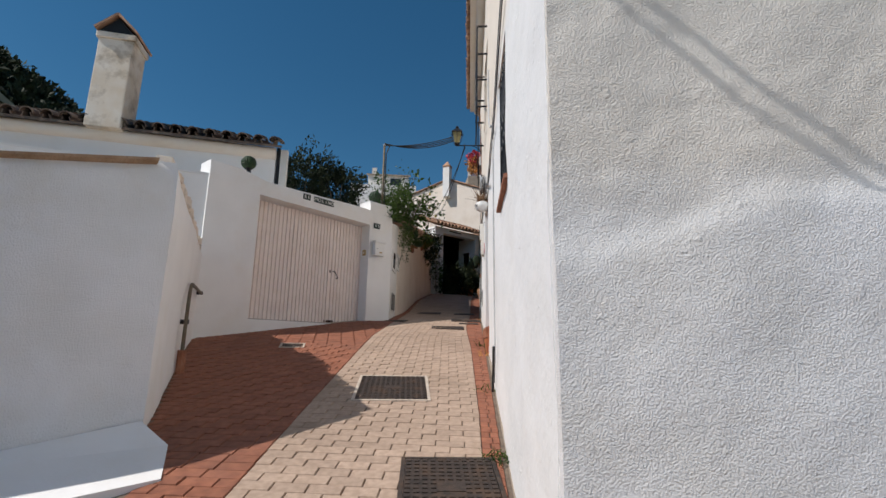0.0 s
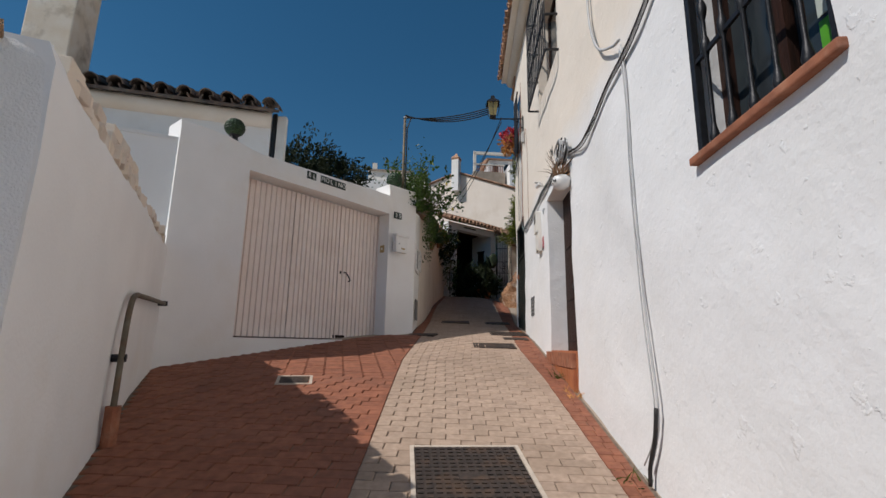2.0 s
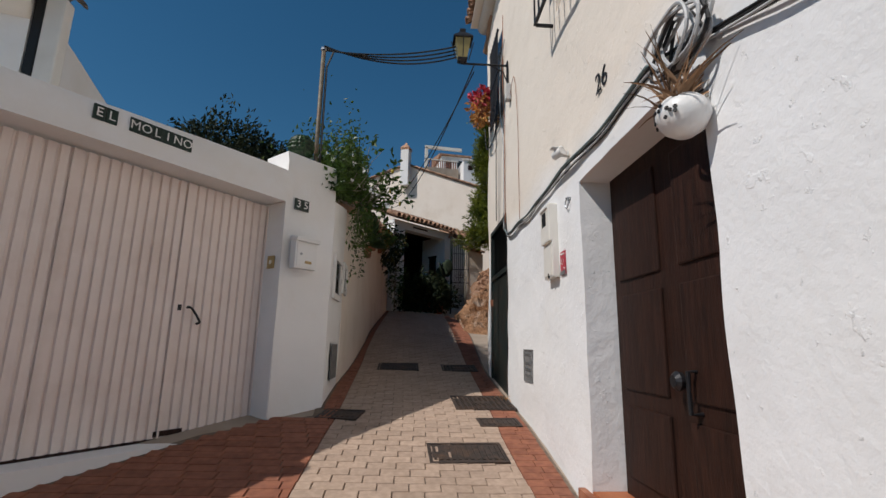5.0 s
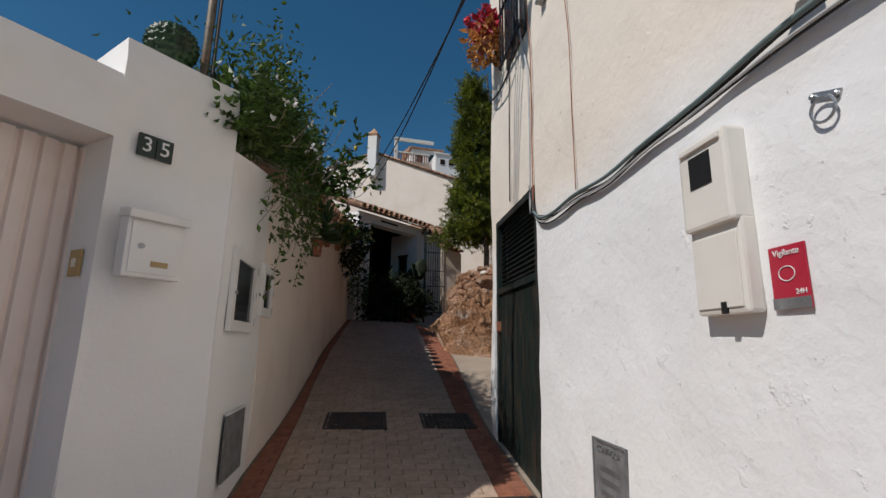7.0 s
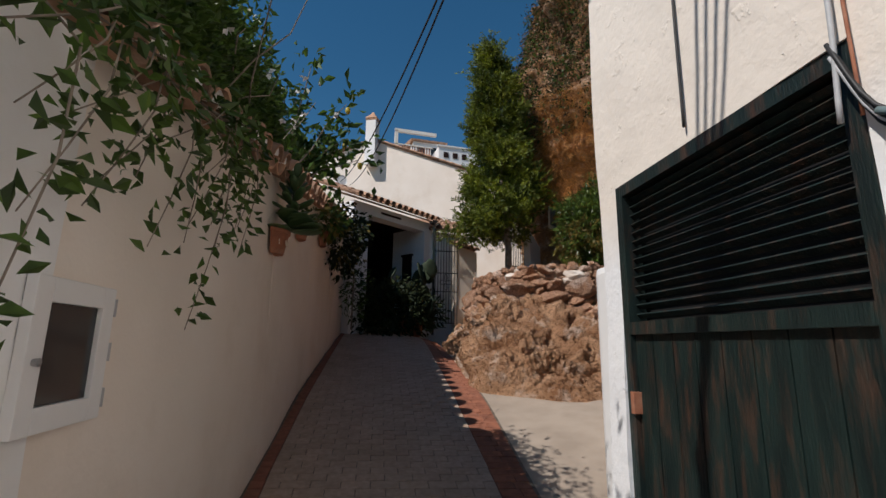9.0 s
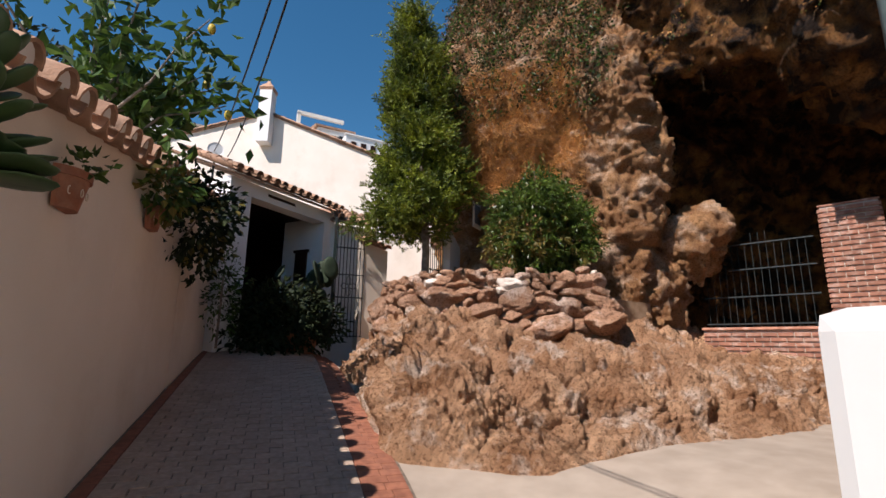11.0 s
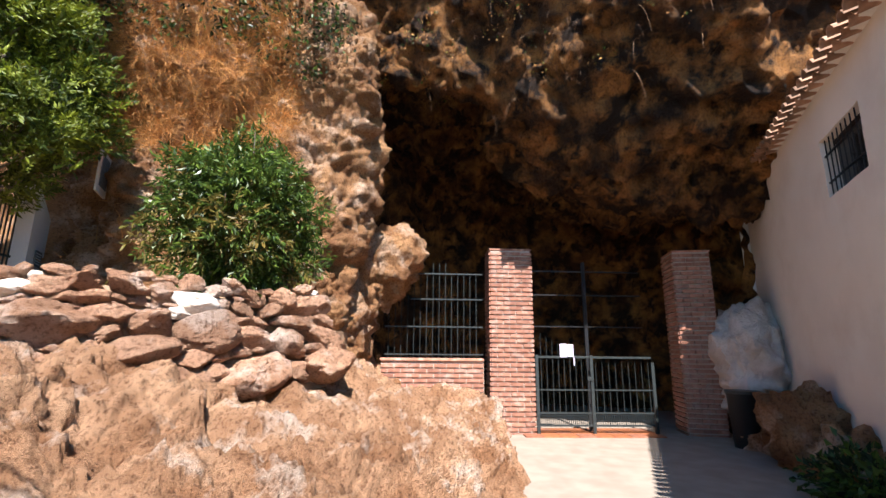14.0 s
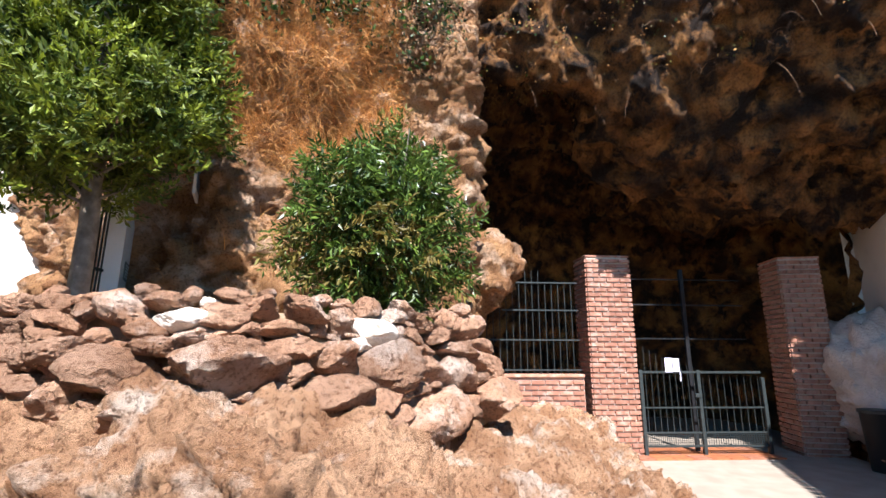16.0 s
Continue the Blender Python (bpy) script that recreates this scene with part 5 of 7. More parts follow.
for dy in (0.0, 0.05):
    facade_cable("conduit", "pale grey conduit running down the white facade", [(5.12 + dy, 4.05), (5.07 + dy * 0.6, 3.6), (5.065 + dy, 2.94), (5.01 + dy, 2.1), (4.92 + dy, 1.53), (4.98 + dy, 1.30), (5.1 + dy * 2, 1.12)], 0.005 if dy else 0.008, GREYCABLE, 0.02, 50, cat="conduit")
facade_cable("conduit_sleeve", "black sleeve at the conduit's foot", [(4.91, 1.5), (4.96, 1.32), (5.06, 1.15), (5.08, 1.03)], 0.013, CABLE, 0.035, 14, cat="conduit")
tangle = facade_thing("cable_tangle", "tangle of pale cables gathered above the door", "cable", 7.0, 4.0)
for k in range(9):
    a0 = rnd.uniform(0, 6)
    part("cable_loop", tube(bmesh.new(), curve_pts([(0.16 * math.cos(a0 + i * 1.3) + rnd.uniform(-0.08, 0.08), 0.04 + 0.01 * k, 0.02 + 0.13 * math.sin(a0 + i * 1.3)) for i in range(5)], 24), 0.009, 6), GREYCABLE if k % 3 else CABLE, tangle)
# drain pipe on the corner
dp = thing("drain_pipe", "green-grey metal drain pipe at the house corner", "drain pipe", (0, 0, 0))
pc = rw(0.055, 0, 0.05)
part("pipe", tube(bmesh.new(), [(pc.x, pc.y, 2.3), (pc.x, pc.y, 8.0)], 0.031, 14), GREENPIPE, dp, smooth=True)
for z in (4.10, 6.0, 7.6):
    part("collar", tube(bmesh.new(), [(pc.x, pc.y, z), (pc.x, pc.y, z + 0.03)], 0.036, 14), GREENPIPE, dp, smooth=True)
bm = box(boxbm(0, 0.92, 0, 0.22, 2.0, 4.09, 0.05), 0.12, 0.92, -0.07, 0.05, 2.0, 4.04, 0.01)
bt = part("corner_buttress", bm, ENAMEL)
bt.matrix_world = pose(2.275, 12.61, 0, 0, 0, -8.4)
tagged(bt, "low smooth white buttress at the house corner", "buttress", kind="structure")

# eaves of the street house: moulding, soffit, tiles
roof = thing("roof_street_house", "clay barrel-tile roof of the street house", "roof", kind="structure")
a, b = fpt(Y0 - 0.2, ZE, 0.36), fpt(Y1 + 0.1, ZE, 0.36)
tile_field(roof, a + Vector((0, 0, 0.03)), b + Vector((0, 0, 0.03)), (1 / FK, -FSL / FK, 0.32), 2, 0.21)
bm = bmesh.new()
prism(bm, [tuple(fpt(Y0 - 0.2, 0, 0.30).xy), tuple(fpt(Y0 - 0.2, 0, -0.5).xy), tuple(fpt(Y1 + 0.05, 0, -0.5).xy), tuple(fpt(Y1 + 0.05, 0, 0.30).xy)][::1], ZE - 0.02, ZE + 0.03)
part("soffit", bm, UPPERWHITE, roof)
part("moulding", tube(bmesh.new(), [tuple(fpt(Y0 - 0.1, ZE - 0.06, 0.06)), tuple(fpt(Y1, ZE - 0.06, 0.06))], 0.12, 10), UPPERWHITE, roof, smooth=True)
# eaves of the rear wall
roof2 = thing("roof_rear", "clay barrel-tile eave of the rear wall", "roof", kind="structure")
dd = (RW1 - RW0).normalized()
tile_field(roof2, rw(0.0, 7.90, 0.19), rw(RL, 7.90, 0.19), (dd.y, -dd.x, 0.30), 2, 0.215, over=0.09)
part("soffit", prism(bmesh.new(), [tuple(rw(0, 0, 0.12).xy), tuple(rw(0, 0, -0.45).xy), tuple(rw(RL, 0, -0.45).xy), tuple(rw(RL, 0, 0.12).xy)], 7.94, 7.98), UPPERWHITE, roof2)
slab = prism(bmesh.new(), [tuple(fpt(Y0, 0, -0.1).xy), (5.5, Y0 - 0.7), (13.0, 10.8), tuple(rw(0.2, 0, -0.1).xy)], 8.25, 8.4)
tagged(part("roof_slab", slab, TILE), "plain clay roof of the street house", "roof", kind="structure")
# rear window with bars
rwin = thing("window_4", "small barred window with white panes in the rear wall", "window", kind="structure")
q0 = rw(6.47, 6.55, 0.0)
rwin.matrix_world = Matrix.Translation(q0) @ pose(0, 0, 0, 0, 0, math.degrees(math.atan2(-dd.y, -dd.x)))
part("frame", box(box(bmesh.new(), 0, 1.16, 0.14, 0.2, 0, 0.05), 0, 1.16, 0.14, 0.2, 0.72, 0.77), DARKWOOD, rwin)
part("pane", boxbm(0, 1.16, 0.17, 0.18, 0.05, 0.72), GLASS, rwin)
for k in range(9):
    part("bar", tube(bmesh.new(), [(0.06 + 0.13 * k, 0.03, 0), (0.06 + 0.13 * k, 0.03, 0.77)], 0.009, 6), IRON, rwin)
for z in (0.2, 0.56):
    part("rail", boxbm(0, 1.16, 0.02, 0.04, z - 0.01, z + 0.01), IRON, rwin)

# ---- across the street: gate and its wall ----
def gate_thing(name, label, category, s, z, out=0.0, kind="", group=""):
    e = new(name)
    e.matrix_world = gmat(s, z, out)
    return tagged(e, label, category, group, kind)
GWID, GH = GS1 - GS0, 2.25
gg = gate_thing("garage_gate", "pinkish-white ribbed sheet-metal garage gate, closed", "gate", GS0, 1.90, -0.26)
for a, b in ((0.0, 0.93), (0.94, 1.82), (1.83, GWID)):
    bm = bmesh.new()
    n = round((b - a) / 0.082)
    w = (b - a) / n
    prof = []
    for k in range(n):
        x = a + k * w
        prof += [(x, 0.0), (x + w * 0.62, 0.0), (x + w * 0.72, 0.022), (x + w * 0.90, 0.022)]
    prof.append((b, 0.0))
    lo = [bm.verts.new((x, y, 0.02)) for x, y in prof]
    hi = [bm.verts.new((x, y, GH - 0.02)) for x, y in prof]
    for i in range(len(prof) - 1):
        bm.faces.new((lo[i], lo[i + 1], hi[i + 1], hi[i]))
    box(bm, a, b, 0.03, 0.05, 0.02, GH - 0.02)
    lf = part("leaf", bm, GATEPAINT, gg)
    if a > 1.5:
        part("handle", tube(bmesh.new(), curve_pts([(a + 0.10, -0.01, 1.10), (a + 0.12, -0.05, 1.09), (a + 0.20, -0.055, 0.98), (a + 0.20, -0.01, 0.96)], 14), 0.011, 6), IRON, lf, "dark iron pull handle")
        part("keyhole", boxbm(a + 0.02, a + 0.05, -0.008, 0.0, 1.07, 1.12), IRON, lf)
    part("edge_strip", boxbm(b - 0.012, b + 0.004, -0.012, 0.02, 0.02, GH - 0.02), GATEPAINT, lf)
part("bottom_rail", boxbm(0.0, GWID, 0.0, 0.06, -0.01, 0.02), DARKWOOD, gg)
part("rust_scar", boxbm(1.78, 2.02, -0.004, 0.0, 0.03, 0.075), DARKWOOD, gg)
ns = gate_thing("name_tiles", "dark tiles with white letters set above the gate", "sign", 1.83, 4.30, 0.006)
for k, ch in enumerate("EL MOLINO"):
    if ch != " ":
        t = part("letter_tile", boxbm(0.083 * k, 0.083 * k + 0.079, -0.012, 0.006, 0.0, 0.115, 0.002), SIGNGREEN, ns)
        text_part(ch, 0.10, pose(0.083 * k + 0.04, -0.013, 0.057) @ UPRIGHT, ENAMEL, t)
sw = new("gate_switch")
sw.matrix_world = gmat(GS1 - 0.005, 3.45, -0.13)
tagged(sw, "small ochre switch plate in the gate reveal", "switch")
part("plate", boxbm(-0.012, 0.0, -0.05, 0.05, 0, 0.13, 0.002), OCHREPLATE, sw)
part("button", boxbm(-0.018, -0.012, -0.015, 0.015, 0.045, 0.085), PLASTIC, sw)
# pineapple-like ball ornaments
def finial(label, p, r):
    t = thing("ball_finial", label, "finial", p, group="finials of the gate wall")
    bm = bmesh.new()
    bmesh.ops.create_uvsphere(bm, u_segments=64, v_segments=40, radius=r, matrix=pose(0, 0, r + 0.05))
    for v in bm.verts:
        d = v.co - Vector((0, 0, r + 0.05))
        th, ph = math.atan2(d.y, d.x), math.acos(max(-1, min(1, d.z / r)))
        v.co += d.normalized() * 0.016 * (math.sin(th * 9 + ph * 10) * math.sin(th * 9 - ph * 10)) * math.sin(ph)
    part("ball", bm, GLAZEGREEN, t, smooth=True)
    part("neck", lathe(bmesh.new(), [(0.06, 0), (0.05, 0.04), (0.07, 0.07)], 12), IRON, t)
finial("green glazed ball finial on the gate wall", tuple(gpt(0.71, 4.54, -0.12)), 0.125)
finial("green glazed ball finial on the gate pillar", (-0.66, 10.80, 4.74), 0.145)
# pillar face: number tiles, letter box, hatches
PD = (Vector((-0.235, 10.80)) - gpt(3.615, 0).xy).normalized()
def pmat(s, z, out=0.0):
    o = gpt(3.615, 0).xy + PD * s + Vector((PD.y, -PD.x)) * out
    m = Matrix((Vector((PD.x, PD.y, 0)), Vector((-PD.y, PD.x, 0)), Vector((0, 0, 1)))).transposed().to_4x4()
    m.translation = (o.x, o.y, z)
    return m
num = new("number_tiles")
num.matrix_world = pmat(0.10, 4.09, 0.02)
tagged(num, "two dark green number tiles on the white pillar", "house number")
for k, ch in enumerate("35"):
    t = part("number_tile", boxbm(0.088 * k, 0.088 * k + 0.084, -0.008, 0.01, 0, 0.12, 0.002), SIGNGREEN, num)
    text_part(ch, 0.11, pose(0.088 * k + 0.042, -0.010, 0.06) @ UPRIGHT, ENAMEL, t)
mail = new("letter_box")
mail.matrix_world = pmat(0.06, 3.45, 0.06)
tagged(mail, "white enamelled steel letter box on the pillar", "letter box")
part("body", boxbm(0, 0.27, -0.09, 0.0, 0.0, 0.29, 0.006), ENAMEL, mail)
part("lid", box(bmesh.new(), -0.012, 0.282, -0.125, 0.0, 0.0, 0.045, 0.008, pose(0, 0, 0.295, 9)), ENAMEL, mail)
mdoor = part("door", boxbm(0.02, 0.25, -0.096, -0.089, 0.02, 0.27, 0.002), ENAMEL, mail)
part("lock", lathe(bmesh.new(), [(0.014, 0), (0.014, 0.006), (0.006, 0.008)], 14, pose(0.07, -0.096, 0.15, 90)), STEEL, mdoor)
part("name_plate", boxbm(0.12, 0.20, -0.099, -0.096, 0.055, 0.082), OCHREPLATE, mdoor, "brass name slot")
def smat(y, z, out=0.012):
    """Local axes on the street wall: x onward along the street, y into the wall."""
    d = Vector((lwx(y + 0.1) - lwx(y), 0.1)).normalized()
    m = Matrix((Vector((d.x, d.y, 0)), Vector((-d.y, d.x, 0)), Vector((0, 0, 1)))).transposed().to_4x4()
    m.translation = (lwx(y) + d.y * out, y - d.x * out, z)
    return m
def hatch(label, y, z, w, h):
    e = new("meter_hatch")
    e.matrix_world = smat(y, z)
    tagged(e, label, "meter hatch", group="meter hatches of the street wall")
    fb = bmesh.new()
    f = min(0.07, w * 0.24)
    for a, b, c, d in ((0, f, 0, h), (w - f, w, 0, h), (f, w - f, 0, f), (f, w - f, h - f, h)):
        box(fb, a, b, -0.02, 0.01, c, d, 0.003)
    part("frame", fb, ENAMEL, e)
    part("pane", boxbm(f, w - f, -0.004, 0.004, f, h - f), GLASS, e)
    for zz in (0.15, 0.5, 0.85):
        part("hinge", tube(bmesh.new(), [(w + 0.006, -0.016, h * zz - 0.03), (w + 0.006, -0.016, h * zz + 0.03)], 0.008, 6), STEEL, e)
    part("knob", lathe(bmesh.new(), [(0.01, 0), (0.012, 0.015), (0.005, 0.018)], 10, pose(f * 0.5, -0.02, h * 0.45, 90)), STEEL, e)
hatch("white framed meter hatch with dark glass", 10.97, 3.22, 0.60, 0.53)
hatch("small white framed meter hatch with dark glass", 11.79, 3.36, 0.40, 0.42)
lp = new("low_hatch")
lp.matrix_world = smat(11.16, 2.30)
tagged(lp, "grey metal plate hatch low in the white wall", "hatch")
part("plate", boxbm(0, 0.47, -0.008, 0.004, 0, 0.40, 0.003), PLATEGREY, lp)
part("rim", box(box(bmesh.new(), -0.01, 0.48, -0.012, 0.0, 0.40, 0.412), -0.01, 0.48, -0.012, 0.0, -0.012, 0), ENAMEL, lp)
# handrail on the ramp wall
RD = (Vector((-3.22, 7.80)) - Vector((-1.90, 3.93))).normalized()
def rpt(y, z, out=0.0):
    q = Vector((-1.90, 3.93)) + RD * ((y - 3.93) / RD.y) + Vector((RD.y, -RD.x)) * out
    return Vector((q.x, q.y, z))
hr = thing("handrail", "bent galvanised pipe handrail on the white wall", "handrail", rpt(5.75, 1.15))
rail_pts = curve_pts([tuple(rpt(5.72, 1.35, 0.06)), tuple(rpt(5.74, 1.8, 0.06)), tuple(rpt(5.78, 2.05, 0.06)), tuple(rpt(5.90, 2.17, 0.06)), tuple(rpt(6.3, 2.20, 0.06)), tuple(rpt(7.7, 2.25, 0.06))], 40)
o = part("pipe", tube(bmesh.new(), rail_pts, 0.021, 10), RUSTPIPE, hr, smooth=True)
o.matrix_parent_inverse = hr.matrix_world.inverted()
o = part("foot", tube(bmesh.new(), [tuple(rpt(5.72, 1.02, 0.06)), tuple(rpt(5.72, 1.40, 0.06))], 0.05, 10), TERRACOTTA, hr, "red-brown painted foot")
o.matrix_parent_inverse = hr.matrix_world.inverted()
for y, z in ((7.68, 2.25), (5.75, 1.72)):
    o = part("clip", tube(bmesh.new(), [tuple(rpt(y, z, 0.0)), tuple(rpt(y, z, 0.09))], 0.028, 8), IRON, hr)
    o.matrix_parent_inverse = hr.matrix_world.inverted()
# broken bricks on the ramp wall's top
cr = thing("broken_brickwork", "crumbling bare bricks on the wall's broken top", "bricks", rpt(4.6, 2.9))
for k in range(26):
    y = 4.25 + 0.13 * k
    o = part("brick", boxbm(-0.09, 0.07, -0.055, 0.05, 0, rnd.uniform(0.05, 0.11), 0.006), PALESTONE if k % 3 else CREAM, cr)
    o.matrix_basis = cr.matrix_world.inverted() @ (Matrix.Translation(rpt(y, 2.93 + rnd.uniform(-0.03, 0.05), -0.07 + rnd.uniform(-0.02, 0.02))) @ pose(0, 0, 0, rnd.uniform(-6, 6), rnd.uniform(-6, 6), math.degrees(math.atan2(RD.y, RD.x)) + rnd.uniform(-12, 12)))
for y0, y1, top in ((4.60, 5.05, 3.24), (5.45, 6.30, 3.36), (6.45, 6.92, 3.17)):
    course = 0
    while 2.86 + 0.095 * course < top - 0.05:
        y = y0 - 0.12 * (course % 2)
        while y < y1 - 0.03 * course:
            o = part("brick", boxbm(-0.108, 0.108, -0.07, 0.07, 0, 0.083, 0.008), CREAM if (course + int(y * 10)) % 4 else PALESTONE, cr)
            o.matrix_basis = cr.matrix_world.inverted() @ (Matrix.Translation(rpt(y + 0.11, 2.86 + 0.095 * course, -0.19 + rnd.uniform(-0.012, 0.012))) @ pose(0, 0, 0, 0, rnd.uniform(-1, 1), math.degrees(math.atan2(RD.y, RD.x)) + rnd.uniform(-3, 3)))
            y += 0.235
        course += 1
def moss_z(x, y):
    return max(1.7, 2.98 - 0.27 * 1.37 * (-1.90 - x)) 
wm = part("wall_moss_top", prism(bmesh.new(), [(-1.99, 3.80), (-4.6, 1.36), (-4.86, 1.62), (-2.2, 4.1)], moss_z, lambda x, y: moss_z(x, y) + 0.02), SOIL)
tagged(wm, "mossy weathered top of the garden wall", "coping", kind="structure")
cap = part("wall_cap", prism(bmesh.new(), [(-3.22, 7.84), (-7.0, 6.48), (-7.1, 6.76), (-3.3, 8.12)], 4.25, 4.29), ENAMEL)
tagged(cap, "white cap of the garden wall", "coping", kind="structure")

# coping tiles of the street wall
cop = thing("wall_coping", "clay barrel-tile coping of the street wall", "coping", kind="structure")
for k in range(1, len(LW) - 1):
    (xa, ya), (xb, yb) = LW[k], LW[k + 1]
    d = Vector((xb - xa, yb - ya)).normalized()
    nr = Vector((d.y, -d.x))
    pa, pb = Vector((xa + nr.x * 0.12, ya + nr.y * 0.12, lwz(ya) - 0.02)), Vector((xb + nr.x * 0.12, yb + nr.y * 0.12, lwz(yb) - 0.02))
    tile_field(cop, pa, pb, (-nr.x, -nr.y, 0.34), 1, 0.31, wobble=4, plugs=True, size=1.3)

# left house: eave tiles, chimney, gutter
rl = thing("roof_left_house", "weathered clay barrel-tile roof of the house behind the gate", "roof", kind="structure")
hd = (HL1 - HL0).normalized()
hn2 = Vector((hd.y, -hd.x))
ea = Vector((HL0.x + hn2.x * 0.22, HL0.y + hn2.y * 0.22, 5.42)); eb = Vector((HL1.x + hd.x * 0.12 + hn2.x * 0.22, HL1.y + hd.y * 0.12 + hn2.y * 0.22, 5.42))
tile_field(rl, ea.lerp(eb, 0.25), eb, (-hn2.x, -hn2.y, 0.40), 3, 0.30, wobble=3.5, size=1.3, mat=OLDTILE)
part("slope", prism(bmesh.new(), [(ea.x, ea.y), (eb.x, eb.y), (eb.x - hn2.x * 5 - hd.x * 5.0, eb.y - hn2.y * 5 - hd.y * 5.0), (ea.x - hn2.x * 5, ea.y - hn2.y * 5)], lambda x, y: 5.36 + 0.40 * max(0, -((Vector((x, y)) - ea.xy).dot(hn2))), lambda x, y: 5.41 + 0.40 * max(0, -((Vector((x, y)) - ea.xy).dot(hn2)))), OLDTILE, rl)
part("cornice", tube(bmesh.new(), [(HL0.x, HL0.y, 5.30), (HL1.x, HL1.y, 5.30)], 0.13, 10), UPPERWHITE, rl, smooth=True)
ch = thing("chimney", "stained white square chimney with a gabled tile cowl", "chimney", (-5.62, 8.85, 5.35), 8)
part("shaft", box(bmesh.new(), -0.30, 0.30, -0.30, 0.30, 0, 1.80, 0.02), WEATHERED, ch)
part("collar", box(bmesh.new(), -0.34, 0.34, -0.34, 0.34, 1.80, 1.92, 0.02), WEATHERED, ch)
for a in (1, -1):
    bm = bmesh.new()
    box(bm, 0.0, 0.50, -0.40, 0.40, -0.02, 0.02, 0.0, pose(0, 0, 2.30, 0, 0, 0 if a > 0 else 180) @ pose(0, 0, 0, 0, 44, 0))
    part("cowl_tile", bm, TILE, ch)
bm = bmesh.new()
v = [bm.verts.new(p) for p in ((-0.30, -0.32, 1.92), (0.30, -0.32, 1.92), (0, -0.32, 2.24), (-0.30, 0.32, 1.92), (0.30, 0.32, 1.92), (0, 0.32, 2.24))]
for f in ((0, 1, 2), (5, 4, 3), (0, 2, 5, 3), (1, 4, 5, 2)):
    bm.faces.new([v[i] for i in f])
part("flue_mouth", bm, BLACK, ch)
gut = thing("gutter_end", "cream downpipe and dark gutter at the house corner", "gutter", (-2.52, 9.36, 5.3))
part("pipe", boxbm(-0.02, 0.12, -0.03, 0.09, -1.6, 0.10, 0.015), PLASTIC, gut)
part("gutter", boxbm(-0.10, -0.03, -0.02, 0.08, -1.6, 0.14, 0.01), BLACK, gut)

# utility pole and its cables
pole = thing("utility_pole", "grey steel utility pole behind the garden wall", "pole", (-0.50, 10.95, 3.9))
part("shaft", tube(bmesh.new(), [(0, 0, 0), (0, 0, 2.43)], 0.027, 12), RUSTPIPE, pole, smooth=True)
part("cap", lathe(bmesh.new(), [(0.036, 2.42), (0.036, 2.45), (0.01, 2.47)], 12), STEEL, pole)
part("lead", tube(bmesh.new(), [(0.05, 0, 0.0), (0.05, 0, 2.2), (0.12, 0, 2.42)], 0.014, 6), CABLE, pole)
lampp = fmat(10.9, 6.45, 0.62).translation
for k in range(4):
    tagged(part("overhead_cable", tube(bmesh.new(), bez((-0.50, 10.95, 6.33 + 0.02 * k), lampp + Vector((0.05 * k, 0.1 * k, 0.28 + 0.03 * k)), 0.10 + 0.035 * k, 16), 0.011, 6), CABLE), "sagging black overhead cable across the street", "cable", group="overhead cables")
for k in range(2):
    tagged(part("overhead_cable", tube(bmesh.new(), bez(lampp + Vector((0.25, 0.3, 0.1 + 0.1 * k)), (1.25 + 0.25 * k, 22.1 + 0.2 * k, 7.7), 0.45 + 0.1 * k, 24), 0.009, 6), CABLE), "sagging black overhead cable along the street", "cable", group="overhead cables")
for k in range(2):
    run = [(-7.0, 1.7, 19.0), (-4.4, 1.15, 12.4), (-3.2 + 0.05 * k, 0.88, 9.4), (-2.5 + 0.09 * k, 0.61, 6.72), (-1.83 + 0.11 * k, 0.50, 5.99), (-1.17 + 0.06 * k, 0.395, 5.32 + 0.05 * k), (0.3, -0.2, 4.75), (3.4, -2.0, 5.6), (6.0, -3.2, 6.6)]
    tagged(part("overhead_cable", tube(bmesh.new(), curve_pts(run, 60), 0.007, 6), CABLE), "black overhead cable near the street's start", "cable", group="overhead cables")

# ---- house at the street's end ----
PF0, PF1 = Vector((1.58, 21.55)), Vector((3.95, 23.20))
pfd = (PF1 - PF0).normalized()
pfn = Vector((pfd.y, -pfd.x))
def ppt(s, z, out=0.0):
    q = PF0 + pfd * s + pfn * out
    return Vector((q.x, q.y, z))
PL = (PF1 - PF0).length
tagged(wall("wall_porch_front", PF0, PF1, 3.4, 7.08, 0.35, WHITE, [(0.50, PL - 0.10, 3.4, 6.80)], 0.3, 0.01, seed=30), "white porch front of the end house", "wall", kind="structure")
PDEP = 4.2
tagged(wall("wall_porch_side", tuple(PF0 - pfn * PDEP), PF0, 3.4, 7.08, 0.3, WHITE, (), 0.3, 0.01, seed=32), "sunlit white side wall of the porch", "wall", kind="structure")
# Porch interior takes DARKWOOD so its deep shade is in the colour.
tagged(wall("wall_porch_back", PF0 - pfn * PDEP, PF1 - pfn * PDEP + pfd * 1.6, 3.4, 6.95, 0.3, DARKWOOD, (), 0.6, 0.01, seed=33), "back wall of the porch, coloured near-black for its shade", "wall", kind="structure")
tagged(wall("wall_porch_right", PF1 + pfd * 0.1, PF1 - pfn * 1.25 + pfd * 0.1, 3.4, 6.95, 0.36, WHITE, (), 0.3, 0.01, seed=34), "white inner pier of the porch with a niche", "wall", kind="structure")
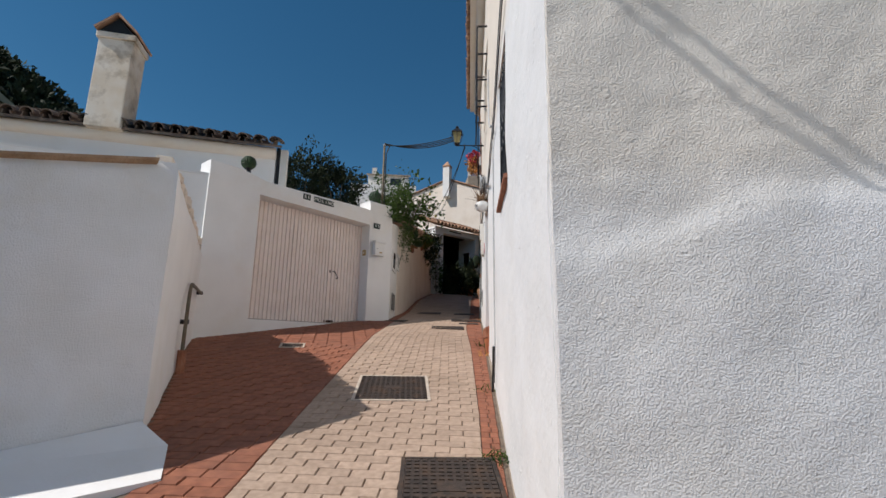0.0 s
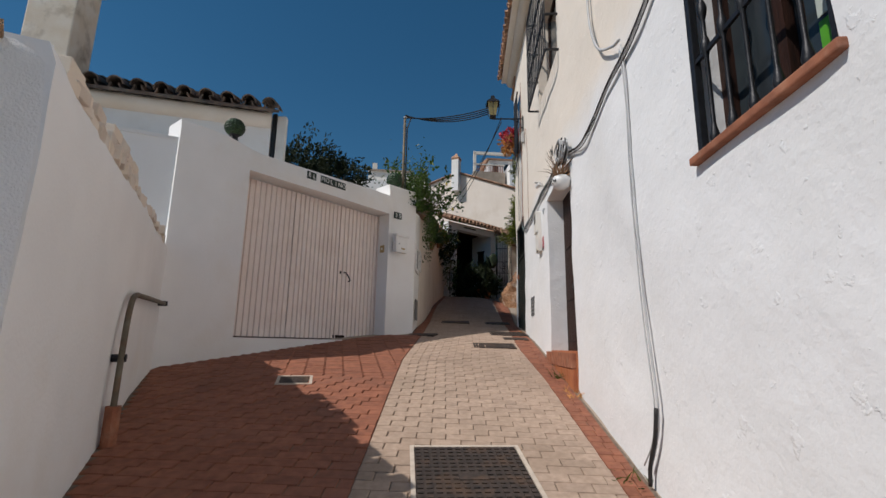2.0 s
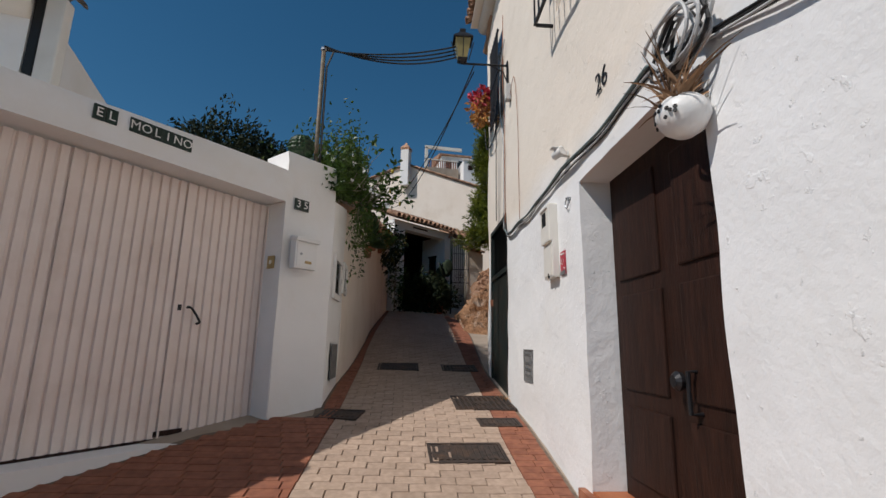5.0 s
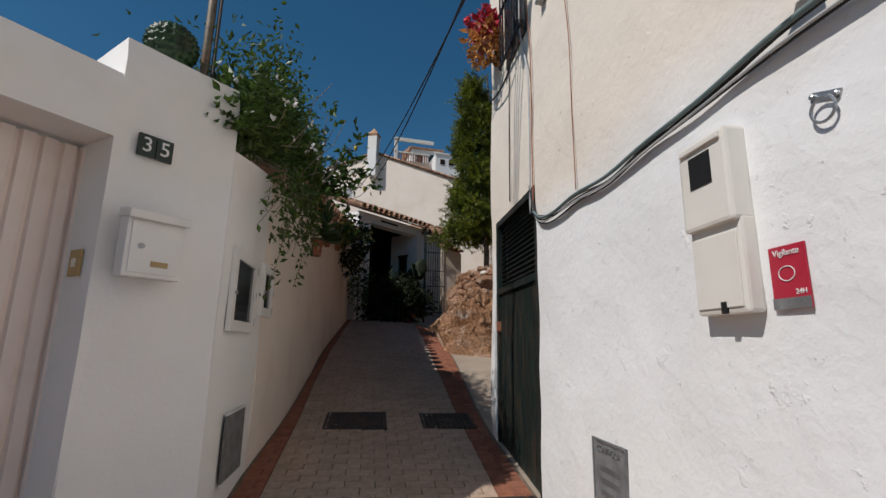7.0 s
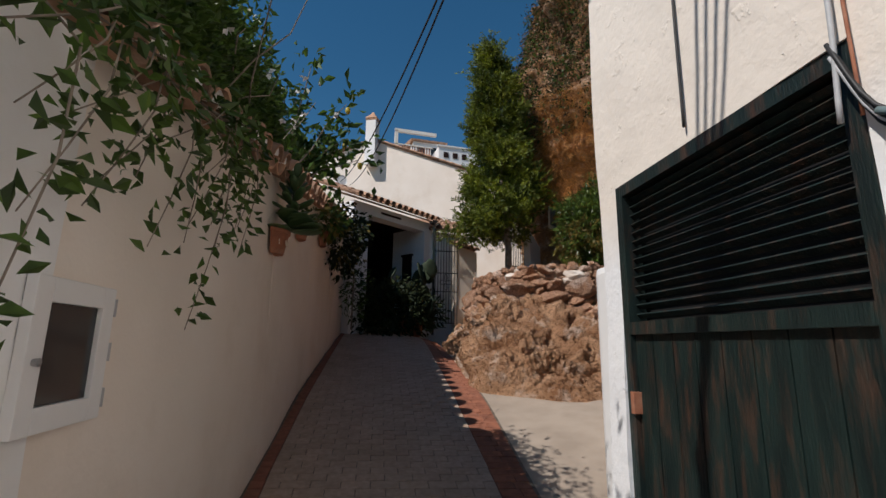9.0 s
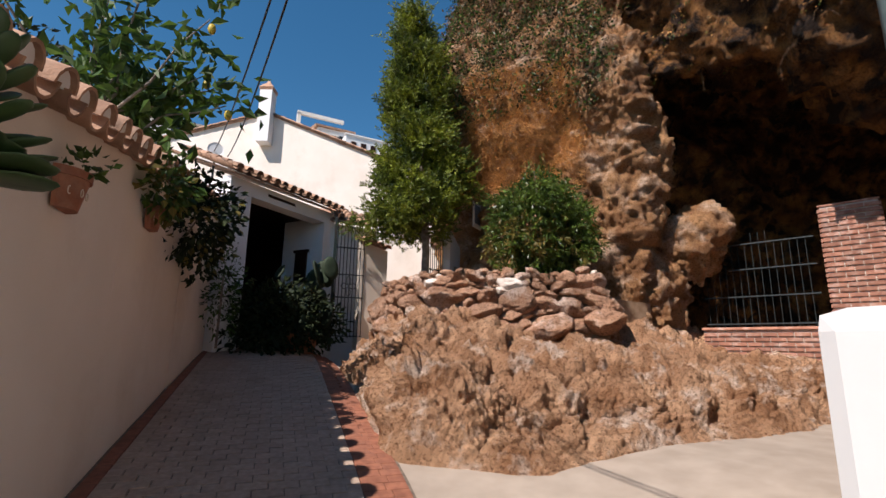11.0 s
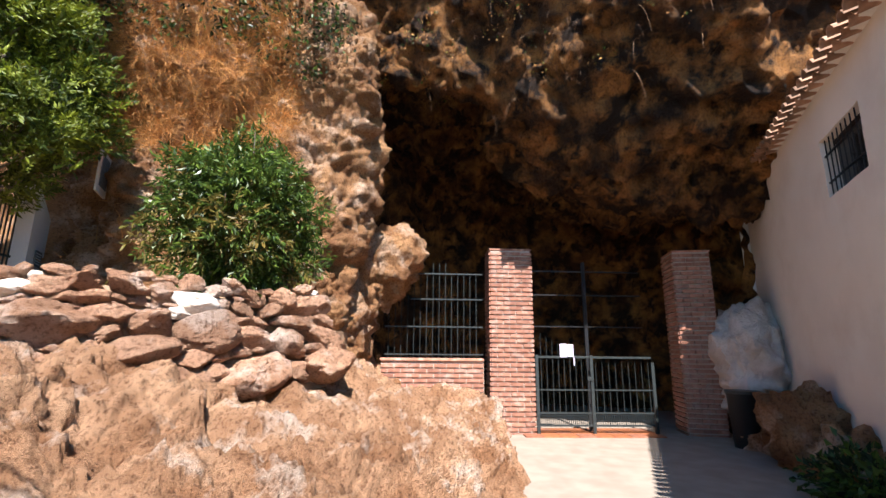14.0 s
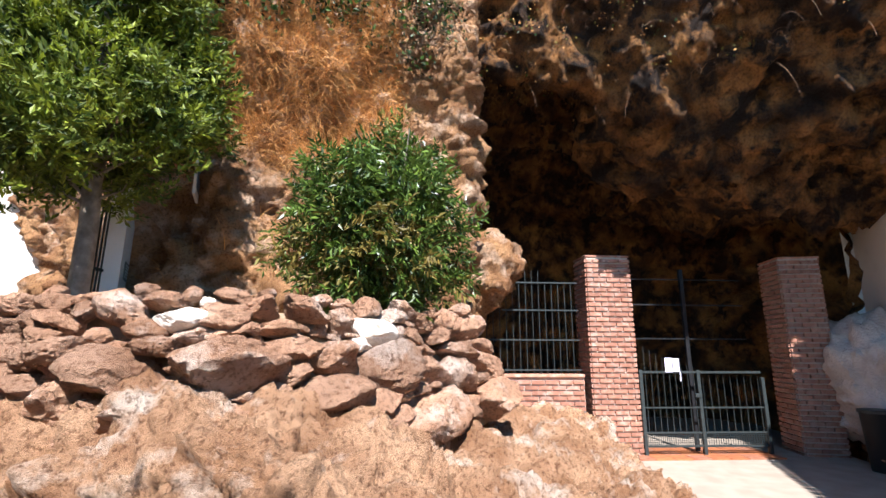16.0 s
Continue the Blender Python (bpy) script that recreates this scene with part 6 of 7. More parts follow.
tagged(wall("wall_porch_inner", PF1 - pfn * 1.2 + pfd * 1.6, PF1 - pfn * PDEP + pfd * 1.6, 3.4, 6.95, 0.3, DARKWOOD, (), 0.6, 0.0, seed=38), "inner wall of the porch, coloured near-black for its shade", "wall", kind="structure")
tagged(wall("wall_porch_return", PF1 - pfn * 1.25, PF1 - pfn * 1.25 + pfd * 1.6, 3.4, 6.95, 0.2, WHITE, (), 0.6, 0.0, seed=39), "white return wall inside the porch", "wall", kind="structure")
tagged(part("ceiling_porch", prism(bmesh.new(), [tuple(PF0), tuple(PF1), tuple(PF1 + pfd * 1.6 - pfn * 1.2), tuple(PF1 + pfd * 1.6 - pfn * PDEP), tuple(PF0 - pfn * PDEP)], 6.92, 6.98), DARKWOOD), "porch ceiling, coloured near-black for its shade", "ceiling", kind="structure")
# Planks added at the back to darken the porch.
bd = new("porch_shade_planks")
bd.matrix_world = Matrix.Translation((PF0 - pfn * (PDEP - 0.02)).to_3d()) @ pose(0, 0, 0, 0, 0, math.degrees(math.atan2(pfd.y, pfd.x)))
tagged(bd, "near-black planks added at the back of the porch for shade", "door")
for k in range(20):
    part("plank", boxbm(0.32 + 0.14 * k, 0.455 + 0.14 * k, -0.06, -0.012, 3.6, 6.6), DARKWOOD, bd)
niche = thing("porch_niche", "dark shuttered niche in the porch's white wall", "shutter", tuple((PF1 - pfd * 0.275 - pfn * 0.45).to_3d() + Vector((0, 0, 5.40))), math.degrees(math.atan2(-pfn.y, -pfn.x)))
part("shutter", boxbm(0, 0.34, -0.02, 0.04, 0, 0.72, 0.004), DARKWOOD, niche)
part("lintel", boxbm(-0.05, 0.39, -0.02, 0.05, 0.72, 0.78), DARKWOOD, niche)
proof = thing("porch_roof", "clay barrel-tile roof over the porch", "roof", kind="structure")
tile_field(proof, ppt(-0.15, 7.12, 0.26), ppt(PL + 0.1, 7.12, 0.26), (-pfn.x, -pfn.y, 0.42), 5, 0.23)
part("deck", prism(bmesh.new(), [tuple(ppt(-0.1, 0, 0.2).xy), tuple(ppt(PL + 0.1, 0, 0.2).xy), tuple(ppt(PL + 0.1, 0, -4.3).xy), tuple(ppt(-0.1, 0, -4.3).xy)], lambda x, y: 7.06 + 0.42 * max(0, -(Vector((x, y)) - PF0).dot(pfn)), lambda x, y: 7.10 + 0.42 * max(0, -(Vector((x, y)) - PF0).dot(pfn))), TILE, proof)
nm = thing("door_number", "black wrought number on the porch pier", "house number")
nm.matrix_world = Matrix.Translation(ppt(0.25, 6.45, 0.01)) @ pose(0, 0, 0, 0, 0, math.degrees(math.atan2(pfd.y, pfd.x)))
text_part("37", 0.30, UPRIGHT, IRON, nm)
part("nail", lathe(bmesh.new(), [(0.008, 0), (0.008, 0.01)], 6, pose(0, 0, 0.14, 90)), IRON, nm)
roof3 = thing("side_roof", "small clay-tile roof beside the porch", "roof", kind="structure")
tile_field(roof3, (3.95, 22.85, 6.92), (4.95, 22.85, 6.75), (0.1, 0.9, 0.42), 4, 0.23)
part("deck", prism(bmesh.new(), [(3.9, 22.9), (5.0, 22.9), (5.2, 25), (3.9, 25)], lambda x, y: 6.80 + 0.4 * (y - 22.9), lambda x, y: 6.86 + 0.4 * (y - 22.9)), TILE, roof3)
tagged(wall("wall_side_room", (3.95, 23.2), (5.2, 23.3), 3.4, 6.85, 0.3, WHITE, (), 0.4, 0.01, seed=36), "white wall of the side room", "wall", kind="structure")
bw = tagged(wall("wall_beige", (4.42, 22.25), (5.08, 22.35), 3.4, lambda s: 6.28 - 0.22 * s, 0.22, CREAM, (), 0.2, 0.01, seed=37), "beige rendered gate wall", "wall", kind="structure")
cop2 = thing("beige_wall_coping", "clay-tile coping of the beige wall", "coping", kind="structure")
tile_field(cop2, (4.40, 22.15, 6.27), (5.12, 22.25, 6.11), (0, 1, 0.3), 1, 0.2)
ig = thing("porch_gate", "open black wrought-iron gate with a curved top", "gate", (3.84, 22.35, 4.15), -8)
part("post", boxbm(-0.03, 0.03, -0.03, 0.03, -0.3, 2.62), GREENWOOD, ig, "dark green post")
for k in range(9):
    x = 0.05 + 0.075 * k
    part("bar", tube(bmesh.new(), [(x, 0, 0.0), (x, 0, 2.55 - 0.42 * (x / 0.65) ** 2)], 0.010, 6), IRON, ig)
part("top_rail", tube(bmesh.new(), [(0.02 + 0.07 * k, 0, 2.55 - 0.42 * ((0.07 * k) / 0.65) ** 2) for k in range(10)], 0.014, 6), IRON, ig)
for z in (0.02, 0.85, 1.35, 1.95):
    part("rail", boxbm(0.02, 0.67, -0.012, 0.012, z - 0.012, z + 0.012), IRON, ig)
part("rosette", tube(bmesh.new(), [(0.34 + 0.16 * math.cos(a) * abs(math.cos(2 * a)), 0, 1.1 + 0.22 * math.sin(a) * abs(math.cos(2 * a))) for a in (2 * math.pi * k / 48 for k in range(49))], 0.010, 5, caps=False), IRON, ig)
# gable behind
GA = radians(28)
GC, GDIR = Vector((2.97, 29.5)), Vector((math.cos(GA), -math.sin(GA)))
GOUT = Vector((GDIR.y, -GDIR.x))
def gab(a, z, out=0.0):
    """A point on the gable, a metres along it from the chimney."""
    q = GC + GDIR * a + GOUT * out
    return Vector((q.x, q.y, z))
def gable_z(a):
    return float(np.interp(a, (-9.0, -3.46, 0.0, 4.2, 7.7), (9.74, 11.3, 12.3, 10.63, 9.18)))
tagged(wall("wall_gable", gab(-9.0, 0).xy, gab(7.7, 0).xy, 3.0, lambda a: gable_z(a - 9.0), 0.4, REARWHITE, (), 0.5, 0.012, seed=31), "broad cream-white gable wall of the end house", "wall", kind="structure")
tagged(wall("wall_gable_side", gab(-9.0, 0, -6.0).xy, gab(-9.0, 0).xy, 3.0, 9.7, 0.4, WHITE, (), 1.0, 0.0, seed=35), "white side wall of the end house", "wall", kind="structure")
groof = thing("gable_roof", "clay-tile verge of the white gable", "roof", kind="structure")
for a0, a1 in ((-9.0, -3.46), (-3.46, 0.0), (0.0, 4.2), (4.2, 7.7)):
    p, q = gab(a0, gable_z(a0) + 0.04, 0.03), gab(a1, gable_z(a1) + 0.04, 0.03)
    lo, hi = (p, q) if q.z > p.z else (q, p)
    n = max(1, round((hi - lo).length / 0.36))
    up = (hi - lo).normalized()
    ax = up.cross(Vector((0, 0, 1))).normalized()
    m = Matrix((ax, up, ax.cross(up))).transposed().to_4x4() @ Matrix.Diagonal((1.3, 1.0, 1.0, 1))
    for k in range(n):
        o = new("roof_tile", COVER)
        o.parent = groof
        m.translation = lo.lerp(hi, k / n)
        o.matrix_basis = m.copy()
    part("deck", prism(bmesh.new(), [tuple(gab(a0, 0, 0.08).xy), tuple(gab(a1, 0, 0.08).xy), tuple(gab(a1, 0, -7).xy), tuple(gab(a0, 0, -7).xy)],
                       lambda x, y: gable_z((Vector((x, y)) - GC).dot(GDIR)) - 0.02, lambda x, y: gable_z((Vector((x, y)) - GC).dot(GDIR)) + 0.06), TILE, groof)
ch2 = thing("chimney", "slender white chimney on the gable with a tiled cap", "chimney", (GC.x + GOUT.x * 0.2, GC.y + GOUT.y * 0.2, 0), -28)
part("shaft", prism(bmesh.new(), [(-0.22, -0.24), (0.22, -0.24), (0.22, 0.22), (-0.22, 0.22)], 11.05, 13.05), WHITE, ch2)
part("cap", lathe(bmesh.new(), [(0.33, 13.05), (0.36, 13.10), (0.30, 13.14)], 4, pose(0, 0, 0, 0, 0, 45)), TILE, ch2)
part("cowl", lathe(bmesh.new(), [(0.34, 13.14), (0.36, 13.18), (0.10, 13.42), (0.06, 13.50)], 4, pose(0, 0, 0, 0, 0, 45)), TILE, ch2)
bpole = thing("service_mast", "thin service mast with cables on the porch corner", "mast", (1.27, 22.2, 5.4))
part("mast", tube(bmesh.new(), [(0, 0, 0), (0, 0, 2.35)], 0.022, 8), GREYIRON, bpole)
part("dish", lathe(bmesh.new(), [(0.02, 0), (0.10, 0.015), (0.14, 0.045), (0.15, 0.06), (0.13, 0.05)], 16, pose(0, -0.06, 2.32, 90)), ENAMEL, bpole, "white dish")

# ---- buildings far above ----
bal = thing("hill_house", "weathered terrace house with a balustrade high above", "house", (0, 0, 0))
part("wall", box(bmesh.new(), 6.5, 9.6, 44.6, 50, 8, 18.4), CONCRETE, bal)
for k in range(14):
    part("baluster", boxbm(6.7 + 0.2 * k, 6.78 + 0.2 * k, 44.65, 44.72, 18.4, 19.1), TERRACOTTA, bal)
part("handrail", boxbm(6.5, 9.6, 44.6, 44.75, 19.1, 19.2), UPPERWHITE, bal)
part("arch_post", boxbm(6.5, 6.75, 44.6, 44.85, 18.4, 20.3), UPPERWHITE, bal)
part("arch_beam", boxbm(6.5, 9.9, 44.6, 44.85, 20.2, 20.45), UPPERWHITE, bal)
part("upper_wall", boxbm(8.3, 11.0, 46, 50, 18.4, 20.2), WHITE, bal)
part("roof", prism(bmesh.new(), [(8.1, 45.8), (11.2, 45.8), (11.2, 50), (8.1, 50)], lambda x, y: 20.2, lambda x, y: 20.35 + 0.25 * (y - 45.8)), TILE, bal)
for k in range(2):
    part("window", boxbm(8.7 + 1.1 * k, 9.2 + 1.1 * k, 45.97, 45.995, 18.9, 19.8), GLASS, bal)
wh = thing("white_hill_house", "white flat-roofed house with small windows above the gable", "house")
part("wall", boxbm(9.8, 13.2, 43.5, 49, 8, 18.9), WHITE, wh)
for k in range(3):
    part("window", boxbm(10.2 + 0.75 * k, 10.6 + 0.75 * k, 43.46, 43.495, 18.0, 18.45), DARKWOOD, wh)
part("parapet", boxbm(9.7, 13.3, 43.4, 43.6, 18.9, 19.0), WHITE, wh)
fh = thing("far_house", "far white house with a flat roof terrace", "house")
part("wall", boxbm(-5.9, 1.4, 50, 58, 6, 18.9), WHITE, fh)
part("upper_room", prism(bmesh.new(), [(-4.0, 51), (0.6, 51), (0.6, 58), (-4.0, 58)], 18.9, 20.3), UPPERWHITE, fh)
part("roof_edge", boxbm(-4.2, 0.8, 50.8, 51.0, 20.3, 20.45), CONCRETE, fh)
part("chimney", boxbm(-3.6, -3.1, 51.2, 51.7, 20.4, 21.3), UPPERWHITE, fh)
part("window", boxbm(-1.5, -0.3, 50.95, 50.99, 19.2, 20.0), GLASS, fh)
part("rail", boxbm(-0.1, 1.4, 50.0, 50.05, 19.7, 19.78), IRON, fh)

# ---- trees and plants ----
rs = np.random.RandomState(11)
def limb(bm, a, b, r0, r1, n=6, wob=0.06):
    a, b = Vector(a), Vector(b)
    pts = [a.lerp(b, i / n) + Vector(rs.normal(size=3)) * wob * (0 < i < n) for i in range(n + 1)]
    tube(bm, pts, r0, 7, True, r1)
    return pts
# cypress on the terrace
cy = thing("cypress_tree", "dense dark green cypress with a pale bare trunk", "tree", (5.66, 21.45, 4.88))
tb = bmesh.new()
limb(tb, (0, 0, -0.2), (-0.05, 0, 1.9), 0.10, 0.08, 6, 0.015)
limb(tb, (-0.05, 0, 1.9), (-0.45, 0.1, 6.5), 0.08, 0.015, 8, 0.05)
part("trunk", tb, BARK, cy, smooth=True)
C, O, LB = [], [], bmesh.new()
for k in range(165):
    h = rs.uniform(0, 1) ** 1.1
    z = 1.62 + 5.25 * h
    rad = float(np.interp(h, (0, 0.10, 0.30, 0.55, 0.8, 1.0), (0.46, 0.78, 0.64, 0.47, 0.28, 0.05)))
    a = rs.uniform(0, 2 * math.pi)
    r = rad * (0.30 + 1.0 * rs.uniform(0, 1) ** 0.8)
    hub = Vector((-0.06 - 0.40 * h + r * math.cos(a), r * math.sin(a), z))
    limb(LB, (-0.06 - 0.40 * h, 0, z - 0.30), hub, 0.02, 0.005, 3, 0.02)
    for q in range(rs.randint(5, 9)):
        C.append(hub + Vector((rs.normal() * 0.12, rs.normal() * 0.12, rs.normal() * 0.15)))
        O.append((math.cos(a) * 0.8, math.sin(a) * 0.8, 0.45))
for k in range(60):
    c = Vector((-0.95 + rs.normal() * 0.28, -0.35 + rs.normal() * 0.3, 1.75 + rs.normal() * 0.22))
    C.append(c)
    O.append((-0.8, -0.4, 0.1))
part("limb_work", LB, BARK, cy)
C, O = np.array(C), np.array(O)
# sprays: short fans of scale-leaves
PP, OO = [], []
for c, o in zip(C, O):
    for f in range(7):
        d = np.array(o) + rs.normal(size=3) * 0.5
        d /= np.linalg.norm(d)
        side = np.cross(d, rs.normal(size=3))
        side /= np.linalg.norm(side)
        st = c + rs.normal(size=3) * 0.10
        for j in range(9):
            q = st + d * 0.030 * j
            for sg in (-1, 1):
                PP.append(q)
                OO.append((d + side * sg * 0.9) * 1.6)
loc = np.array([5.66, 21.45, 4.88])
leaf_mesh("crown", np.array(PP) + loc, 0.078, CYPRESS, 0.36, np.array(OO), 0.05, 12, parent=cy, fold=0.05)

# bush against the cliff: compound leaves
bu = thing("cliff_bush", "bushy green shrub with bronze young leaves by the cliff", "shrub", (6.72, 18.85, 5.0))
sb = bmesh.new()
for k in range(16):
    a = rs.uniform(0, 6.28)
    limb(sb, (rs.normal() * 0.12, rs.normal() * 0.12, -0.1), (0.7 * math.cos(a), 0.7 * math.sin(a), rs.uniform(0.9, 2.2)), 0.016, 0.005, 5, 0.04)
part("stem_cluster", sb, BARK, bu)
P, o = blob_points(rs, (6.70, 18.85, 6.15), (0.86, 0.80, 0.98), 2500, 0.35, 0.42, 2.3)
PP, OO, SL = [], [], []
for p, d in zip(P, o):
    w = d + rs.normal(size=3) * 0.5 + np.array([0, 0, -0.1])
    w /= np.linalg.norm(w)
    side = np.cross(w, rs.normal(size=3))
    side /= np.linalg.norm(side)
    young = 1 if (-0.75 < d[2] < 0.0 and d[0] < 0.25 and rs.uniform() < 0.45) or rs.uniform() < 0.05 else 0
    for j in range(5):
        for sgn in (-1, 1):
            PP.append(p + w * 0.045 * j)
            OO.append((w * 0.9 + side * sgn) * 2.2)
            SL.append(young)
leaf_mesh("foliage", PP, 0.092, [BUSHLEAF, YOUNGLEAF], 0.28, OO, 0.5, 13, parent=bu, slots=SL)

# lemon tree behind the street wall
lt = thing("lemon_tree", "lemon tree with glossy leaves and fruit over the wall", "tree", (-0.35, 18.4, 3.6))
tb = bmesh.new()
limb(tb, (0, 0, -0.1), (0.2, 0, 2.4), 0.09, 0.06, 6, 0.03)
tips = []
for k in range(22):
    tip = Vector((0.62 + rs.normal() * 0.48, -0.1 + rs.normal() * 0.85, 3.55 + rs.normal() * 0.46))
    limb(tb, (0.2, 0, 2.4 + rs.uniform(-0.3, 0.2)), tip, 0.025, 0.006, 5, 0.07)
    tips.append(tip)
part("branch_work", tb, BARK, lt, smooth=True)
PP, OO = [], []
for tip in tips:
    for k in range(74):
        f = rs.uniform(0.35, 1.12)
        q = Vector((0.2, 0, 2.4)).lerp(tip, f) + Vector(rs.normal(size=3)) * 0.13
        PP.append(q + Vector((-0.35, 18.4, 3.6)))
        OO.append(tuple((tip - Vector((0.2, 0, 2.4))).normalized() * 0.6 + Vector(rs.normal(size=3)) * 0.5))
leaf_mesh("foliage", PP, 0.185, LEAF, 0.5, OO, 0.25, 14, parent=lt)
for k in range(7):
    t = tips[k * 3]
    part("lemon", lathe(bmesh.new(), [(0.008, -0.06), (0.03, -0.045), (0.042, 0.0), (0.03, 0.045), (0.008, 0.055)], 12, Matrix.Translation(t + Vector((0.03, 0, -0.1)))), LEMON, lt, "yellow lemon", smooth=True)

# climber over the gate pillar and coping
cl = thing("climbing_plant", "green climber with small white flowers over the wall top", "climber", (-0.3, 12.0, 4.4))
PP, OO = [], []
for k in range(15000):
    y = 10.7 + 3.5 * rs.uniform(0, 1) ** 0.9
    h = float(np.interp(y, (10.7, 11.2, 12.2, 13.6, 15.3), (0.18, 0.55, 0.75, 0.55, 0.2)))
    r = rs.normal(size=2)
    PP.append((lwx(y) - 0.10 + min(0.14, 0.26 * r[0]), y, lwz(y) + 0.12 + h * abs(r[1]) * 0.62))
    OO.append((0.3 + rs.normal() * 0.5, rs.normal() * 0.6, 0.5))
strands = []
for k in range(26):
    y = 11.4 + rs.uniform(0, 1.7)
    L = rs.uniform(0.3, 0.75) if k > 1 else 1.1
    dy = rs.normal() * 0.3
    strands.append([(lwx(y + dy * f) + 0.17 + 0.06 * math.sin(f * 4) - 0.2 * (f == 0), y + dy * f, lwz(y) + 0.1 - L * f) for f in (0, 0.25, 0.5, 0.75, 1.0)])
    for j in range(int(L * 48)):
        f = j / (L * 48)
        PP.append((lwx(y + dy * f) + 0.17 + 0.06 * math.sin(f * 4) + rs.normal() * 0.03, y + dy * f + rs.normal() * 0.03, lwz(y) + 0.1 - L * f + rs.normal() * 0.02))
        OO.append((0.5, rs.normal() * 0.5, -0.4))
leaf_mesh("foliage", PP, 0.066, LEAF, 0.5, OO, 0.2, 15, parent=cl)
sp = bmesh.new()
for st in strands:
    tube(sp, st, 0.004, 5, True, 0.002)
for k in range(26):
    y = 10.8 + 3.4 * rs.uniform()
    limb(sp, (lwx(y) - 0.1, y, lwz(y)), (lwx(y) + rs.normal() * 0.3, y + rs.normal() * 0.4, lwz(y) + 0.75 * rs.uniform(0.5, 1.3)), 0.006, 0.003, 4, 0.05)
o = part("stem_tangle", sp, BARK, cl)
o.matrix_parent_inverse = cl.matrix_world.inverted()
FP = []
for k in range(26):
    y = 10.9 + 3.6 * rs.uniform()
    FP += [(lwx(y) + 0.1 + rs.normal() * 0.2, y, lwz(y) + 0.25 + 0.55 * rs.uniform())] * 4
leaf_mesh("blossom", FP, 0.04, ENAMEL, 0.8, None, 0, 16, parent=cl)
# dark hanging shrub on the wall's far end
dk = thing("trailing_plant", "dark trailing shrub with bronze leaf tips over the wall", "shrub", (1.0, 19.0, 5.2))
P, o = blob_points(rs, (1.12, 18.7, 5.45), (0.48, 1.0, 0.62), 1500, 0.3, 0.35, 1.8)
leaf_mesh("foliage", P, 0.10, [DARKLEAF, YOUNGLEAF], 0.6, o, 0.5, 17, parent=dk, slots=(rs.uniform(size=1500) < 0.12).astype(int))
part("stem", tube(bmesh.new(), [(-0.1, 0.1, -0.6), (0.0, 0, 0.1), (0.15, -0.3, 0.35)], 0.02, 6, True, 0.008), BARK, dk)
P, o = blob_points(rs, (1.6, 20.9, 4.9), (0.35, 0.5, 0.75), 500, 0.3, 0.35, 1.8)
fern = thing("corner_shrub", "thin green shrub by the porch pier", "shrub", (1.6, 20.9, 4.0))
leaf_mesh("foliage", P, 0.09, LEAF, 0.4, o, 0.1, 18, parent=fern)
part("stem", tube(bmesh.new(), [(0, 0, -0.1), (0, 0, 1.2)], 0.02, 6), BARK, fern)

# wall pots
def wall_pot(label, y, z, size=1.0):
    e = new("wall_planter")
    e.matrix_world = smat(y, z, 0.02)
    tagged(e, label, "flower pot", group="planters on the street wall")
    bm = bmesh.new()
    prof = ((0.11, 0.0), (0.15, 0.20), (0.165, 0.20), (0.165, 0.255), (0.14, 0.255), (0.13, 0.22))
    rings = []
    for r, zz in prof:
        r *= size
        rings.append([bm.verts.new((r * 1.05 * math.cos(math.pi * k / 12), -0.75 * r * 1.25 * math.sin(math.pi * k / 12), zz * size)) for k in range(13)])
    for a, b in zip(rings, rings[1:]):
        for k in range(12):
            bm.faces.new((a[k], a[k + 1], b[k + 1], b[k]))
    bm.faces.new(rings[0])
    bm.faces.new(rings[-1][::-1])
    for a, b in zip(rings, rings[1:]):
        bm.faces.new((a[0], b[0], b[-1], a[-1]))
    bmesh.ops.recalc_face_normals(bm, faces=bm.faces)
    part("pot", bm, TERRACOTTA, e)
    for k in range(4):
        a = math.pi * (k + 1.0) / 5
        part("relief", tube(bmesh.new(), [(0.136 * size * math.cos(a) + 0.018 * math.cos(u), -0.128 * size * math.sin(a) - 0.006, 0.11 * size + 0.022 * math.sin(u)) for u in (2 * math.pi * i / 8 for i in range(9))], 0.003, 5, caps=False), CREAM, e)
    return e
p1 = wall_pot("hanging terracotta wall planter with a big-leaved succulent", 14.35, 4.32, 0.84)
rb = smat(14.35, 4.52, 0.16).translation
def paddle(p, d, length, width, thick=0.012):
    """A thick rounded succulent leaf from p along d."""
    bm = bmesh.new()
    lathe(bm, [(0.15, 0), (0.32, 0.12), (0.46, 0.40), (0.50, 0.65), (0.38, 0.88), (0.12, 1.0)], 12)
    d = Vector(d).normalized()
    sx = d.cross(Vector((0, 0, 1)))
    sx = sx.normalized() if sx.length > 0.05 else Vector((1, 0, 0))
    sy = d.cross(sx)
    m = Matrix((sx * width, sy * thick * 2, d * length)).transposed().to_4x4()
    m.translation = p
    bmesh.ops.transform(bm, matrix=m, verts=bm.verts)
    ob = part("leaf", bm, CACTUS, p1, smooth=True)
    ob.matrix_parent_inverse = p1.matrix_world.inverted()
for k in range(14):
    a = k * 2.4
    paddle(rb + Vector((0, 0, 0.02 * (k % 4))), (math.cos(a) + 0.25, math.sin(a), 0.05 + 0.12 * (k % 4)), rs.uniform(0.21, 0.27), rs.uniform(0.17, 0.21))
for k in range(24):
    a, zz = k * 2.4, 0.10 + 0.016 * k
    paddle(rb + Vector((0.03 * math.cos(a), 0.03 * math.sin(a), zz)), (math.cos(a), math.sin(a), 0.4 + 2.0 * (k / 24) ** 2), 0.19 - 0.003 * k, 0.075)
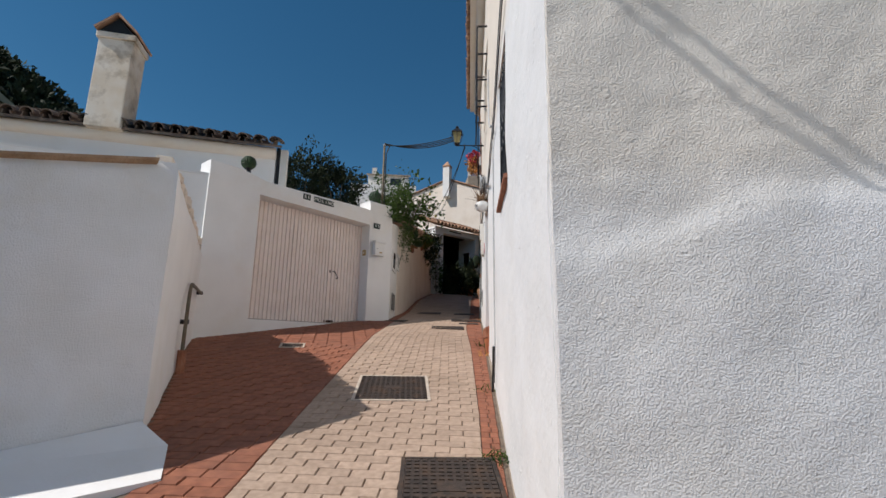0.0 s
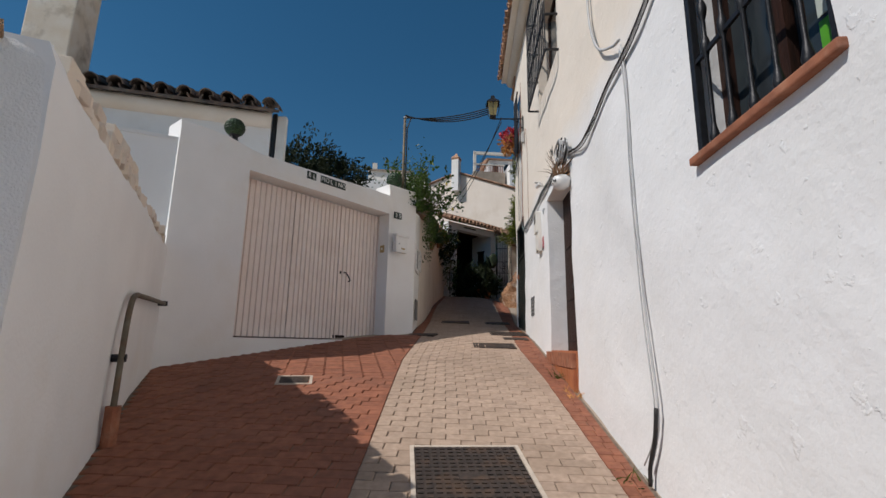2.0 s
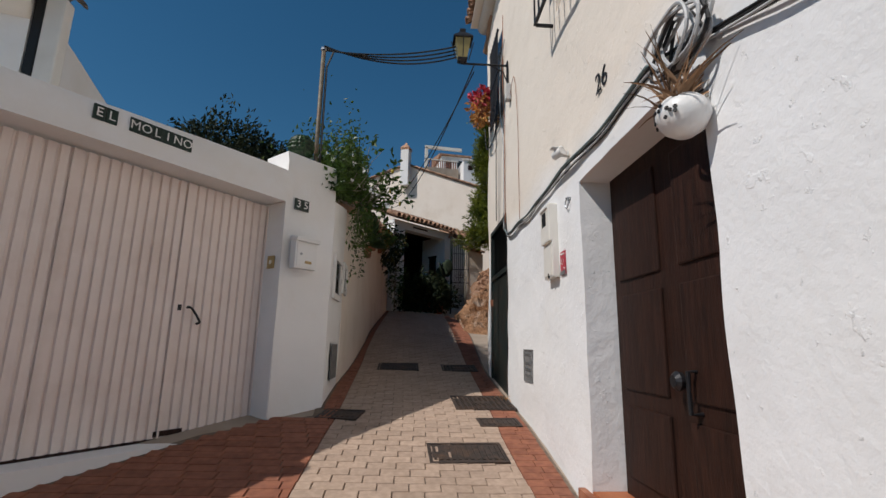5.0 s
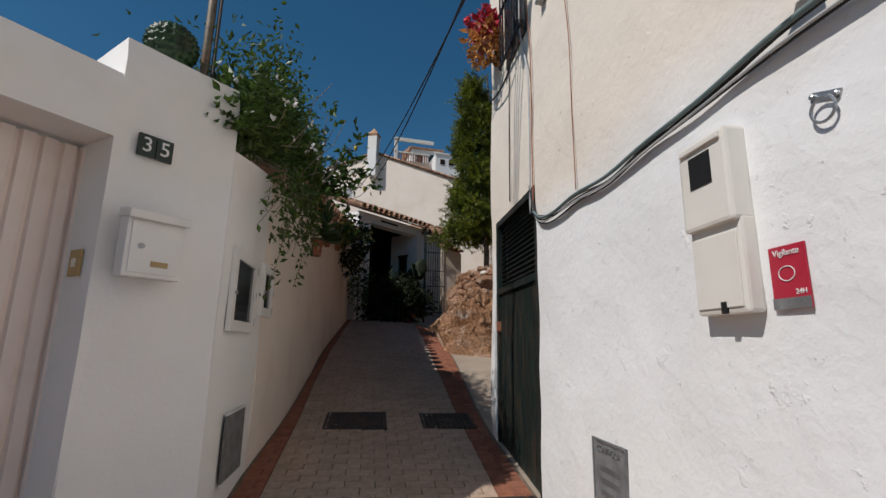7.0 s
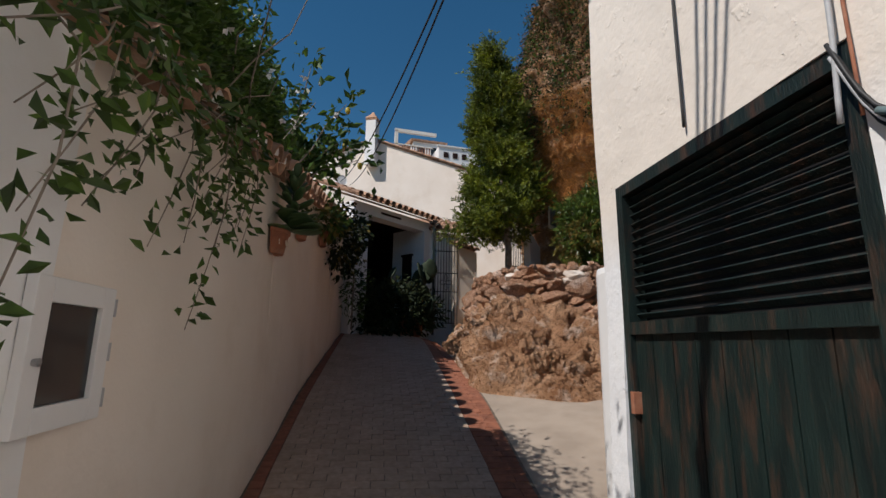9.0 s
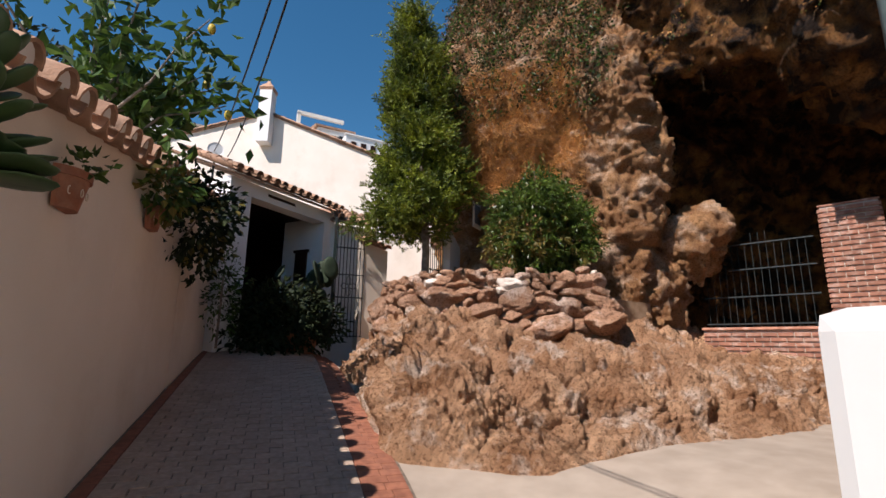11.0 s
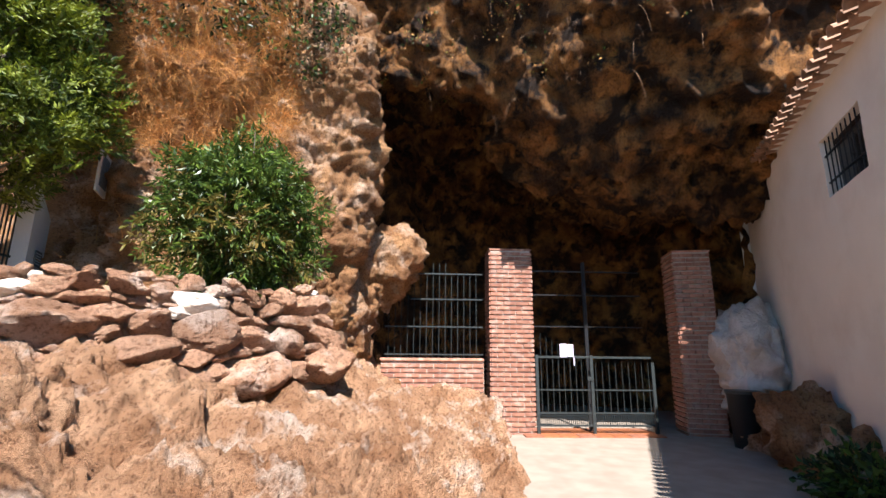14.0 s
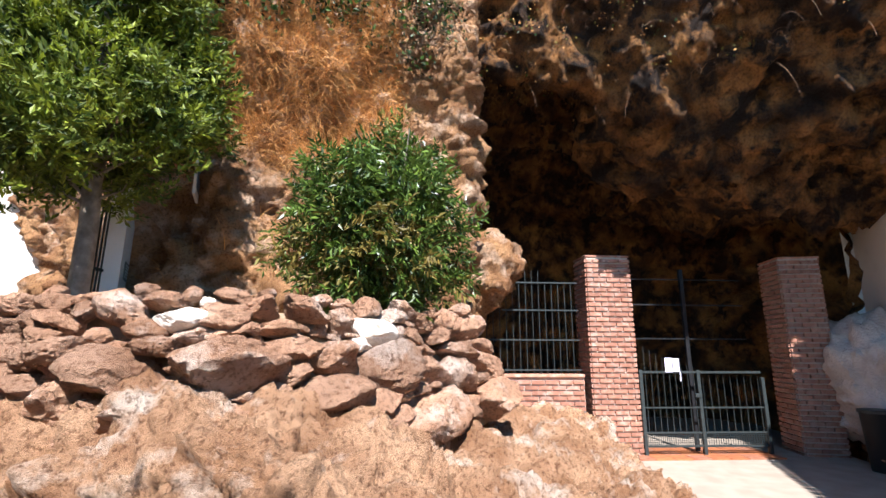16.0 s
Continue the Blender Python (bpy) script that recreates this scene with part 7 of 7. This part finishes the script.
part("stem", tube(bmesh.new(), [(0, -0.14, 0.2), (0, -0.14, 0.72)], 0.018, 6), CACTUS, p1)
p2 = wall_pot("hanging terracotta wall planter with small seedlings", 15.42, 4.68, 0.84)
rb = smat(15.42, 4.9, 0.1).translation
P, o = blob_points(rs, (rb.x, rb.y, rb.z + 0.04), (0.12, 0.14, 0.08), 50)
leaf_mesh("seedlings", P, 0.06, LEAF, 0.6, o, 0.0, 20, parent=p2)
p3 = wall_pot("hanging terracotta wall planter with trailing leaves", 17.2, 4.98, 0.84)
rb = smat(17.2, 5.2, 0.12).translation
P, o = blob_points(rs, (rb.x, rb.y - 0.1, rb.z + 0.15), (0.25, 0.45, 0.28), 420, 0.3)
leaf_mesh("trailing_leaves", P, 0.10, [LEAF, YOUNGLEAF], 0.6, o, 0.4, 21, parent=p3, slots=(rs.uniform(size=420) < 0.3).astype(int))

# plants of the porch
# Leaf mass widened and coloured dark to deepen the shade before the porch.
dk2 = thing("porch_hedge", "mass of potted foliage filling the porch front, darkened for shade", "plants", (2.9, 21.9, 3.85))
P, o = blob_points(rs, (2.60, 21.75, 4.40), (1.05, 0.5, 0.80), 2600, 0.2, 0.35)
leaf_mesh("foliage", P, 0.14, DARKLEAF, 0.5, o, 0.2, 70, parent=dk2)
part("pot", lathe(bmesh.new(), [(0.16, -0.1), (0.22, 0.3), (0.24, 0.3), (0.24, 0.35), (0.19, 0.35)], 16), TERRACOTTA, dk2)
pp = thing("prickly_pear", "prickly pear with flat round pads by the porch, coloured as in shade", "cactus", (3.1, 21.75, 3.85))
for k in range(20):
    x, y, z, r = rs.uniform(-0.5, 0.55), rs.uniform(-0.25, 0.3), rs.uniform(0.2, 1.7), rs.uniform(0.16, 0.26)
    part("pad", lathe(bmesh.new(), [(r * 0.3, -0.02), (r * 0.8, -0.025), (r, 0.0), (r * 0.8, 0.025), (r * 0.3, 0.02)], 14, pose(x, y, z, 75 + rs.uniform(-20, 20), rs.uniform(-25, 25), rs.uniform(-70, 70)) @ Matrix.Diagonal((0.75, 1.15, 1, 1))), SHADECACTUS, pp, smooth=True)
P, o = blob_points(rs, (3.3, 21.95, 4.45), (0.8, 0.35, 0.55), 700, 0.2)
sh = thing("potted_shrubs", "dark leafy potted plants in the porch shade", "plants", (3.3, 21.95, 3.9))
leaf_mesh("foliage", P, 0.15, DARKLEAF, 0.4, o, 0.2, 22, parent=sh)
part("pot", lathe(bmesh.new(), [(0.14, -0.1), (0.2, 0.28), (0.22, 0.28), (0.22, 0.33), (0.17, 0.33)], 16), TERRACOTTA, sh)

# niche wall with a green gate beside the cypress
nw = thing("shrine_wall", "white slab with a small lettered plaque against the rock", "wall", (6.55, 22.0, 4.85), 40)
bm = bmesh.new()
prism(bm, [(0, 0), (0.72, 0), (0.72, 0.2), (0, 0.2)], 0, lambda x, y: 1.95 if x < 0.3 else 1.6)
part("slab", bm, WHITE, nw)
part("plaque", boxbm(0.30, 0.60, -0.012, 0.0, 0.85, 1.07), PLATEGREY, nw)
for k in range(5):
    part("line", boxbm(0.33, 0.57 - 0.03 * (k % 2), -0.015, -0.012, 0.88 + 0.036 * k, 0.895 + 0.036 * k), ENAMEL, nw)
gg2 = thing("green_gate", "dark green barred gate beside the white slab", "gate", (5.95, 21.95, 4.85), 20)
for k in range(8):
    part("bar", tube(bmesh.new(), [(0.07 * k, 0, 0), (0.07 * k, 0, 1.7)], 0.012, 6), GREENWOOD, gg2)
for z in (0.1, 0.9, 1.65):
    part("rail", boxbm(-0.02, 0.52, -0.015, 0.015, z - 0.015, z + 0.015), GREENWOOD, gg2)
plq = thing("picture_plaque", "small tile picture plaque fixed to the rock", "plaque", (6.78, 21.35, 6.75), 35)
part("plate", boxbm(0, 0.45, -0.03, 0.0, 0, 0.62, 0.004), CREAM, plq)
part("picture", boxbm(0.06, 0.39, -0.036, -0.03, 0.10, 0.56), PLATEGREY, plq)
# low plants on the terrace edge
for label, x, y, z, n, mat in (("pale green weeds on the terrace edge", 5.55, 19.55, 5.0, 110, YOUNGLEAF), ("broad-leaved weeds on the terrace edge", 5.95, 19.35, 4.98, 90, LEAF)):
    t = thing("weed_clump", label, "weeds", (x, y, z - 0.1), group="weeds of the terrace")
    blades("grass_tuft", [(x + rs.normal() * 0.16, y + rs.normal() * 0.10, z - 0.08) for k in range(n)], [(rs.normal() * 0.5, rs.normal() * 0.5, 1) for k in range(n)], 0.28, 0.022, mat, t, 23, 3, 0.8)
cac = thing("column_cactus", "small finger-like green cacti on the terrace", "cactus", (6.12, 19.1, 4.9))
for k in range(5):
    part("stem", lathe(bmesh.new(), [(0.03, -0.05), (0.042, 0.05), (0.042, 0.22), (0.03, 0.29), (0.008, 0.31)], 10, pose(rs.normal() * 0.14, rs.normal() * 0.05, 0, rs.uniform(-8, 8), rs.uniform(-8, 8))), CACTUS, cac, smooth=True)
pad = thing("prickly_pear", "round green prickly pear pad at the white slab's foot", "cactus", (6.35, 21.5, 4.9))
part("pad", lathe(bmesh.new(), [(0.08, -0.03), (0.24, -0.03), (0.30, 0), (0.24, 0.03), (0.08, 0.03)], 18, pose(0, 0, 0.25, 90, 0, 30)), CACTUS, pad, smooth=True)
part("pad", lathe(bmesh.new(), [(0.06, -0.03), (0.16, -0.03), (0.2, 0), (0.16, 0.03), (0.06, 0.03)], 18, pose(-0.25, 0.1, 0.15, 90, 10, -20)), CACTUS, pad, smooth=True)

# ---- growth on the cliff ----
def sample(rows, ok, n, rs):
    """Points of a rock surface, with their outward ways."""
    pool = []
    for j in range(1, len(rows) - 1):
        for i in range(1, len(rows[0]) - 1):
            if ok(rows[j][i], i, j):
                pool.append((j, i))
    P, N = [], []
    for k in rs.randint(0, len(pool), n):
        j, i = pool[k]
        p = rows[j][i]
        nn = (rows[j][i + 1] - rows[j][i - 1]).cross(rows[j + 1][i] - rows[j - 1][i]).normalized()
        P.append(p + Vector(rs.normal(size=3)) * 0.05)
        N.append(nn)
    return P, N
def front(i):
    return i < 225
P, N = sample(cliff_rows, lambda p, i, j: front(i) and 7.3 + 0.5 * noise.noise(p) < p.z < 10.4 and 19.15 < p.y < 22.5 and noise.noise(p * 0.9 + Vector((3, 1, 6))) > -0.40, 22000, rs)
tagged(blades("dry_grass", P, [n * 0.55 + Vector((0, 0, 0.15)) for n in N], 0.27, 0.0036, DRYGRASS, None, 31, 3, 1.3), "dry orange grass hanging on the cliff", "grass", kind="stuff")
P, N = sample(cliff_rows, lambda p, i, j: front(i) and p.z > 9.35 + 0.6 * noise.noise(p) and p.y > 18.4 and noise.noise(p * 0.8 + Vector((8, 1, 2))) > -0.5, 2600, rs)
PP, OO = clumps(rs, np.array([tuple(p + n * 0.18) for p, n in zip(P, N)]), np.array([tuple(n + Vector((0, 0, -0.2))) for n in N]), 12, 0.13)
tagged(leaf_mesh("cliff_shrubs", PP, 0.10, [LEAF, DRYTWIG, DARKLEAF], 0.5, OO, 0.35, 32, slots=rs.choice(3, len(PP), p=(0.36, 0.34, 0.30))), "tangled green and brown shrubs hanging from the cliff top", "shrubs", kind="stuff")
P, N = sample(cliff_rows, lambda p, i, j: front(i) and p.z > 8.9 and p.y > 18.3, 1600, rs)
tagged(blades("cliff_twigs", P, [n * 0.8 + Vector((0, 0, 0.2)) for n in N], 0.6, 0.004, DRYTWIG, None, 33, 4, 1.6), "bare brown twigs hanging on the cliff", "twigs", kind="stuff")
P, N = sample(cliff_rows, lambda p, i, j: front(i) and 5.2 < p.z < 8.0 and 19 < p.y < 22, 160, rs)
tagged(blades("cliff_tufts", P, [n * 0.8 + Vector((0, 0, 0.4)) for n in N], 0.25, 0.006, DRYGRASS, None, 34, 3, 0.9), "small dry tufts in the rock's cracks", "grass", kind="stuff")
P, N = sample(roof_rows, lambda p, i, j: p.z > 8.9 and j > 70 and 12.5 < p.y < 18.5 and noise.noise(p * 1.1) > 0.05, 900, rs)
tagged(blades("hanging_vines", P, [Vector((-0.7, -0.1, 0.2)) for n in N], 0.8, 0.004, DRYTWIG, None, 35, 5, 2.2), "dry hanging vines on the cave's lip", "vines", kind="stuff")
P, N = sample(roof_rows, lambda p, i, j: p.z > 9.4 and j > 75 and 12.5 < p.y < 18.5 and noise.noise(p * 1.1) > 0.0, 260, rs)
PP, OO = clumps(rs, np.array([tuple(p + Vector((-0.15, 0, -0.05))) for p in P]), np.array([(-0.6, 0, -0.3)] * len(P)), 10, 0.10)
tagged(leaf_mesh("vine_leaves", PP, 0.06, [YOUNGLEAF, DRYGRASS, LEAF], 0.5, OO, 0.5, 36, slots=rs.choice(3, len(PP), p=(0.35, 0.45, 0.2))), "yellowing leaves of the hanging vines", "vines", kind="stuff")

# shaded bush at the rear wall, and weeds along the facade
rbsh = thing("shaded_bush", "low shaded ivy bush at the rear wall's foot", "shrub", (7.3, 12.35, 3.0))
P, o = blob_points(rs, (7.5, 12.25, 3.25), (1.0, 0.4, 0.42), 1500, 0.3, 0.35)
leaf_mesh("foliage", P, 0.10, [DARKLEAF, LEAF], 0.6, o, 0.2, 40, parent=rbsh, slots=(rs.uniform(size=1500) < 0.7).astype(int))
part("stem", tube(bmesh.new(), [(0, 0, -0.1), (0.1, 0, 0.5)], 0.03, 6), BARK, rbsh)
for k, y in enumerate((3.55, 5.2, 6.9, 7.6, 11.0)):
    q = fpt(y, gz(fx(y), y), 0.10)
    t = thing("weed_tuft", "small green weed tuft at the facade's foot", "weed", tuple(q), group="weeds at the facade's foot")
    n = (70, 25, 26, 34, 22)[k]
    blades("grass_tuft", [q + Vector((rs.normal() * 0.05, rs.normal() * 0.08, 0.0)) for i in range(n)], [(rs.normal() * 0.7, rs.normal() * 0.7, 0.8) for i in range(n)], 0.10, 0.007, LEAF if k in (0, 3, 1) else DRYGRASS, t, 41 + k, 3, 0.8)

# ---- trees far off ----
for k, (x, y, z, r, n) in enumerate(((-5.8, 26, 10.3, 1.7, 1500), (-3.9, 26.3, 10.2, 1.4, 1200), (-7.2, 27, 9.8, 1.5, 900))):
    t = thing("garden_tree", "dark green round-crowned tree behind the house", "tree", (x, y, 3.5), group="trees behind the house")
    bm = bmesh.new()
    limb(bm, (0, 0, 0.3), (0.1, 0, z - 4.5), 0.16, 0.09, 6, 0.06)
    for j in range(6):
        a = j * 1.05
        limb(bm, (0.1, 0, z - 4.7), (0.9 * math.cos(a), 0.9 * math.sin(a), z - 3.4), 0.07, 0.02, 4, 0.05)
    part("trunk", bm, BARK, t, smooth=True)
    P, o = blob_points(rs, (x, y, z), (r, r, r * 1.1), n, 0.45, 0.4, 1.7)
    PP, OO = clumps(rs, P, o, 3, 0.10)
    leaf_mesh("crown", PP, 0.22, PINE, 0.5, OO, 0.0, 50 + k, parent=t)
def hill_z(x, y):
    return 30.3 - 0.62 * (x + 46.5) - 0.02 * (y - 50) ** 2 + 2.5 * noise.noise((x * 0.12, y * 0.12, 2.0))
rows = [[(-95 + 2.0 * i, 40 + 2.0 * j, hill_z(-95 + 2.0 * i, 40 + 2.0 * j)) for i in range(34)] for j in range(14)]
tagged(grid_ob("hill", rows, PINE), "wooded hillside beyond the roofs", "hill", kind="structure")
HP, HO = [], []
for k in range(420):
    x, y = rs.uniform(-62, -29), rs.uniform(46, 56)
    P, o = blob_points(rs, (x, y, hill_z(x, y) + 0.9), (1.3, 1.3, 1.3), 34, 0.5, 0.4)
    HP.append(P)
    HO.append(o)
tagged(leaf_mesh("pine_wood", np.concatenate(HP), 0.75, PINE, 0.6, np.concatenate(HO), 0.0, 60), "dark green pine wood on the hillside", "woods", kind="stuff")

# ---- manhole covers and drains ----
HOLES = []
def cover(label, x, y, w, d, rz, studs=True, name="manhole_cover", rim=0.028):
    z = gz(x, y)
    slope = math.degrees(math.atan2(gz(x, y + 0.3) - gz(x, y - 0.3), 0.6))
    t = new(name)
    t.matrix_world = pose(x, y, z + 0.022, 0, 0, rz) @ pose(0, 0, 0, slope)
    tagged(t, label, "manhole cover", group="covers in the street")
    HOLES.append((x, y, w / 2 + 0.02, d / 2 + 0.02, rz))
    fr = bmesh.new()
    for a, b, c, e in ((-w / 2 - rim, -w / 2, -d / 2 - rim, d / 2 + rim), (w / 2, w / 2 + rim, -d / 2 - rim, d / 2 + rim), (-w / 2, w / 2, -d / 2 - rim, -d / 2), (-w / 2, w / 2, d / 2, d / 2 + rim)):
        box(fr, a, b, c, e, -0.05, 0.006)
    part("frame", fr, MORTAR if "red paving" in label or "large" in label else CASTIRON, t)
    part("surround", boxbm(-w / 2 + 0.01, w / 2 - 0.01, -d / 2 + 0.01, d / 2 - 0.01, -0.06, -0.052), REDPAVER if "red" in label.split() else GREYPAVER, t)
    part("plate", boxbm(-w / 2 + 0.004, w / 2 - 0.004, -d / 2 + 0.004, d / 2 - 0.004, -0.05, 0.002), CASTIRON, t)
    if studs:
        sb = bmesh.new()
        nx, ny = round(w / 0.055), round(d / 0.055)
        for i in range(nx):
            for j in range(ny):
                cx, cy = -w / 2 + (i + 0.5) * w / nx, -d / 2 + (j + 0.5) * d / ny
                if abs(cx) < 0.10 and abs(cy) < 0.06:
                    continue
                box(sb, cx - 0.017, cx + 0.017, cy - 0.015, cy + 0.015, 0.0, 0.009)
        tagged(part("studs", sb, CASTIRON, t), kind="stuff")
        part("badge", boxbm(-0.09, 0.09, -0.05, 0.05, 0.0, 0.007), CASTIRON, t)
    else:
        sb = bmesh.new()
        n = max(4, round(w / 0.05))
        for i in range(n):
            cx = -w / 2 + (i + 0.5) * w / n
            box(sb, cx - 0.013, cx + 0.013, -d / 2 + 0.03, d / 2 - 0.03, 0.0, 0.008)
        tagged(part("ribs", sb, CASTIRON, t), kind="stuff")
cover("large studded cast-iron cover set in the buff paving", -0.04, 5.24, 0.72, 0.86, -1)
cover("rust-brown cast-iron cover by the facade", 0.36, 3.12, 0.60, 0.80, -3)
cover("small drain cover in the red paving", -1.57, 7.33, 0.30, 0.26, 8, False)
cover("rust-brown slatted cover in the buff paving", 0.98, 9.42, 0.58, 0.34, -6, False)
cover("grey cast-iron cover near the facade", 1.55, 10.86, 0.62, 0.55, -6)
cover("small rust-brown cover in the red strip", 1.50, 10.12, 0.36, 0.20, -6, False)
cover("dark drain grate across the paving", 0.84, 13.05, 0.58, 0.52, -8, False)
cover("dark cast-iron cover beside the drain grate", 1.80, 12.95, 0.50, 0.48, -8)
cover("small dark cover at the wall's foot", -0.04, 10.48, 0.36, 0.26, -20, False)

# ---- paving ----
TH = radians(8.0)
ux, uy = math.cos(TH), -math.sin(TH)
vx, vy = math.sin(TH), math.cos(TH)
def fl(y):
    """Left limit of the paving: the foot of the walls."""
    if y < 3.95:
        return -1.45 - 0.10 * (3.95 - y) - 0.35 * smooth01(y, 3.3, 3.9)
    if y < 7.8:
        return -1.90 - (y - 3.93) * (1.32 / 3.87) + 0.02
    if y < 10.46:
        return float(np.interp(y, (7.79, 10.46), (-3.24, -0.655))) + 0.02
    return lwx(max(y, 10.86)) + 0.02
def gl(y):
    return float(np.interp(y, (0, 4.56, 8.4, 10.3, 11.5, 14.5, 19, 23), (-1.25, -0.83, -0.44, -0.10, 0.05, 0.43, 1.11, 1.73)))
def gr(y):
    return float(np.interp(y, (0, 4.5, 7.5, 9.0, 9.75, 11.5, 13.5, 15.8, 20.8, 24), (0.12, 0.77, 1.15, 1.30, 1.40, 1.72, 2.05, 2.41, 3.25, 3.75)))
def fr(y):
    if y < 12.5:
        return fx(y) - 0.045
    return float(np.interp(y, (12.5, 13.4, 15.76, 18, 20.8, 24), (2.12, 2.30, 2.77, 3.12, 3.62, 4.1)))
bed = [[(a + (b - a) * i / 8, y, gz(a + (b - a) * i / 8, y) + 0.006) for i in range(9)] for y in [0.5 * k for k in range(-4, 49)] for a, b in ((fl(y) - 0.1, fr(y) + 0.03),)]
tagged(grid_ob("paving_bed", bed, JOINT), "sandy joints under the street paving", "paving bed", kind="structure")
pav = thing("pavement", "buff and red concrete block paving of the steep street", "paving", kind="structure")
PLN, PWD = 0.22, 0.11
SHAPES = {}
def paver_mesh(w, red):
    key = (round(w, 2), red)
    if key not in SHAPES:
        bm = bmesh.new()
        w2, d2, c = key[0] / 2 - 0.0028, PWD / 2 - 0.0010, 0.0032
        lo = [bm.verts.new((x, y, -0.04)) for x, y in ((-w2, -d2), (w2, -d2), (w2, d2), (-w2, d2))]
        mi = [bm.verts.new((x, y, 0.0)) for x, y in ((-w2, -d2), (w2, -d2), (w2, d2), (-w2, d2))]
        hi = [bm.verts.new((x, y, 0.006)) for x, y in ((-w2 + c, -d2 + c), (w2 - c, -d2 + c), (w2 - c, d2 - c), (-w2 + c, d2 - c))]
        for a, b in ((lo, mi), (mi, hi)):
            for i in range(4):
                bm.faces.new((a[i], a[(i + 1) % 4], b[(i + 1) % 4], b[i]))
        bm.faces.new(hi)
        me = bpy.data.meshes.new("paver_shape")
        bm.to_mesh(me)
        bm.free()
        me.materials.append(REDPAVER if red else GREYPAVER)
        SHAPES[key] = me
    return SHAPES[key]
def in_hole(x, y):
    for hx, hy, hw, hd, rz in HOLES:
        a = radians(-rz)
        dx, dy = x - hx, y - hy
        if abs(dx * math.cos(a) - dy * math.sin(a)) < hw - 0.12 and abs(dx * math.sin(a) + dy * math.cos(a)) < hd - 0.07:
            return True
    return False
JV = {False: ([], []), True: ([], [])}
TEMPL = [(-1, -1), (1, -1), (1, 1), (-1, 1)]
prnd = random.Random(9)
def place(u, v, w, red, yaw):
    x, y = u * ux + v * vx, u * uy + v * vy
    if in_hole(x, y) or w < 0.04:
        return
    z = gz(x, y) + 0.012 + prnd.uniform(-0.002, 0.002)
    sl = math.degrees(math.atan2(gz(x, y + 0.2) - gz(x, y - 0.2), 0.4))
    m = pose(x, y, z, 0, 0, yaw + prnd.uniform(-0.5, 0.5)) @ pose(0, 0, 0, sl + prnd.uniform(-0.5, 0.5), prnd.uniform(-0.5, 0.5))
    if 3.75 < y < 5.75:
        o = new("paver", paver_mesh(w, red))
        o.parent = pav
        o.matrix_basis = m
    else:
        V, F = JV[red]
        k = len(V)
        me = paver_mesh(w, red)
        V += [tuple(m @ q.co) for q in me.vertices]
        F += [tuple(k + i for i in p.vertices) for p in me.polygons]
def limit(f, v, side):
    """Where the line x = f(y) crosses course v, as a place along the course."""
    u = 0.0
    for _ in range(8):
        x, y = u * ux + v * vx, u * uy + v * vy
        u += (f(y) - x) * 0.9
    return u
nv = int((24 - 0.4) / PWD)
for r in range(nv):
    v = 0.4 + r * PWD
    us = [limit(f, v, 0) for f in (fl, gl, gr, fr)]
    for zone in range(3):
        a, b, red = us[zone], us[zone + 1], zone != 1
        if b - a < 0.06:
            continue
        u = a
        first = PLN * (0.5 if r % 2 else 1.0)
        if zone == 2:
            first = (b - a) * (0.5 if r % 2 else 0.62)
        while u < b - 0.02:
            w = min(first if u == a else PLN, b - u)
            if b - u - w < 0.05:
                w = b - u
            place(u + w / 2, v, w, red, -8.0)
            u += w
for red in (False, True):
    V, F = JV[red]
    me = bpy.data.meshes.new("pavers")
    me.from_pydata(V, [], F)
    me.materials.append(REDPAVER if red else GREYPAVER)
    o = new("pavers", me)
    o.parent = pav
    tagged(o, "red block pavers along the street's edges" if red else "buff block pavers up the street", kind="stuff")
